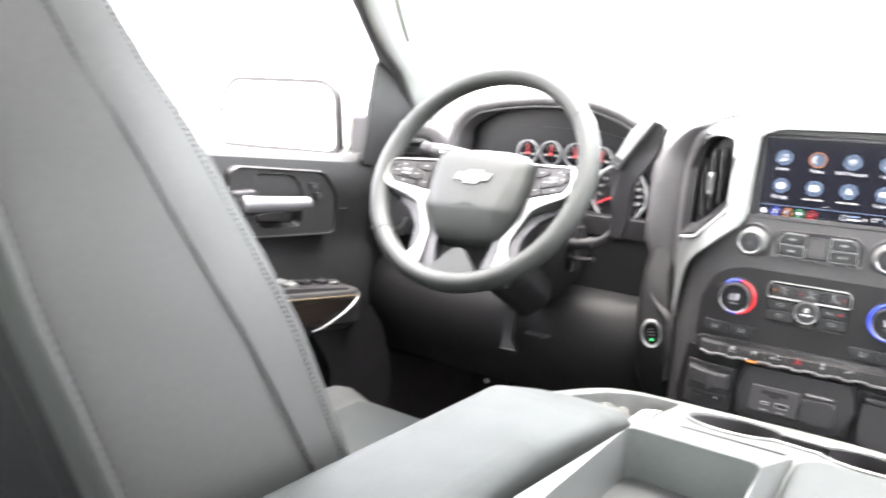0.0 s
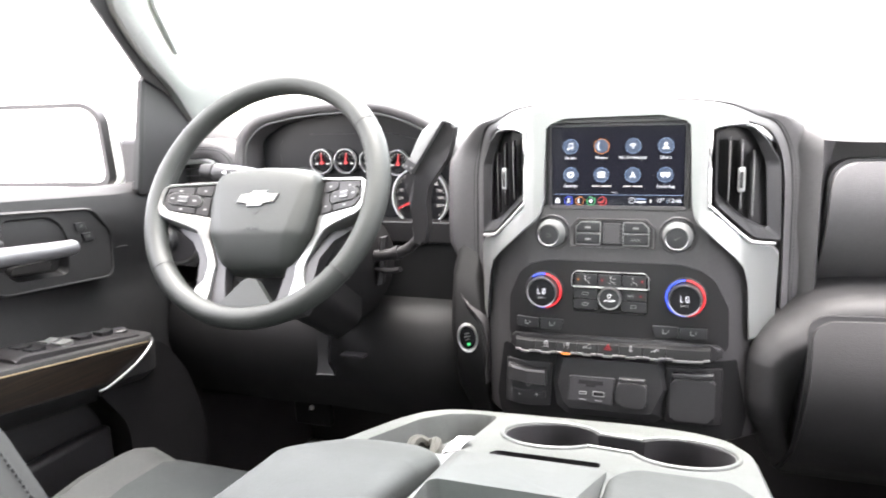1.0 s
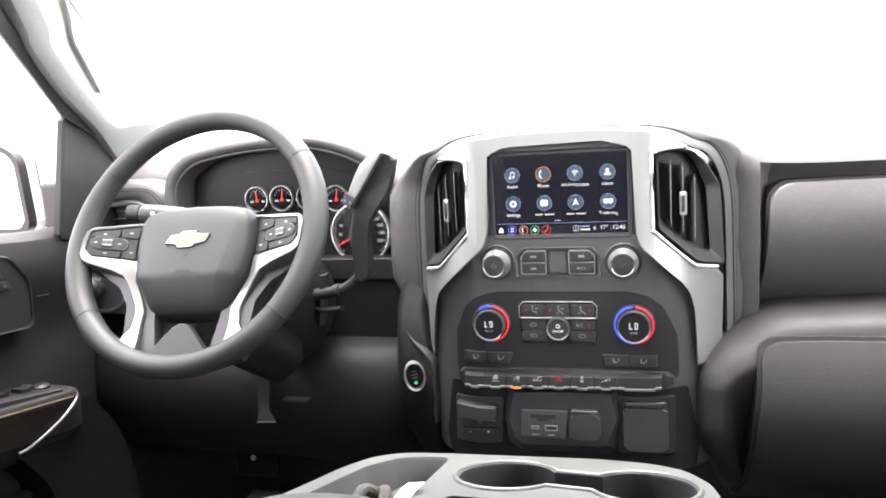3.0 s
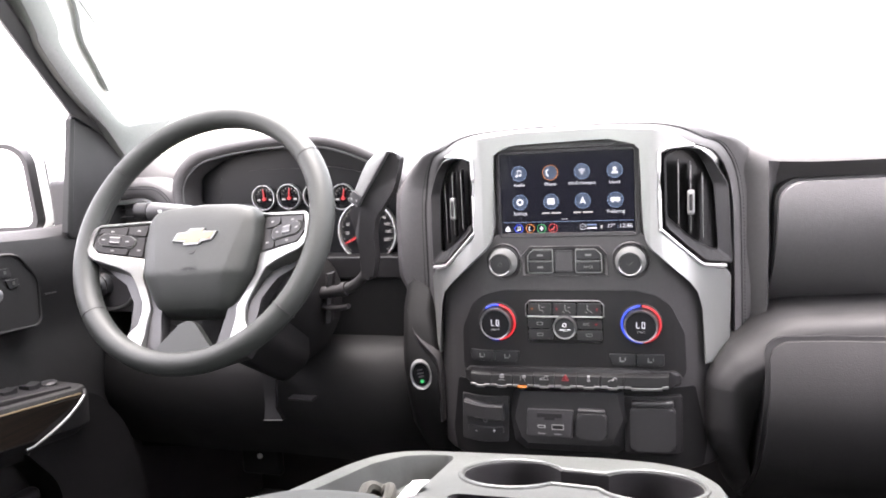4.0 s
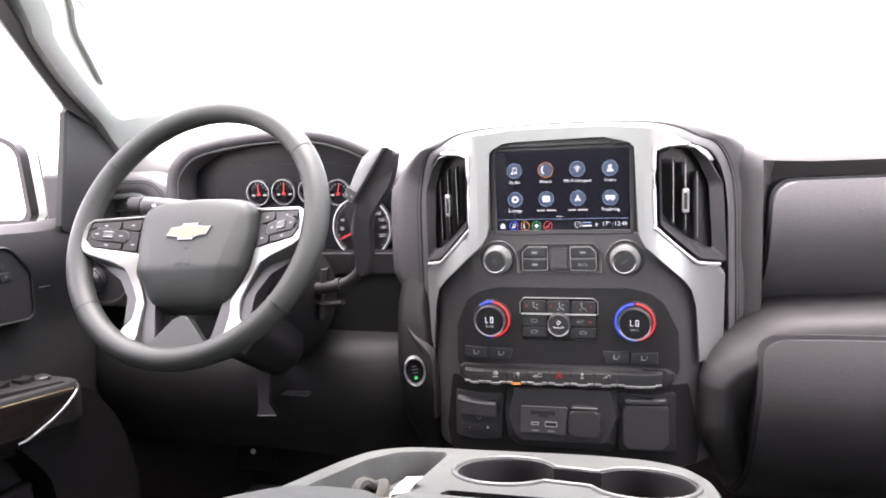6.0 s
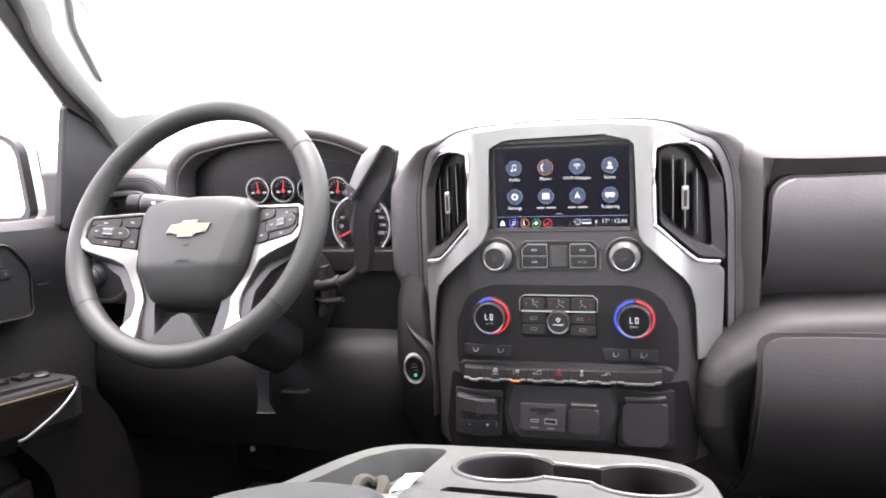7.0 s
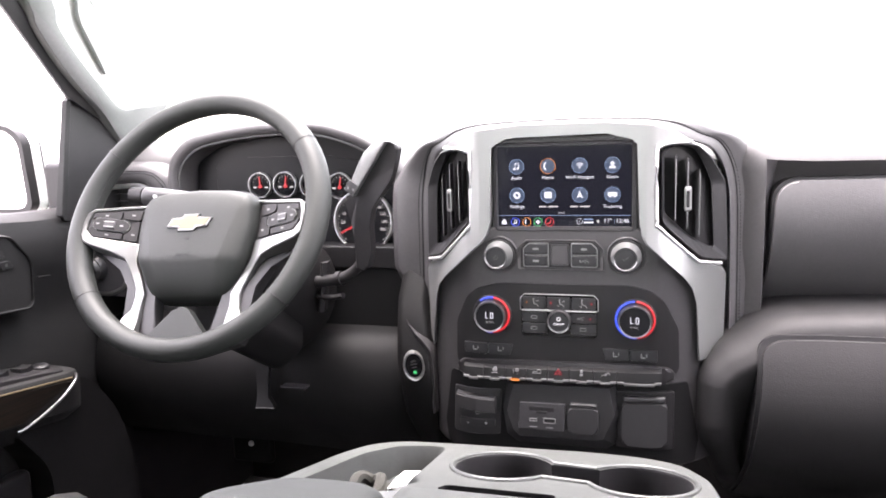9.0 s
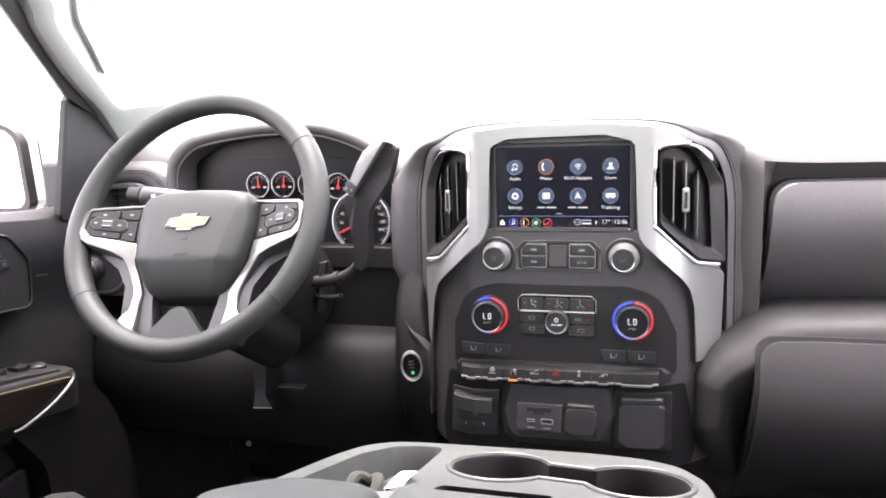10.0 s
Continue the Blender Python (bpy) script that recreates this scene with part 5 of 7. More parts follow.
def toggle_bar():
    b = thing("toggle_switch_bar", (SX, -0.02, 0.79), "bar of eight dark toggles with bright lower edges", "switch bar")
    tilt = 0.010
    def zrow(x):
        return 0.7965 + 0.003 * (x / 0.15)
    body = [(-0.155, 0.795), (-0.145, 0.808), (-0.10, 0.811), (0.10, 0.814), (0.142, 0.810), (0.151, 0.799), (0.143, 0.789), (-0.146, 0.784)]
    part("body", lay(prism(rounded(body, 0.006), 0.005, -0.010, "y", 0.004, 3)), BLACK, b)
    cuts = (-0.1394, -0.1088, -0.0771, -0.0476, -0.0186, 0.0115, 0.0441, 0.0746, 0.1327)
    for i in range(8):
        x0, x1 = cuts[i], cuts[i + 1] - 0.0007
        w = min(0.031, x1 - x0)
        za, zb = zrow(x0), zrow(x1)
        pts = [(x0, za - 0.008), (x1, zb - 0.008), (x1, zb + 0.011), (x0, za + 0.011)]
        tg = part("toggle", lay(loft([[(x, y, z) for x, z in pts] for y, pts in ((0.0, pts), (-0.010, [(x0, za - 0.009), (x1, zb - 0.009), (x1, zb + 0.0105), (x0, za + 0.0105)]), (-0.016, [(x0, za - 0.008), (x1, zb - 0.008), (x1, zb + 0.007), (x0, za + 0.007)]), (-0.0185, [(x0, za - 0.006), (x1, zb - 0.006), (x1, zb - 0.003), (x0, za - 0.003)]))])), DARK, b, "dark toggle")
        def edge_bar(p, q, dz):
            ka, kb = za + (zb - za) * (p - x0) / (x1 - x0), za + (zb - za) * (q - x0) / (x1 - x0)
            part("bright_edge", lay(loft([[(x, -0.0170, z - 0.0080 + dz), (x, -0.0205, z - 0.0076 + dz), (x, -0.0210, z - 0.0050 + dz), (x, -0.0175, z - 0.0044 + dz)] for x, z in ((p, ka), (q, kb))])), EDGE, tg, "bright lower edge")
        edge_bar(x0 + 0.0004, x0 + w * 0.30, 0.0)
        edge_bar(x0 + w * 0.30, x1 - w * 0.28, -0.0020)
        edge_bar(x1 - w * 0.28, x1 - 0.0004, 0.0)
        xm, zm = (x0 + x1) / 2, (za + zb) / 2 + 0.0045
        bm = bmesh.new()
        f, k = -0.0145, -0.0176
        if i == 4:
            bm.free()
            tri = [(xm - 0.0055, zm - 0.0035), (xm + 0.0055, zm - 0.0035), (xm, zm + 0.0055)]
            bm = ring_plate(tri, [(xm + (x - xm) * 0.66, zm - 0.0008 + (z - zm + 0.0008) * 0.66) for x, z in tri], f, k)
            prism([(xm + (x - xm) * 0.36, zm - 0.0008 + (z - zm + 0.0008) * 0.36) for x, z in tri], f, k, bm=bm)
        elif i == 1:
            tube([(xm - 0.004, k, zm - 0.004), (xm + 0.001, k, zm - 0.003), (xm + 0.005, k, zm - 0.004)], 0.0006, 5, bm=bm)
            prism(rect(xm - 0.003, zm - 0.001, xm + 0.004, zm + 0.0025, 0.001), f, k, bm=bm)
            rbox((xm - 0.001, k, zm + 0.0032), (xm + 0.003, f, zm + 0.0044), 0, bm=bm)
        elif i == 2:
            prism(rect(xm - 0.001, zm - 0.001, xm + 0.004, zm + 0.003, 0.001), f, k, bm=bm)
            tube([(xm - 0.004, k, zm + 0.002), (xm - 0.003, k, zm - 0.001), (xm - 0.004, k, zm - 0.004)], 0.0005, 5, bm=bm)
            tube([(xm + 0.002, k, zm - 0.002), (xm + 0.003, k, zm - 0.0035), (xm + 0.002, k, zm - 0.005)], 0.0005, 5, bm=bm)
        elif i == 3:
            tube([(xm - 0.006, k, zm - 0.002), (xm - 0.004, k, zm), (xm, k, zm), (xm + 0.002, k, zm + 0.003), (xm + 0.005, k, zm + 0.003), (xm + 0.006, k, zm - 0.002), (xm - 0.006, k, zm - 0.0025)], 0.0006, 5, bm=bm)
        elif i == 5:
            prism(rect(xm - 0.0018, zm + 0.0005, xm + 0.0018, zm + 0.004, 0.0008), f, k, bm=bm)
            prism(rect(xm - 0.0022, zm - 0.004, xm + 0.0022, zm - 0.0006, 0.0008), f, k, bm=bm)
        elif i == 6:
            tube([(xm - 0.005, k, zm - 0.003), (xm - 0.002, k, zm - 0.001), (xm + 0.001, k, zm - 0.002), (xm + 0.003, k, zm + 0.002), (xm + 0.0055, k, zm + 0.002), (xm + 0.006, k, zm - 0.001)], 0.0006, 5, bm=bm)
            prism(disc_pts(xm + 0.001, zm - 0.0005, 0.0015, 10), f, k, bm=bm)
        if 0 < i < 7:
            part("symbol", lay(bm), G_HAZARD if i == 4 else STITCH, tg)
        else:
            bm.free()
        if i == 2:
            part("lamp", lay(rbox((xm - 0.0068, -0.0224, zm - 0.0128), (xm + 0.0052, -0.0195, zm - 0.0104), 0.0004)), G_ORANGE, tg, "lit orange lamp")


def connectors():
    t = thing("trailer_brake_control", (SX - 0.12, 0, 0.73), "dark trailer brake control with slider and buttons", "control")
    part("plate", lay(prism(rounded([(-0.164, 0.692), (-0.090, 0.699), (-0.086, 0.767), (-0.160, 0.764)], 0.004), 0.0, -0.005, "y", 0.002)), COVER, t)
    for x0, x1, y in ((-0.1545, -0.1215, -0.017), (-0.1212, -0.0940, -0.0185)):
        sl = part("slider", lay(loft([[(x0, d, z0), (x1, d, z0), (x1, d, z1), (x0, d, z1)] for d, z0, z1 in ((-0.003, 0.7335, 0.7575), (y + 0.004, 0.7340, 0.7570), (y, 0.7360, 0.7545))])), COVER, t, "sliding lever")
        part("bright_edge", lay(rbox((x0 + 0.001, y + 0.001, 0.7555), (x1 - 0.001, y + 0.004, 0.7572), 0.0005, 1)), GREY, sl)
    bt = part("button", lay(prism(rounded([(-0.151, 0.7070), (-0.096, 0.7115), (-0.096, 0.7220), (-0.151, 0.7175)], 0.002), 0, -0.009, "y", 0.0012)), COVER, t, "minus and plus rocker")
    for sx, sg in ((-0.137, "-"), (-0.109, "+")):
        words("writing", sg, 0.010, stack_pose(sx, 0.7145 + (sx + 0.1235) * 0.08, -0.0094), WHITE, bt)
    part("symbol", lay(ring_plate(disc_pts(-0.123, 0.729, 0.0032, 14), disc_pts(-0.123, 0.729, 0.0022, 14), -0.004, -0.0056)), STITCH, t)

    u = thing("usb_port_panel", (SX - 0.03, 0, 0.73), "grey plate with card slot and two USB ports", "port panel")
    hs = [(-0.0675, 0.7795), (0.0645, 0.7815), (0.0722, 0.7440), (0.0575, 0.7085), (0.0520, 0.7050), (-0.0600, 0.7030), (-0.0690, 0.7120), (-0.0775, 0.7400)]
    foot = [(-0.0790, 0.7800), (0.0720, 0.7820), (0.0800, 0.7420), (0.0720, 0.6980), (0.0600, 0.6900), (-0.0640, 0.6900), (-0.0800, 0.7020), (-0.0850, 0.7400)]
    hm = (-0.002, 0.74)
    part("housing", lay(loft([[(x, d, z) for x, z in pts] for pts, d in ((foot, 0.0), (foot, -0.003), ([(hm[0] + (x - hm[0]) * 1.006, hm[1] + (z - hm[1]) * 1.01) for x, z in hs], -0.0135), ([(hm[0] + (x - hm[0]) * 0.99, hm[1] + (z - hm[1]) * 0.985) for x, z in hs], -0.0145))])), COVER, u, "raised six-sided dark housing", angle=20)
    pl = part("plate", lay(prism(rounded([(-0.058, 0.7545), (0.006, 0.7555), (0.003, 0.715), (-0.061, 0.716)], 0.002), -0.008, -0.018, "y", 0.001)), GREY, u, "grey port plate")
    part("card_slot", lay(rbox((-0.045, -0.0184, 0.7435), (-0.010, -0.016, 0.7500), 0.0004)), BLACK, pl)
    part("card_slot", lay(rbox((-0.035, -0.0186, 0.7400), (-0.020, -0.016, 0.7440), 0.0004)), BLACK, pl)
    for x, w, h in ((-0.039, 0.0055, 0.0022), (-0.0165, 0.0085, 0.0038)):
        z = 0.7305
        part("usb_port", lay(ring_plate(rect(x - w, z - h, x + w, z + h, 0.001), rect(x - w + 0.0012, z - h + 0.0012, x + w - 0.0012, z + h - 0.0012, 0.0006), -0.015, -0.0195)), SILVER, pl, "bright USB port rim")
        part("port_hole", lay(rbox((x - w + 0.001, -0.0187, z - h + 0.001), (x + w - 0.001, -0.0170, z + h - 0.001), 0)), BLACK, pl)
        part("print_bar", lay(rbox((x - 0.005, -0.0185, z - 0.0112), (x + 0.005, -0.0178, z - 0.0095), 0)), STITCH, pl)
    p = thing("power_socket", (SX + 0.03, 0, 0.735), "power socket under a grey hinged cap", "socket")
    part("cap", lay(prism(rounded([(0.0095, 0.752), (0.0510, 0.753), (0.0500, 0.7165), (0.0090, 0.7165)], 0.007, 6), -0.006, -0.023, "y", 0.0025, 2)), COVER, p, "grey hinged cap")
    part("hinge", lay(rbox((0.012, -0.021, 0.7525), (0.048, -0.010, 0.7585), 0.002)), COVER, p)
    q = thing("outlet_cover", (SX + 0.11, 0, 0.74), "large grey hinged outlet cover", "socket")
    part("frame", lay(prism(rect(0.073, 0.694, 0.149, 0.777, 0.005), 0.0, -0.007, "y", 0.002)), BLACK, q)
    part("cover", lay(prism(rect(0.081, 0.702, 0.140, 0.7625, 0.008, 6), 0.0, -0.016, "y", 0.0025, 2)), COVER, q, "grey square cover")
    part("hinge", lay(rbox((0.083, -0.015, 0.7625), (0.138, -0.006, 0.7715), 0.003)), COVER, q)


# ---- instruments ----
def cluster():
    c = thing("instrument_cluster", (-0.5, 0.2, 1.0), "dark instrument cluster with red needles and chrome rings", "instrument cluster")
    y = 0.190
    def at(x, z):   # from the hood's plane back to the dial plane
        return x, z
    part("face", prism(rounded([(-0.70, 0.945), (-0.29, 0.945), (-0.29, 1.04), (-0.33, 1.10), (-0.42, 1.135), (-0.62, 1.135), (-0.70, 1.09)], 0.01), 0.23, y + 0.012), DIALFACE, c, "black backing")
    part("lower_lip", rbox((-0.72, 0.160, 0.905), (-0.30, 0.215, 0.944), 0.004), TOGGLE, c)
    part("gauge_band", prism(rounded([(-0.66, 1.035), (-0.37, 1.035), (-0.37, 1.085), (-0.43, 1.098), (-0.60, 1.098), (-0.66, 1.085)], 0.008), 0.21, y + 0.008, "y", 0.002), DIALFACE, c)
    for i, (x, z) in enumerate(((-0.5685, 1.0482), (-0.5182, 1.0486), (-0.4655, 1.0482), (-0.4130, 1.0450))):
        g = part("gauge", prism(disc_pts(x, z, 0.0195), y + 0.012, y + 0.006), GLOSS, c, "small round gauge")
        part("chrome_ring", ring_plate(disc_pts(x, z, 0.0230, 36), disc_pts(x, z, 0.0213, 36), y + 0.012, y), EDGE, g, "chrome ring")
        a = radians(90 + (4, -8, 10, -12)[i])
        d = Vector((math.cos(a), 0, math.sin(a)))
        part("needle", loft([[Vector((x, y + 0.003, z)) + d * r + Vector((w * sx, 0.0008 * sy, 0)) for sx, sy in ((-1, -1), (1, -1), (1, 1), (-1, 1))] for r, w in ((-0.006, 0.0009), (0.0, 0.0011), (0.015, 0.0006))]), G_NEEDLE, g, "lit red needle")
        bm = bmesh.new()
        for k in range(7):
            b = radians(20 + 23 * k)
            p = Vector((x + 0.0165 * math.cos(b), y + 0.005, z + 0.0165 * math.sin(b)))
            q = Vector((x + 0.0140 * math.cos(b), y + 0.005, z + 0.0140 * math.sin(b)))
            tube([p, q], 0.0005, 4, bm=bm)
        part("tick_marks", bm, G_DIAL, g)
        part("pivot", prism(disc_pts(x, z - 0.003, 0.0028, 14), y + 0.006, y + 0.001), G_NEEDLE, g)
        for sx in (-1, 1):
            part("print_bar", rbox((x + sx * 0.0115 - 0.003, y + 0.0045, z - 0.006), (x + sx * 0.0115 + 0.003, y + 0.0055, z - 0.003), 0), G_DIAL, g)
    for x, nm in ((-0.371, "speedometer"), (-0.610, "rev_counter")):
        z = 0.983
        g = part(nm, prism(disc_pts(x, z, 0.051, 48), y + 0.010, y + 0.004), DIALFACE, c, "large round dial")
        part("chrome_ring", ring_plate(disc_pts(x, z, 0.0545, 60), disc_pts(x, z, 0.0520, 60), y + 0.011, y - 0.002), BRIGHT if nm == "speedometer" else BUTTON, g, "dial ring")
        bm = bmesh.new()
        for k in range(41):
            b = radians(222 - 264 * k / 40)
            r0 = 0.0455 if k % 4 == 0 else 0.0475
            tube([(x + 0.0495 * math.cos(b), y + 0.003, z + 0.0495 * math.sin(b)), (x + r0 * math.cos(b), y + 0.003, z + r0 * math.sin(b))], 0.0005, 4, bm=bm)
        part("tick_marks", bm, G_DIAL if nm == "speedometer" else G_ICON, g)
        if nm == "speedometer":
            turn = (206, 183, 160, 134, 107, 80, 56, 38, 19, -1, -22)
            for k, v in enumerate(range(0, 201, 20)):
                b = radians(turn[k])
                words("writing", str(v), 0.0078, pose(x + 0.0385 * math.cos(b), y + 0.0025, z + 0.0385 * math.sin(b), 90), G_DIAL, g)
        b = radians(206)
        d = Vector((math.cos(b), 0, math.sin(b)))
        n = Vector((-d.z, 0, d.x))
        part("needle", loft([[Vector((x, y - 0.001, z)) + d * r + n * w * s1 + Vector((0, s2 * 0.001, 0)) for s1, s2 in ((-1, -1), (1, -1), (1, 1), (-1, 1))] for r, w in ((0.012, 0.0024), (0.048, 0.0012))]), G_NEEDLE, g, "lit red needle")
        part("hub_cap", lathe([(0.012, 0), (0.012, 0.005), (0.008, 0.007)], facing(x, y + 0.004, z), 20), BLACK, g)


# ---- steering ----
WHEEL = pose(-0.4785, -0.135, 1.026, 60, 0, 0) @ pose(0, 0, 0, 0, 0, 2.4)


def spoke_z(x, y):
    """Height of the spokes over the rim's plane: proud at the grips, sunk beside the hub."""
    return max(-0.013, 0.013 - 0.31 * (0.165 - abs(x))) + 0.010 * min(1.0, max(0.0, (-0.13 - y) / 0.035))


def steering_wheel():
    w = thing("steering_wheel", label="leather-wrapped three-spoke steering wheel with satin silver spokes", category="steering wheel", m=WHEEL)
    R, r = 0.1805, 0.0156
    bm = bmesh.new()
    rings = []
    n = 72
    for i in range(n):
        a = 2 * math.pi * i / n
        # thicker at the hand grips
        k = 1 + 0.07 * max(0, math.cos(2 * (a - radians(15))))
        c = Vector((R * math.cos(a), R * math.sin(a), 0))
        e = Vector((math.cos(a), math.sin(a), 0))
        rings.append([c + e * (r * k * math.cos(t)) + Vector((0, 0, 1)) * (r * 1.04 * k * math.sin(t)) for t in (2 * math.pi * j / 18 for j in range(18))])
    rings.append(rings[0])
    loft(rings, True, False, bm)
    bmesh.ops.remove_doubles(bm, verts=bm.verts, dist=1e-6)
    rim = part("rim", bm, LEATHER, w, "dark leather rim", local=True)
    for a in (35, 145, 218, 322):
        a = radians(a)
        c, e = Vector((R * math.cos(a), R * math.sin(a), 0)), Vector((math.cos(a), math.sin(a), 0))
        part("seam", tube([c + e * (r * 1.045 * math.cos(t)) + Vector((0, 0, r * 1.08 * math.sin(t))) for t in (2 * math.pi * j / 20 for j in range(20))], 0.0009, 5, True), BLACK, rim, local=True)
    # lacing on the inner side of the grips
    for s in (-1, 1):
        pts = [Vector((s * (R - r * 0.98) * math.cos(a), (R - r * 0.98) * math.sin(a), r * 0.35)) for a in [radians(-36 + 70 * i / 24) for i in range(25)]]
        part("stitching", stitches(pts, 0.003, 0.0025, 0.0008), BLACK, rim, local=True)
    arcp = [(( R - 0.006) * math.cos(a), (R - 0.006) * math.sin(a), r * 0.90) for a in [radians(230 + 80 * i / 20) for i in range(21)]]
    part("seam", tube(arcp, 0.0008, 5), BLACK, rim, local=True)
    # hub cushion
    hub = mirror_x([(0.0, 0.047), (0.055, 0.044), (0.078, 0.039), (0.089, 0.026), (0.0905, -0.015), (0.083, -0.055), (0.067, -0.094), (0.059, -0.106), (0.035, -0.110)])[1:]
    hub = rounded(hub, 0.008, 3)
    def scaled(f, z, dv=0.0):
        return [(x * f, -0.03 + (y + 0.03) * f + dv, z) for x, y in hub]
    bm = loft([scaled(0.97, -0.045), scaled(1.0, -0.020), scaled(0.985, -0.008), scaled(0.94, 0.002), scaled(0.90, 0.0050), scaled(0.84, 0.0072), scaled(0.76, 0.0085), scaled(0.66, 0.0095), scaled(0.55, 0.010), scaled(0.44, 0.010), scaled(0.3, 0.010), scaled(0.15, 0.010)])
    for co, no in (((0, -0.055, 0), (0, 1, 0)), ((0, -0.059, 0), (0, 1, 0)), ((0, -0.063, 0), (0, 1, 0)), ((0, -0.070, 0), (0, 1, 0)), ((0.066, 0, 0), (1, -0.25, 0)), ((-0.066, 0, 0), (1, 0.25, 0))):
        bmesh.ops.bisect_plane(bm, geom=bm.verts[:] + bm.edges[:] + bm.faces[:], dist=1e-6, plane_co=co, plane_no=no)
    for v in bm.verts:   # the lower third folds back, the flanks fall away
        if v.co.z > -0.03:
            v.co.z -= 0.42 * (lambda k: k * k / 0.016 if k < 0.008 else k - 0.004)(max(0.0, -0.055 - v.co.y)) + 0.13 * max(0.0, abs(v.co.x) - 0.066 - 0.25 * v.co.y)
    part("airbag_cover", bm, LEATHER, w, "smooth grey airbag cover", local=True, angle=45)
    # emblem as a plain cross bar shape
    em = [(-0.033, -0.007), (-0.012, -0.007), (-0.015, -0.0125), (0.009, -0.0125), (0.012, -0.007), (0.028, -0.007), (0.034, 0.0055), (0.013, 0.0055), (0.015, 0.011), (-0.009, 0.011), (-0.011, 0.0055), (-0.027, 0.0055)]
    em = [(x, y - 0.008) for x, y in em]
    b1 = prism(em, 0.006, 0.0125, "z", 0.001)
    emb = part("emblem", b1, SPOKE, w, "bright-edged plain emblem", local=True)
    part("emblem_fill", prism([(x * 0.90, -0.008 + (y + 0.008) * 0.80) for x, y in em], 0.010, 0.0133, "z"), GOLD, emb, "gold emblem fill", local=True)
    m = WHEEL @ Matrix.Translation((0, -0.054, 0.0106))
    words("writing", "AIRBAG", 0.0066, m, DIALFACE, w)
    part("print_bar", rbox((-0.004, -0.0325, 0.0098), (0.004, -0.0300, 0.0106), 0), BLACK, w, local=True)
    for s in (-1, 1):
        # silver frame of the switch pad running down into the lower spoke; it dishes in towards the hub
        fo = [(0.082, 0.0305), (0.157, 0.0185), (0.1655, 0.0115), (0.1682, 0.0), (0.1685, -0.020), (0.1645, -0.0295), (0.1565, -0.0345), (0.121, -0.0440), (0.105, -0.0510), (0.0965, -0.0630), (0.0895, -0.0760), (0.0815, -0.0920), (0.0795, -0.1040), (0.0812, -0.1220), (0.0895, -0.1350), (0.0905, -0.1480), (0.0815, -0.1590), (0.0665, -0.1665),
              (0.0640, -0.1620), (0.0655, -0.1400), (0.0667, -0.1150), (0.0656, -0.1000), (0.0720, -0.0860), (0.0780, -0.0740), (0.0877, -0.0566), (0.0905, -0.0290), (0.1540, -0.0240), (0.1632, -0.0135), (0.1630, 0.0), (0.1595, 0.0142), (0.0880, 0.0262)]
        out_n = 18
        bm = bmesh.new()
        rows = []
        for lift, grow in ((-0.020, 0.0035), (-0.0035, 0.0012), (-0.0008, 0.0), (0.0, -0.0014)):
            row = []
            for i, (x, y) in enumerate(fo):
                p, q, r2 = Vector(fo[i]), Vector(fo[i - 1]), Vector(fo[(i + 1) % len(fo)])
                d = (r2 - q).normalized()
                g = grow if i < out_n else min(grow, 0.0008)
                px, py = p.x - d.y * g, p.y + d.x * g
                row.append((s * px, py, lift + spoke_z(x, y)))
            rows.append(row)
        loft(rows, True, False, bm)
        bm.verts.ensure_lookup_table()
        rim_edges = []
        top = [bm.verts[3 * len(fo) + i] for i in range(len(fo))]
        for a, b in zip(top, top[1:] + top[:1]):
            rim_edges.append(bm.edges.get((a, b)))
        bmesh.ops.triangle_fill(bm, use_beauty=True, edges=rim_edges, normal=(0, 0, 1))
        part("spoke_trim", bm, SPOKE, w, "satin silver spoke trim", local=True, angle=30)
        back = [(0.070, 0.030), (0.168, 0.020), (0.178, 0.004), (0.178, -0.022), (0.166, -0.038), (0.128, -0.050), (0.112, -0.060), (0.098, -0.09), (0.090, -0.118), (0.098, -0.14), (0.085, -0.165), (0.045, -0.176), (0.036, -0.160), (0.046, -0.13), (0.050, -0.11), (0.055, -0.06), (0.06, -0.02)]
        part("spoke", prism([(s * x, y) for x, y in back], -0.038, -0.0175, "z", 0.005, 3), COVER, w, "dark moulded spoke", local=True)
        pad = [(0.0885, 0.0262), (0.1595, 0.0142), (0.1630, 0.0), (0.1632, -0.0135), (0.1540, -0.0240), (0.0905, -0.0290)]
        def tilt(bm):
            for v in bm.verts:
                v.co.z += spoke_z(abs(v.co.x), v.co.y)
            return bm
        pd = part("switch_pad", tilt(prism([(s * x, y) for x, y in pad], -0.012, -0.0035, "z")), BLACK, w, "black switch pad", local=True)
        pill = rounded([(0.1115, 0.0035), (0.151, 0.0055), (0.1565, -0.0035), (0.152, -0.0118), (0.1105, -0.0128), (0.1065, -0.005)], 0.005, 4)
        keys = [rounded([(0.0935, 0.0222), (0.1180, 0.0182), (0.1190, 0.0085), (0.1100, 0.0062), (0.0945, 0.0052)], 0.003),
                rounded([(0.0948, 0.0036), (0.1050, 0.0030), (0.1052, -0.0120), (0.1120, -0.0150), (0.1130, -0.0245), (0.0938, -0.0262)], 0.003),
                rounded([(0.1205, 0.0178), (0.1570, 0.0122), (0.1595, 0.0020), (0.1555, 0.0066), (0.1210, 0.0052)], 0.003),
                rounded([(0.1145, -0.0150), (0.1535, -0.0138), (0.1600, -0.0060), (0.1610, -0.0120), (0.1530, -0.0222), (0.1150, -0.0245)], 0.003)]
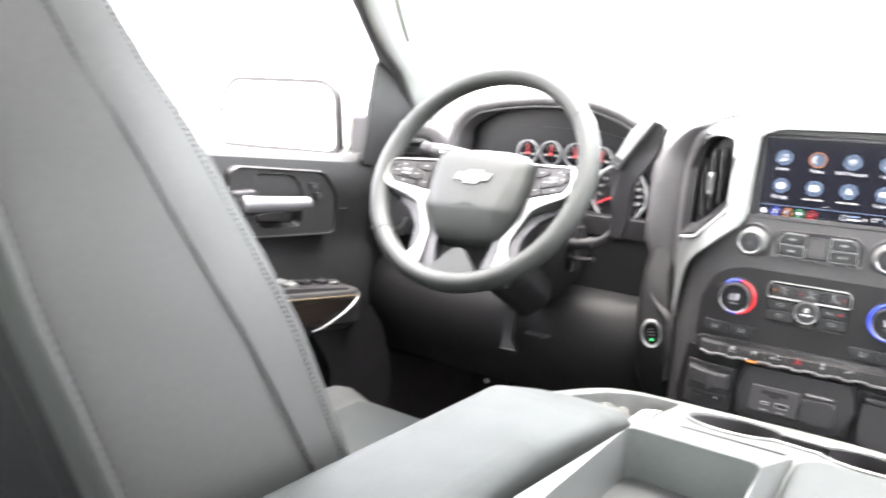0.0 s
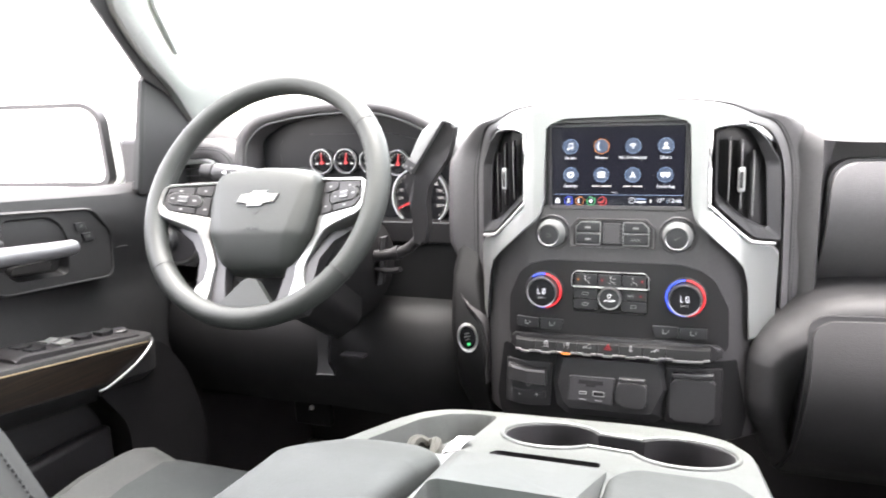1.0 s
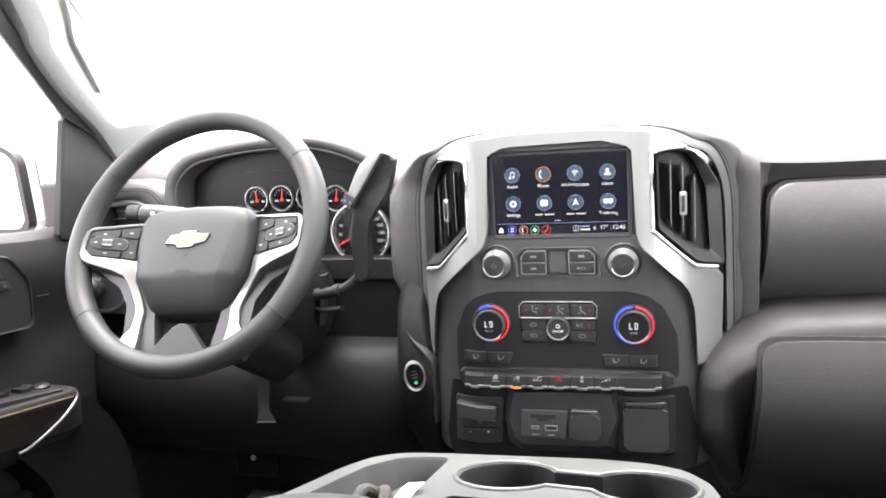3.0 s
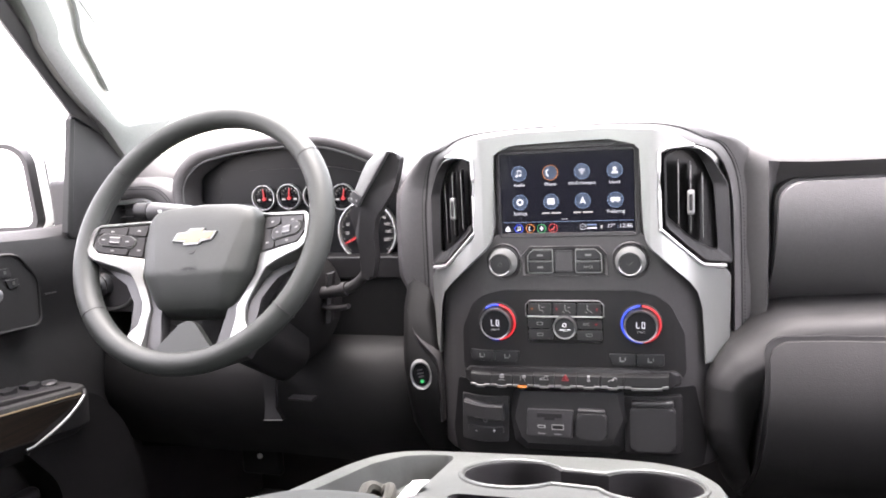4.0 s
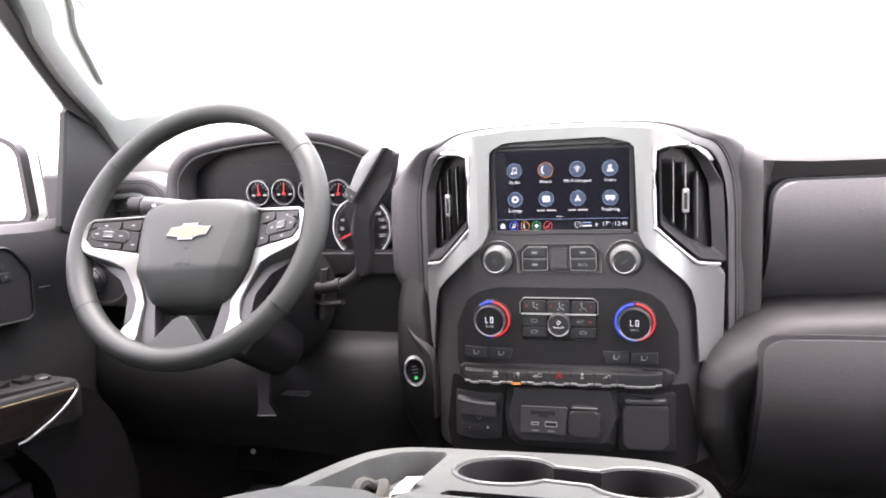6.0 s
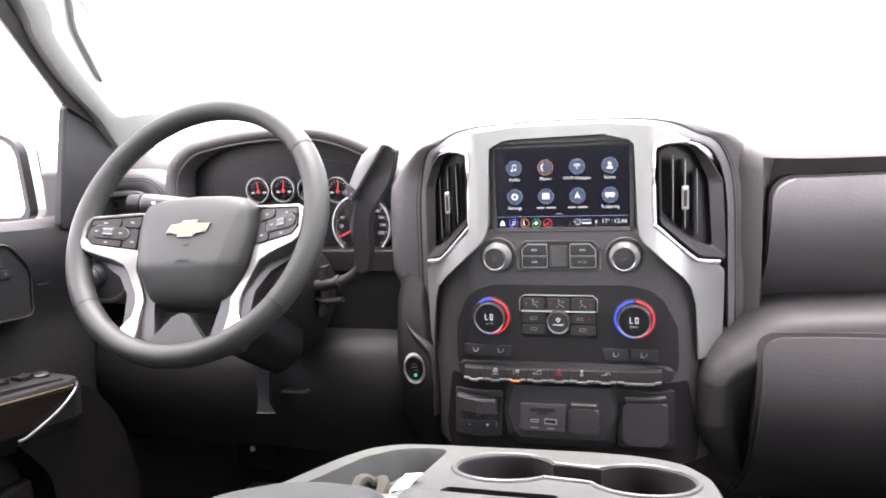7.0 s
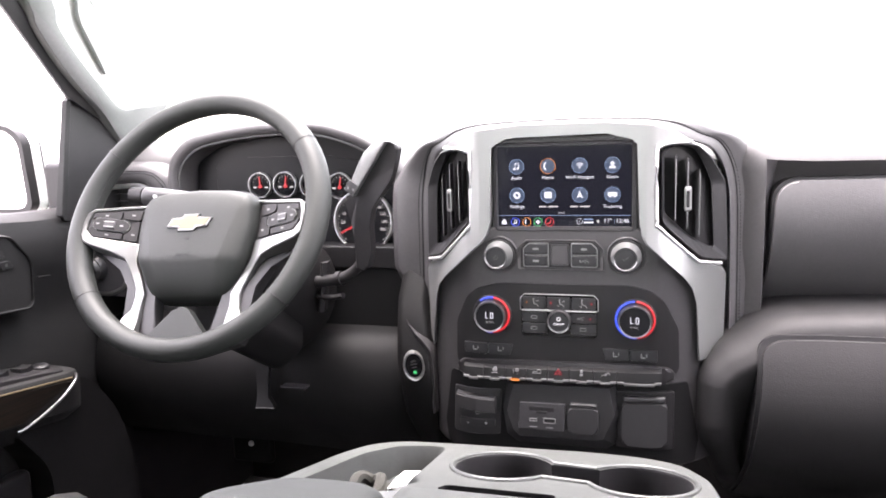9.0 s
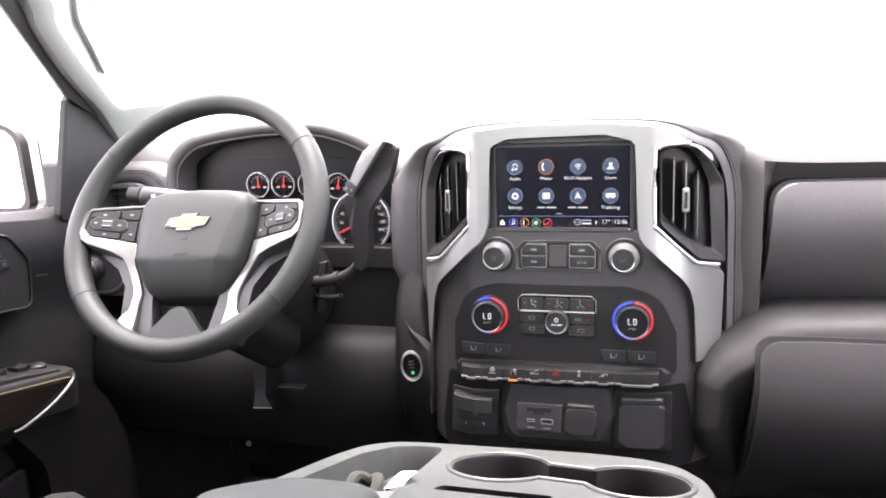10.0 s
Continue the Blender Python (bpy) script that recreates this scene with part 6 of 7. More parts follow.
        for q in keys:
            part("button", tilt(prism([(s * x, y) for x, y in q], -0.008, -0.0005, "z", 0.0009)), TOGGLE, pd, local=True)
        part("button", tilt(prism([(s * x, y) for x, y in pill], -0.006, 0.0012, "z", 0.0010)), TOGGLE, pd, "oval thumb key", local=True)
        cx, cy = 0.1325, -0.0042
        big = [(cx + (x - cx) * 1.035, cy + (y - cy) * 1.09) for x, y in pill]
        part("outline", tilt(ring_plate([(s * x, y) for x, y in big], [(s * x, y) for x, y in pill], -0.004, 0.0004, "z")), CONSOLE, pd, "fine outline", local=True)
        part("rocker", tilt(prism([(s * x, y) for x, y in rect(0.1255, -0.0098, 0.1405, 0.0022, 0.002)], 0.0, 0.0030, "z", 0.002)), GREY, pd, "raised thumb rocker", local=True)
        for k in (-1, 1):
            part("bright_edge", tilt(rbox((s * 0.133 - 0.0066, -0.0038 + k * 0.0036 - 0.0006, 0.0022), (s * 0.133 + 0.0066, -0.0038 + k * 0.0036 + 0.0006, 0.0036), 0.0003, 1)), SILVER, pd, "bright rocker edge", local=True)
        for px, py, h in ((0.140, 0.0098, -0.0003), (0.117, -0.0045, 0.0014), (0.149, -0.0035, 0.0014), (0.135, -0.0185, -0.0003), (0.105, 0.013, -0.0003), (0.1005, -0.016, -0.0003)):
            part("print_bar", tilt(rbox((s * px - 0.0022, py - 0.0011, h - 0.0004), (s * px + 0.0022, py + 0.0011, h + 0.0002), 0)), STITCH, pd, local=True)
    # lower bridge between the spokes
    part("lower_bridge", prism(rounded([(-0.056, -0.172), (-0.042, -0.158), (-0.008, -0.120), (0.008, -0.120), (0.042, -0.158), (0.056, -0.172), (0.0, -0.186)], 0.006), -0.022, -0.008, "z", 0.004, 2), LEATHER, w, "lower bridge of the wheel", local=True)

    c = thing("steering_column", label="dark steering column shroud", category="steering column", m=WHEEL)
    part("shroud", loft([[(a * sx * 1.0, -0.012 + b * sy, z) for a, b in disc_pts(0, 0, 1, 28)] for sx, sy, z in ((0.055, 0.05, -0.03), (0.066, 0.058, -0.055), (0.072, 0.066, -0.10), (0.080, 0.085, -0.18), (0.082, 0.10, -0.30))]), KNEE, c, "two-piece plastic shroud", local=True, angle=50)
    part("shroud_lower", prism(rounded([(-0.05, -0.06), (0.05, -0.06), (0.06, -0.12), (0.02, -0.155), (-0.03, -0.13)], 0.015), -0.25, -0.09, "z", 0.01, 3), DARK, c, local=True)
    part("shroud_rib", loft([[(x, y, z) for x, y in ((-0.392 + dx, 0.052), (-0.386 + dx, 0.046), (-0.381 + dx, 0.052), (-0.386 + dx, 0.075))] for z, dx in ((0.935, 0.004), (0.905, 0.0), (0.880, -0.002), (0.855, -0.006))]), BLACK, c, "rib beside the stalk")
    part("trim_lever", tube(smooth_path([(-0.405, 0.060, 0.884), (-0.378, 0.050, 0.880), (-0.350, 0.046, 0.884)], 5), lambda k: 0.0085 - 0.002 * k, 12, flat=0.7), BLACK, c, "short dark lever below the stalk")
    part("joint", tube([(0.074 * math.cos(a), -0.012 + 0.068 * math.sin(a), -0.10) for a in [2 * math.pi * i / 30 for i in range(30)]], 0.0012, 5, True), RUBBER, c, local=True)


def levers():
    t = thing("turn_signal_lever", (-0.62, -0.03, 1.04), "dark turn signal and wiper lever with white print", "lever")
    p0, p1 = Vector((-0.530, 0.005, 1.035)), Vector((-0.672, -0.020, 1.050))
    part("stem", tube([p0, p0.lerp(p1, 0.35)], 0.008, 12), BLACK, t)
    part("barrel", tube([p0.lerp(p1, 0.33), p0.lerp(p1, 0.38), p0.lerp(p1, 0.80), p0.lerp(p1, 0.84)], lambda k: (0.010, 0.014, 0.0155, 0.014)[round(k * 3)], 16), GREY, t, "ribbed barrel")
    part("end_cap", tube([p0.lerp(p1, 0.85), p0.lerp(p1, 0.99), p1], lambda k: (0.0145, 0.013, 0.008)[round(k * 2)], 16), TOGGLE, t)
    for k in (0.45, 0.55, 0.65):
        q = p0.lerp(p1, k)
        part("print_bar", rbox((q.x - 0.004, q.y - 0.0160, q.z + 0.002), (q.x + 0.002, q.y - 0.0145, q.z + 0.006), 0), WHITE, t)
    s = thing("shift_lever", (-0.3, 0.05, 0.94), "dark column shift lever with a broad flat grip", "gear lever")
    stalk = smooth_path([(-0.410, 0.055, 0.902), (-0.384, 0.052, 0.905), (-0.350, 0.050, 0.912), (-0.327, 0.050, 0.926), (-0.314, 0.052, 0.945)], 6)
    part("stalk", tube(stalk, lambda k: 0.0105 - 0.003 * k, 14), BLACK, s, "curved dark stalk")
    part("collar", tube([(-0.361, 0.051, 0.909), (-0.352, 0.050, 0.911)], 0.0118, 16), BLACK, s, "ribbed collar")
    arm = rounded([(-0.262, 1.122), (-0.244, 1.114), (-0.252, 1.082), (-0.258, 1.064), (-0.276, 1.040), (-0.290, 1.022), (-0.295, 0.996), (-0.294, 0.962), (-0.302, 0.928), (-0.322, 0.926), (-0.320, 0.968), (-0.325, 1.004), (-0.335, 1.038), (-0.310, 1.050)], 0.006, 4)
    part("arm", prism(arm[::-1], 0.054, 0.034, "y", 0.006, 4), BLACK, s, "broad dark arm", angle=60)
    outer = [(-0.270, 1.127), (-0.285, 1.120), (-0.302, 1.106), (-0.313, 1.088), (-0.322, 1.070), (-0.330, 1.052)]
    ridge = [(-0.259, 1.121), (-0.268, 1.108), (-0.279, 1.092), (-0.291, 1.075), (-0.303, 1.058), (-0.314, 1.041)]
    # the pale colour stands for side window light reflected on this face
    part("grip", loft([[(p[0], 0.060, p[1]), (p[0], 0.044, p[1]), (p[0] * 0.7 + q[0] * 0.3, 0.032, p[1] * 0.7 + q[1] * 0.3), (p[0] * 0.15 + q[0] * 0.85, 0.022, p[1] * 0.15 + q[1] * 0.85), (q[0], 0.022, q[1]), (q[0], 0.060, q[1])] for p, q in zip(outer, ridge)]), GRIP, s, "face of the grip with window light painted pale", angle=50)
    bt = part("button", prism(rounded([(-0.315, 1.043), (-0.3275, 1.0515), (-0.318, 1.066), (-0.3055, 1.0575)], 0.002), 0.04, 0.0205, "y", 0.001), GREY, s, "tap shift button")
    for q in ((-0.3205, 1.054), (-0.3125, 1.051)):
        part("print_bar", rbox((q[0] - 0.0014, 0.0198, q[1] - 0.0018), (q[0] + 0.0014, 0.0208, q[1] + 0.0018), 0), STITCH, bt)
    k = thing("light_switch", (-0.87, 0.12, 0.90), "round dark headlamp switch with a silver arc below", "light switch")
    f = facing(-0.882, 0.122, 0.902)
    part("panel", prism(rounded([(-0.935, 0.850), (-0.812, 0.850), (-0.800, 0.890), (-0.806, 0.940), (-0.935, 0.940)], 0.012), 0.18, 0.122, "y", 0.006, 3), GREY, k, "grey switch panel")
    part("knob", lathe([(0.024, -0.004), (0.024, 0.006), (0.021, 0.014), (0.017, 0.022), (0.008, 0.023)], f, 28), BUTTON, k, "dark knob")
    part("bright_ring", lathe([(0.0215, 0.011), (0.0215, 0.0145), (0.0190, 0.0155)], f, 28, caps=False), CHROME, k)
    part("bright_edge", tube(smooth_path([(-0.93, 0.118, 0.860), (-0.87, 0.115, 0.857), (-0.840, 0.114, 0.860), (-0.818, 0.114, 0.872), (-0.806, 0.116, 0.892)], 5), 0.0042, 8), SPOKE, k, "silver arc")


def left_vent():
    v = thing("air_vent", (-0.79, 0.17, 1.04), "outer dash air vent in a satin silver ring", "air vent", "dash air vents")
    arc = smooth_path([(-0.90, 0.165, 1.056), (-0.851, 0.165, 1.056), (-0.806, 0.165, 1.058), (-0.785, 0.165, 1.050), (-0.773, 0.166, 1.034), (-0.769, 0.168, 1.000)], 5)
    seam = smooth_path([(-0.90, 0.155, 1.074), (-0.835, 0.155, 1.075), (-0.777, 0.155, 1.074), (-0.755, 0.155, 1.062), (-0.742, 0.156, 1.041), (-0.738, 0.158, 1.000)], 5)
    rim = smooth_path([(-0.90, 0.168, 1.092), (-0.819, 0.168, 1.093), (-0.770, 0.168, 1.090), (-0.742, 0.168, 1.078), (-0.728, 0.168, 1.060), (-0.722, 0.168, 1.000)], 5)
    out = Vector((0, -0.006, 0))
    part("brow", loft([[a + Vector((0, 0.03, 0)), a, a.lerp(q, 0.5) + out, q, q.lerp(r, 0.5) + out * 0.8, r, r + Vector((0, 0.06, 0.004))] for a, q, r in zip(arc, seam, rim)], closed=False), DASH, v, "padded grey brow", angle=70)
    part("seam", tube([q + Vector((0, -0.0004, 0)) for q in seam], 0.0011, 6), BLACK, v)
    part("seam", tube([q.lerp(r, 0.25) + Vector((0, -0.0028, 0)) for q, r in zip(seam, rim)], 0.0008, 6), BLACK, v)
    part("silver_ring", tube([a + Vector((-0.002, 0.002, -0.005)) for a in arc], 0.0055, 10), SILVER, v, "satin silver arc")
    part("backing", prism([(-0.90, 0.995), (-0.772, 0.995), (-0.778, 1.034), (-0.80, 1.052), (-0.90, 1.052)], 0.22, 0.185), PANEL, v)
    for k in range(3):
        z = 1.008 + 0.014 * k
        part("vane", rbox((-0.895, 0.172, z - 0.001), (-0.780, 0.19, z + 0.001), 0.0006), GREY, v)


# ---- driver seat ----
def seat():
    s = thing("driver_seat", (-0.47, -0.6, 0.25), "grey vinyl driver seat with dark inserts and double stitching", "seat")
    cx = -0.47
    # backrest sections: height, front y, back y, half width
    secs = [(0.58, -0.655, -0.83, 0.262), (0.70, -0.665, -0.86, 0.262), (0.80, -0.685, -0.885, 0.260), (0.87, -0.706, -0.905, 0.256), (0.966, -0.735, -0.93, 0.236), (1.02, -0.757, -0.942, 0.220),
            (1.106, -0.797, -0.955, 0.196), (1.15, -0.825, -0.965, 0.186), (1.20, -0.855, -0.975, 0.180), (1.26, -0.90, -0.985, 0.165), (1.30, -0.925, -0.985, 0.12)]
    def ring(z, yf, yb, hw, gx=0.0):
        d = yf - yb
        half = [(hw * 0.0, yf - 0.022), (hw * 0.55, yf - 0.022), (hw * 0.70, yf - 0.010), (hw * 0.86, yf), (hw * 0.95, yf - 0.010), (hw * 0.99, yf - 0.04 * d / 0.15), (hw, yf - d * 0.45), (hw * 0.985, yf - d * 0.8), (hw * 0.955, yb + 0.006), (hw * 0.90, yb), (hw * 0.5, yb - 0.006), (0, yb - 0.008)]
        return [(cx + x, y, z) for x, y in half] + [(cx - x, y, z) for x, y in half[-2:0:-1]]
    part("backrest", loft([ring(*q) for q in secs]), SEAT, s, "grey vinyl backrest with side bolsters")
    part("back_panel", loft([[(cx + a * (hw * 0.90), yb + o, z) for a, o in ((-1, 0.012), (-0.95, -0.010), (0, -0.016), (0.95, -0.010), (1, 0.012))] for z, yf, yb, hw in secs[:-1]], closed=False), BLACK, s, "dark rear panel of the seat back")
    def line(frac, out=0.0):
        pts = []
        for z, yf, yb, hw in secs:
            d = yf - yb
            w = hw * (1.0 if frac < 0.7 else 0.97)
            f = frac + (0.13 * (z - 0.87) / 0.24 if 0.2 < frac < 0.5 else 0.0)
            pts.append((cx + w + out, yf - d * f, z))
        return smooth_path(pts[:-1], 4)
    edge = smooth_path([(cx + hw * 0.960 + 0.0004, yf - 0.010 - 0.25 * (0.04 * (yf - yb) / 0.15 - 0.010), z) for z, yf, yb, hw in secs[:-1]], 4)
    part("stitching", stitches(edge, 0.0022, 0.0018, 0.00065), BUTTON, s, "dark stitches beside the front edge")
    part("seam", tube(line(0.29, -0.0003), 0.0008, 6), BLACK, s, "thin seam along the bolster")
    part("stitching", stitches(line(0.300, 0.0002), 0.0024, 0.0018, 0.00065), BUTTON, s)
    part("piping", tube(line(0.97, 0.002), 0.0035, 8), SEAT, s, "raised seam of the rear edge")
    part("stitching", stitches(line(0.94, 0.0012), 0.003, 0.003, 0.0006), BLACK, s)
    # cushion
    def crow(y, z, hw, drop):
        half = [(0, z - 0.006), (hw * 0.69, z - 0.006), (hw * 0.75, z), (hw * 0.87, z + 0.012), (hw * 0.97, z), (hw, z - 0.04), (hw * 0.99, z - 0.12 - drop)]
        return [(cx + x, y, zz) for x, zz in half] + [(cx - x, y, zz) for x, zz in half[::-1][:-1]]
    part("cushion", loft([crow(-0.86, 0.585, 0.25, 0), crow(-0.62, 0.580, 0.265, 0), crow(-0.42, 0.610, 0.270, 0), crow(-0.28, 0.626, 0.272, 0), crow(-0.20, 0.624, 0.270, 0), crow(-0.165, 0.610, 0.266, 0), crow(-0.148, 0.585, 0.260, 0), crow(-0.142, 0.55, 0.25, -0.03)]), CUSHION, s, "grey vinyl cushion")
    part("cushion_insert", loft([[(cx + x, y, z + 0.002) for x in (-0.183, 0.0, 0.183)] for y, z in ((-0.80, 0.577), (-0.62, 0.575), (-0.42, 0.605), (-0.28, 0.621), (-0.20, 0.619), (-0.163, 0.604), (-0.147, 0.582))], closed=False), SEAT_INSERT, s, "dark cloth insert")
    part("insert_seam", tube([(cx - 0.18, -0.36, 0.615), (cx, -0.355, 0.615), (cx + 0.18, -0.36, 0.615)], 0.002, 6), BLACK, s)
    part("headrest", loft([[(cx + hw * a, (yf + yb) / 2 + (yf - yb) / 2 * b, z) for a, b in [(math.copysign(abs(math.cos(t)) ** 0.6, math.cos(t)), math.copysign(abs(math.sin(t)) ** 0.6, math.sin(t))) for t in [2 * math.pi * k / 20 for k in range(20)]]] for z, yf, yb, hw in ((1.33, -0.95, -1.0, 0.09), (1.345, -0.93, -1.02, 0.12), (1.40, -0.92, -1.02, 0.13), (1.47, -0.925, -1.01, 0.125), (1.50, -0.94, -1.0, 0.10))]), SEAT, s, "padded headrest")
    part("base", rbox((cx - 0.23, -0.80, 0.25), (cx + 0.23, -0.25, 0.50), 0.02), BLACK, s, "black seat base")
    return s


# ---- centre console ----
def ctop(y):
    return 0.795 + 0.27 * (-0.27 - y)


def console():
    c = thing("centre_console", (0, -0.5, 0.25), "grey plastic centre console with twin cup holders and storage tray", "centre console")
    plan = [(-0.175, -0.50), (-0.178, -0.36), (-0.172, -0.295), (-0.150, -0.258), (-0.105, -0.246), (0.06, -0.222), (0.115, -0.228), (0.150, -0.255), (0.172, -0.32), (0.180, -0.50)]
    full = [(-0.172, -0.90)] + plan + [(0.185, -0.90)]
    # top deck with openings: twin cups with a channel, and a tray
    deck = bmesh.new()
    tray = rounded([(-0.158, -0.485), (-0.158, -0.345), (-0.143, -0.290), (-0.118, -0.272), (-0.096, -0.270), (-0.090, -0.285), (-0.072, -0.47), (-0.080, -0.485)], 0.012, 4)
    c1, c2, rc, ry = (-0.014, -0.342), (0.112, -0.352), 0.0455, 0.064
    cups = []
    for a in range(28, 333, 12):
        cups.append((c1[0] + rc * math.cos(radians(a)), c1[1] + ry * math.sin(radians(a))))
    cups2 = []
    for a in range(208, 513, 12):
        cups2.append((c2[0] + rc * math.cos(radians(a)), c2[1] + ry * math.sin(radians(a))))
    cups = cups + cups2
    outl = rounded(full, 0.02, 4)
    def edge_loop(pts):
        vs = [deck.verts.new((x, y, ctop(y) if y > -0.55 else ctop(-0.55))) for x, y in pts]
        return [deck.edges.new((vs[i], vs[(i + 1) % len(vs)])) for i in range(len(vs))]
    slot = rounded([(-0.047, -0.458), (-0.043, -0.440), (0.048, -0.437), (0.050, -0.455)], 0.005, 4)
    es = edge_loop(outl) + edge_loop(tray) + edge_loop(cups) + edge_loop(slot)
    bmesh.ops.triangle_fill(deck, use_beauty=True, use_dissolve=False, edges=es)
    part("top_deck", deck, CONSOLE, c, "grey top deck", angle=50)
    k = len(outl)
    def z0(y):
        return ctop(max(y, -0.55))
    part("side_skirt", loft([[(x, y, z0(y)) for x, y in outl], [(x * 1.025, y + (0.004 if y > -0.3 else 0), z0(y) - 0.006) for x, y in outl], [(x * 1.03, y + (0.005 if y > -0.3 else 0), z0(y) - 0.03) for x, y in outl], [(x * 0.98, y - (0.02 if y > -0.3 else 0), 0.25) for x, y in outl]], True, False), CONSOLE, c, "console side", angle=60)
    def well(pts, depth, name, label, shrink, material):
        m = (sum(p[0] for p in pts) / len(pts), sum(p[1] for p in pts) / len(pts))
        rows = [[(x, y, z0(y)) for x, y in pts], [(m[0] + (x - m[0]) * 0.985, m[1] + (y - m[1]) * 0.985, z0(y) - 0.003) for x, y in pts], [(m[0] + (x - m[0]) * shrink, m[1] + (y - m[1]) * shrink, z0(m[1]) - depth + 0.2 * (z0(y) - z0(m[1]))) for x, y in pts]]
        bm = loft(rows, True, False)
        bm.faces.ensure_lookup_table()
        bm.verts.ensure_lookup_table()
        n = len(pts)
        bm.faces.new([bm.verts[2 * n + i] for i in range(n)])
        return part(name, bm, material, c, label)
    well(tray, 0.045, "storage_tray", "open storage tray", 0.93, CONSOLE)
    well(cups, 0.075, "cup_holder", "twin cup holders joined by a channel", 0.95, BLACK)
    mid = ((c1[0] + c2[0]) / 2, c1[1])
    rim = []
    for x, y in cups:
        q = c1 if x < mid[0] else c2
        v = Vector((x - q[0], y - q[1])).normalized() * 0.0035
        rim.append((x + v.x, y + v.y, ctop(y + v.y) + 0.0008))
    part("cup_rim", tube(rim, 0.0024, 8, True), CONSOLE, c, "raised rim round both cup holders")
    for q in (c1, c2):
        ft = (q[0] + rc * 0.80, q[1] - rc * 0.40)
        part("cup_finger", rbox((ft[0] - 0.005, ft[1] - 0.004, ctop(ft[1]) - 0.055), (ft[0] + 0.005, ft[1] + 0.010, ctop(ft[1]) - 0.022), 0.003), RUBBER, c, "rubber cup finger")
    well(slot, 0.022, "finger_slot", "dark slot behind the cup holders", 0.97, BLACK)


def lid_top(y):
    """The pads follow the falling deck in front and level out towards the seats."""
    return min(0.902, 0.858 + 0.30 * (-0.475 - y))


def armrest(name, plan, label):
    m = (sum(p[0] for p in plan) / len(plan), sum(p[1] for p in plan) / len(plan))
    a = thing(name, (m[0], m[1], 0.85), label, "armrest")
    pl = rounded(plan, 0.016, 6)
    def row(inset, drop):
        out = []
        n = len(pl)
        for i in range(n):
            p, q, r = Vector(pl[i]), Vector(pl[i - 1]), Vector(pl[(i + 1) % n])
            d = (r - q).normalized()
            x, y = p.x - d.y * inset, p.y + d.x * inset
            out.append((x, y, lid_top(y) - drop))
        return out
    bm = loft([row(0.003, 0.040), row(0.0, 0.032), row(0.0, 0.010), row(0.002, 0.0055), row(0.005, 0.0025), row(0.010, 0.0008), row(0.020, 0.0)])
    for k in range(12):
        y = -0.80 + 0.028 * k
        bmesh.ops.bisect_plane(bm, geom=bm.verts[:] + bm.edges[:] + bm.faces[:], dist=1e-6, plane_co=(0, y, 0), plane_no=(0, 1, 0))
    for v in bm.verts:   # keep the cut top on the curve of the pad
        if abs(v.co.z - lid_top(v.co.y)) < 0.004:
            v.co.z = lid_top(v.co.y) - (0.0025 if v.co.z < lid_top(v.co.y) - 0.0015 else 0.0)
    part("pad", bm, LID, a, "padded vinyl top", angle=60)
    part("shell", loft([row(0.006, 0.075), row(0.004, 0.034)]), CONSOLE, a, "plastic underside")
    return a


def console_lids():
    armrest("armrest_lid", [(-0.178, -0.875), (-0.076, -0.875), (-0.072, -0.70), (-0.067, -0.545), (-0.071, -0.502), (-0.092, -0.486), (-0.136, -0.486), (-0.166, -0.505), (-0.184, -0.560)], "grey padded armrest lid of the console")
    armrest("armrest_lid", [(0.070, -0.875), (0.194, -0.875), (0.188, -0.55), (0.158, -0.462), (0.078, -0.462), (0.062, -0.49)], "grey padded armrest pad of the console")
    t = thing("console_tray", (0.015, -0.70, 0.86), "grey open tray between the armrest pads", "tray")
    o = rounded([(-0.073, -0.875), (0.066, -0.875), (0.060, -0.480), (-0.064, -0.480)], 0.008, 4)
    i = rounded([(-0.046, -0.86), (0.058, -0.86), (0.055, -0.600), (-0.042, -0.600)], 0.008, 4)
    zt = lambda y: 0.897 if y < -0.595 else 0.897 - (y + 0.595) / 0.115 * 0.040
    bm = bmesh.new()
    def loop(pts):
        vs = [bm.verts.new((x, y, zt(y))) for x, y in pts]
        return [bm.edges.new((vs[k], vs[(k + 1) % len(vs)])) for k in range(len(vs))]
    es = loop(o) + loop(i)
    bmesh.ops.triangle_fill(bm, use_beauty=True, edges=es)
    part("rim", bm, CONSOLE, t, "grey tray rim")
    part("side", loft([[(x, y, zt(y)) for x, y in o], [(x, y, 0.80) for x, y in o]], True, False), CONSOLE, t)
    bm = loft([[(x, y, 0.897) for x, y in i], [(x, y, 0.895) for x, y in i], [(0.014 + (x - 0.014) * 0.94, -0.730 + (y + 0.730) * 0.97, 0.852) for x, y in i]], True, False)
    bm.verts.ensure_lookup_table()
    n = len(i)
    bm.faces.new([bm.verts[2 * n + k] for k in range(n)])
    part("well", bm, CONSOLE, t, "recessed tray floor")


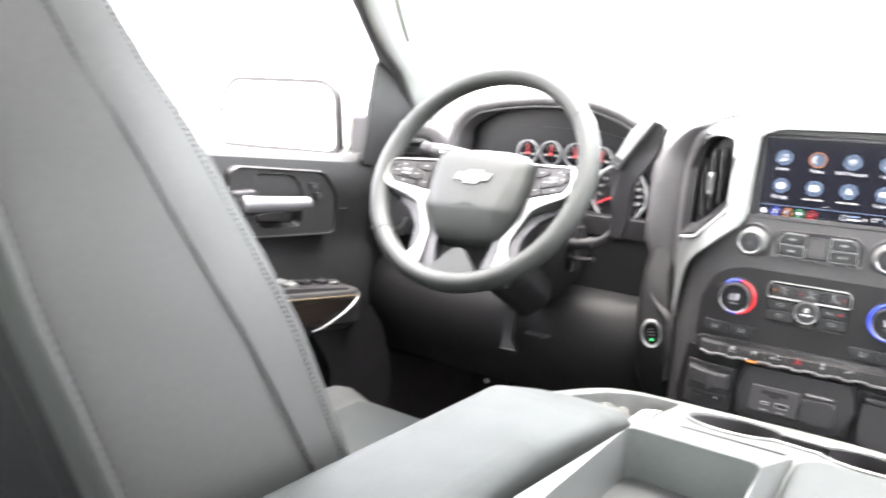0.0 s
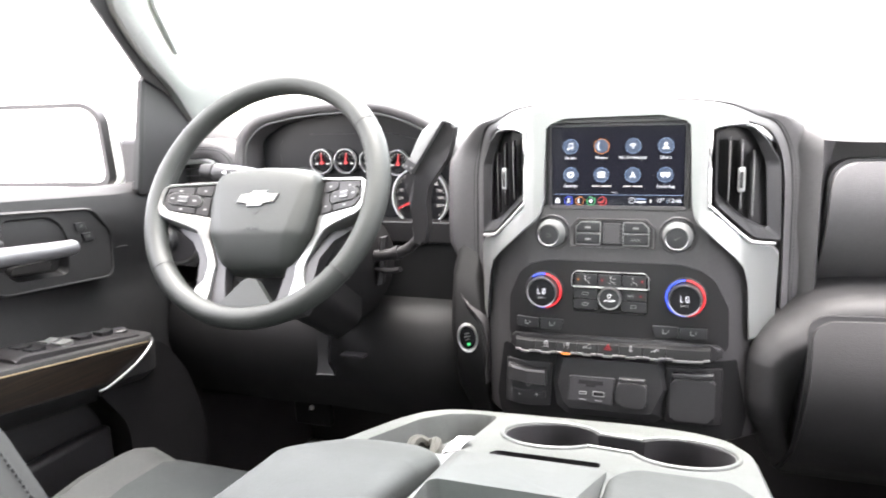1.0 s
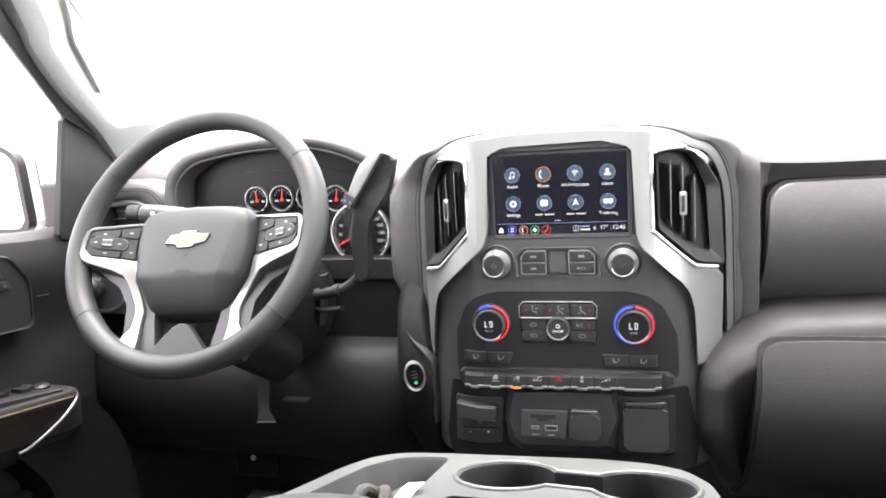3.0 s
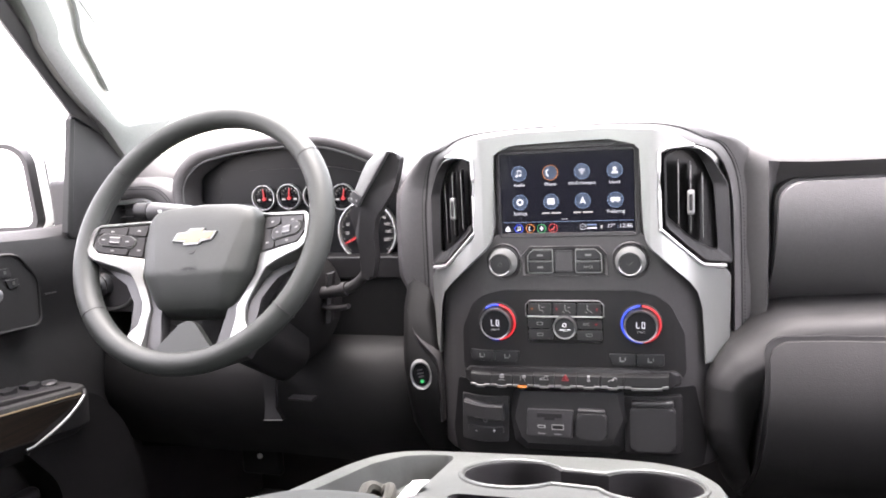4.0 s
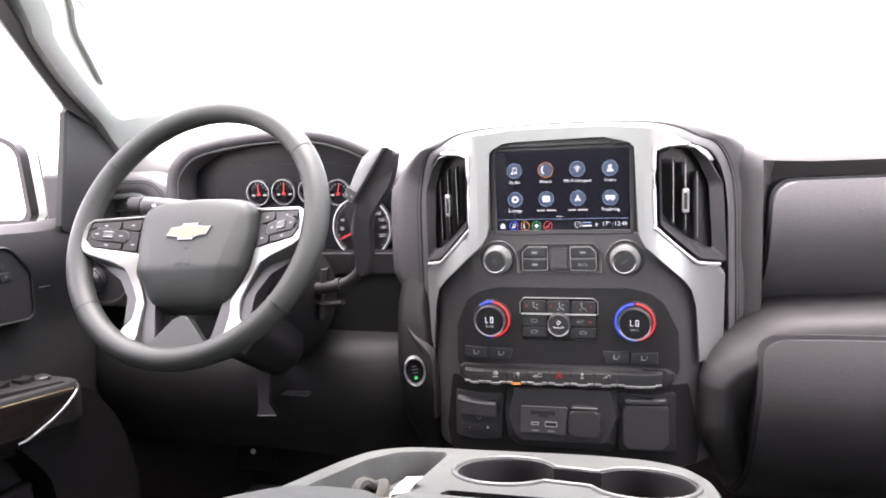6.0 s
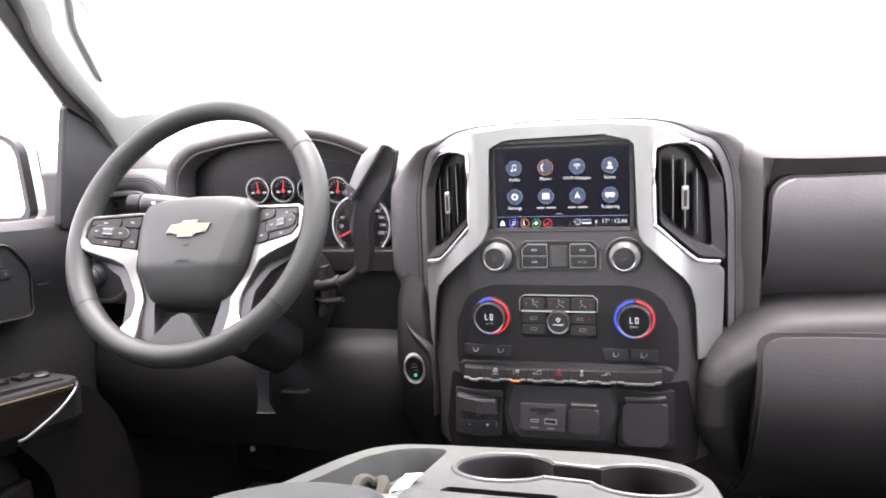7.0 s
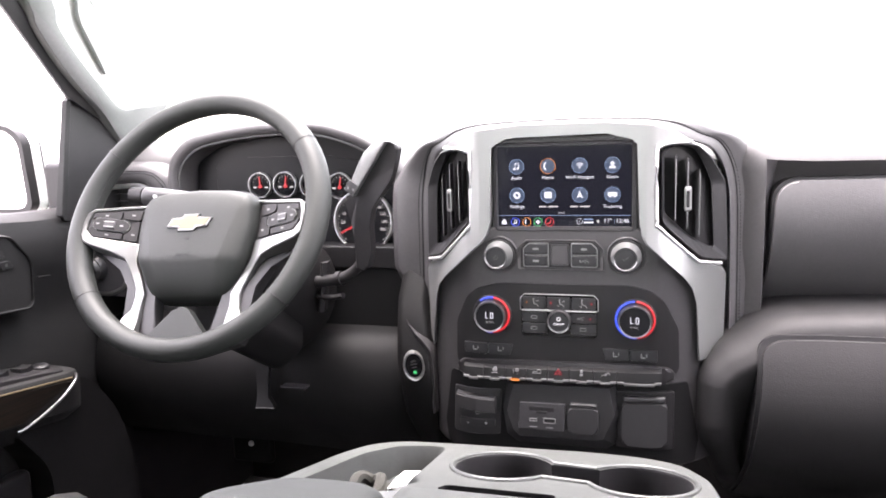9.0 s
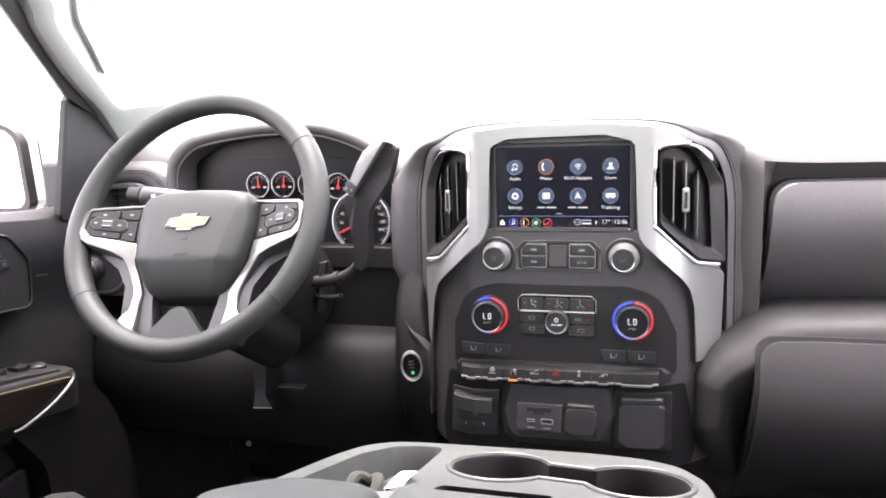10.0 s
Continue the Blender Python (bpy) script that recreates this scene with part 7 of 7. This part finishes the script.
def loose_things():
    p = thing("paper_slip", (-0.115, -0.43, 0.80), "folded white paper slip in the console tray", "paper")
    part("sheet", loft([[(-0.091, -0.452, 0.838), (-0.072, -0.458, 0.846)], [(-0.0895, -0.436, 0.839), (-0.070, -0.445, 0.8475)], [(-0.088, -0.418, 0.838), (-0.068, -0.430, 0.846)]], closed=False), PAPER, p)
    part("folded_flap", loft([[(-0.104, -0.450, 0.822), (-0.090, -0.453, 0.8375)], [(-0.100, -0.422, 0.822), (-0.087, -0.420, 0.8375)]], closed=False), PAPER, p)
    b = thing("braided_cord", (-0.13, -0.43, 0.80), "coiled speckled braided cord in the console tray", "cord")
    bm = bmesh.new()
    for k in range(3):
        tube([(-0.118 + (0.020 - 0.004 * k) * math.cos(a), -0.432 + (0.026 - 0.005 * k) * math.sin(a), 0.811 + 0.0085 * k + 0.003 * math.sin(3 * a)) for a in [2 * math.pi * i / 40 for i in range(40)]], 0.0055, 8, True, bm=bm)
    part("coil", bm, BEAD, b)


def footwell():
    p = thing("parking_brake_pedal", (-0.64, 0.22, 0.5), "dark parking brake pedal with a bright metal rivet", "pedal")
    part("arm", tube(smooth_path([(-0.64, 0.40, 0.70), (-0.64, 0.32, 0.60), (-0.64, 0.235, 0.53)], 4), 0.009, 10), BLACK, p)
    part("foot_pad", rbox((-0.685, 0.215, 0.50), (-0.60, 0.235, 0.56), 0.006), DARK, p, "black rubber pad")
    part("rivet", lathe([(0.0055, 0), (0.0055, 0.003), (0.003, 0.0045)], facing(-0.641, 0.214, 0.541), 14), BRIGHT, p, "bright rivet")
    t = thing("tilt_lever", (-0.50, 0.05, 0.69), "black tilt lever under the steering column", "lever")
    part("lever", loft([[(x0, y, z), (x1, y, z), (x1 - 0.004, y + 0.014, z), (x0 + 0.004, y + 0.014, z)] for x0, x1, y, z in ((-0.528, -0.500, 0.066, 0.765), (-0.524, -0.502, 0.060, 0.730), (-0.520, -0.500, 0.052, 0.705), (-0.519, -0.488, 0.046, 0.695), (-0.519, -0.484, 0.044, 0.689))]), DARK, t)
    # pale tube paints the highlight on the lever's lower edge
    part("edge", tube([(-0.519, 0.043, 0.688), (-0.484, 0.043, 0.690)], 0.0013, 6), CONSOLE, t, "painted highlight along the lower edge")
    part("bracket", rbox((-0.475, 0.05, 0.722), (-0.43, 0.07, 0.726), 0.001), BLACK, t)


# ---- outside ----
def outside():
    solo("ground", rbox((-900, -900, -0.45), (900, 900, -0.40), 0), GROUND, "open pale concrete lot", "ground", "structure")
    rng = random.Random(4)
    g = thing("hedge", (-60, 30, -0.4), "far row of pale dry shrubs beyond the lot", "hedge", kind="stuff")
    bm = bmesh.new()
    for i in range(900):
        a = rng.uniform(radians(122), radians(175))
        d = rng.uniform(62, 70)
        x, y = d * math.cos(a), d * math.sin(a)
        h = rng.uniform(0.2, 1.9) * (0.7 + 0.3 * math.sin(a * 23))
        s = rng.uniform(0.35, 0.8)
        bmesh.ops.create_icosphere(bm, subdivisions=1, radius=s, matrix=Matrix.Translation((x, y, h - 0.5)) @ Matrix.Diagonal((1, 1, rng.uniform(0.6, 1.1), 1)))
    for v in bm.verts:
        v.co += Vector((rng.uniform(-1, 1), rng.uniform(-1, 1), rng.uniform(-1, 1))) * 0.14
    part("shrubs", bm, FOLIAGE, g)


cab()
door()
side_mirror()
dashboard()
centre_stack()
display()
vent(-1)
vent(1)
knob(-0.0855, 0.9665, 0.0172, "dark volume knob with a bright ring", "power")
knob(0.0855, 0.9665, 0.0172, "dark tuning knob with a bright ring", "tick")
media_buttons()
climate(-1)
climate(1)
climate_centre()
seat_heat(-1)
seat_heat(1)
toggle_bar()
connectors()
start_button()
left_vent()
cluster()
steering_wheel()
levers()
driver = seat()
# out of view: seat copy added to keep right rear light off the dash
twin = copy_thing(driver, pose(0.47, -0.66, 0.25))
twin.name = "unseen_passenger_seat"
tagged(twin, "unseen passenger seat added to block side light", "seat")
console()
console_lids()
loose_things()
footwell()
outside()
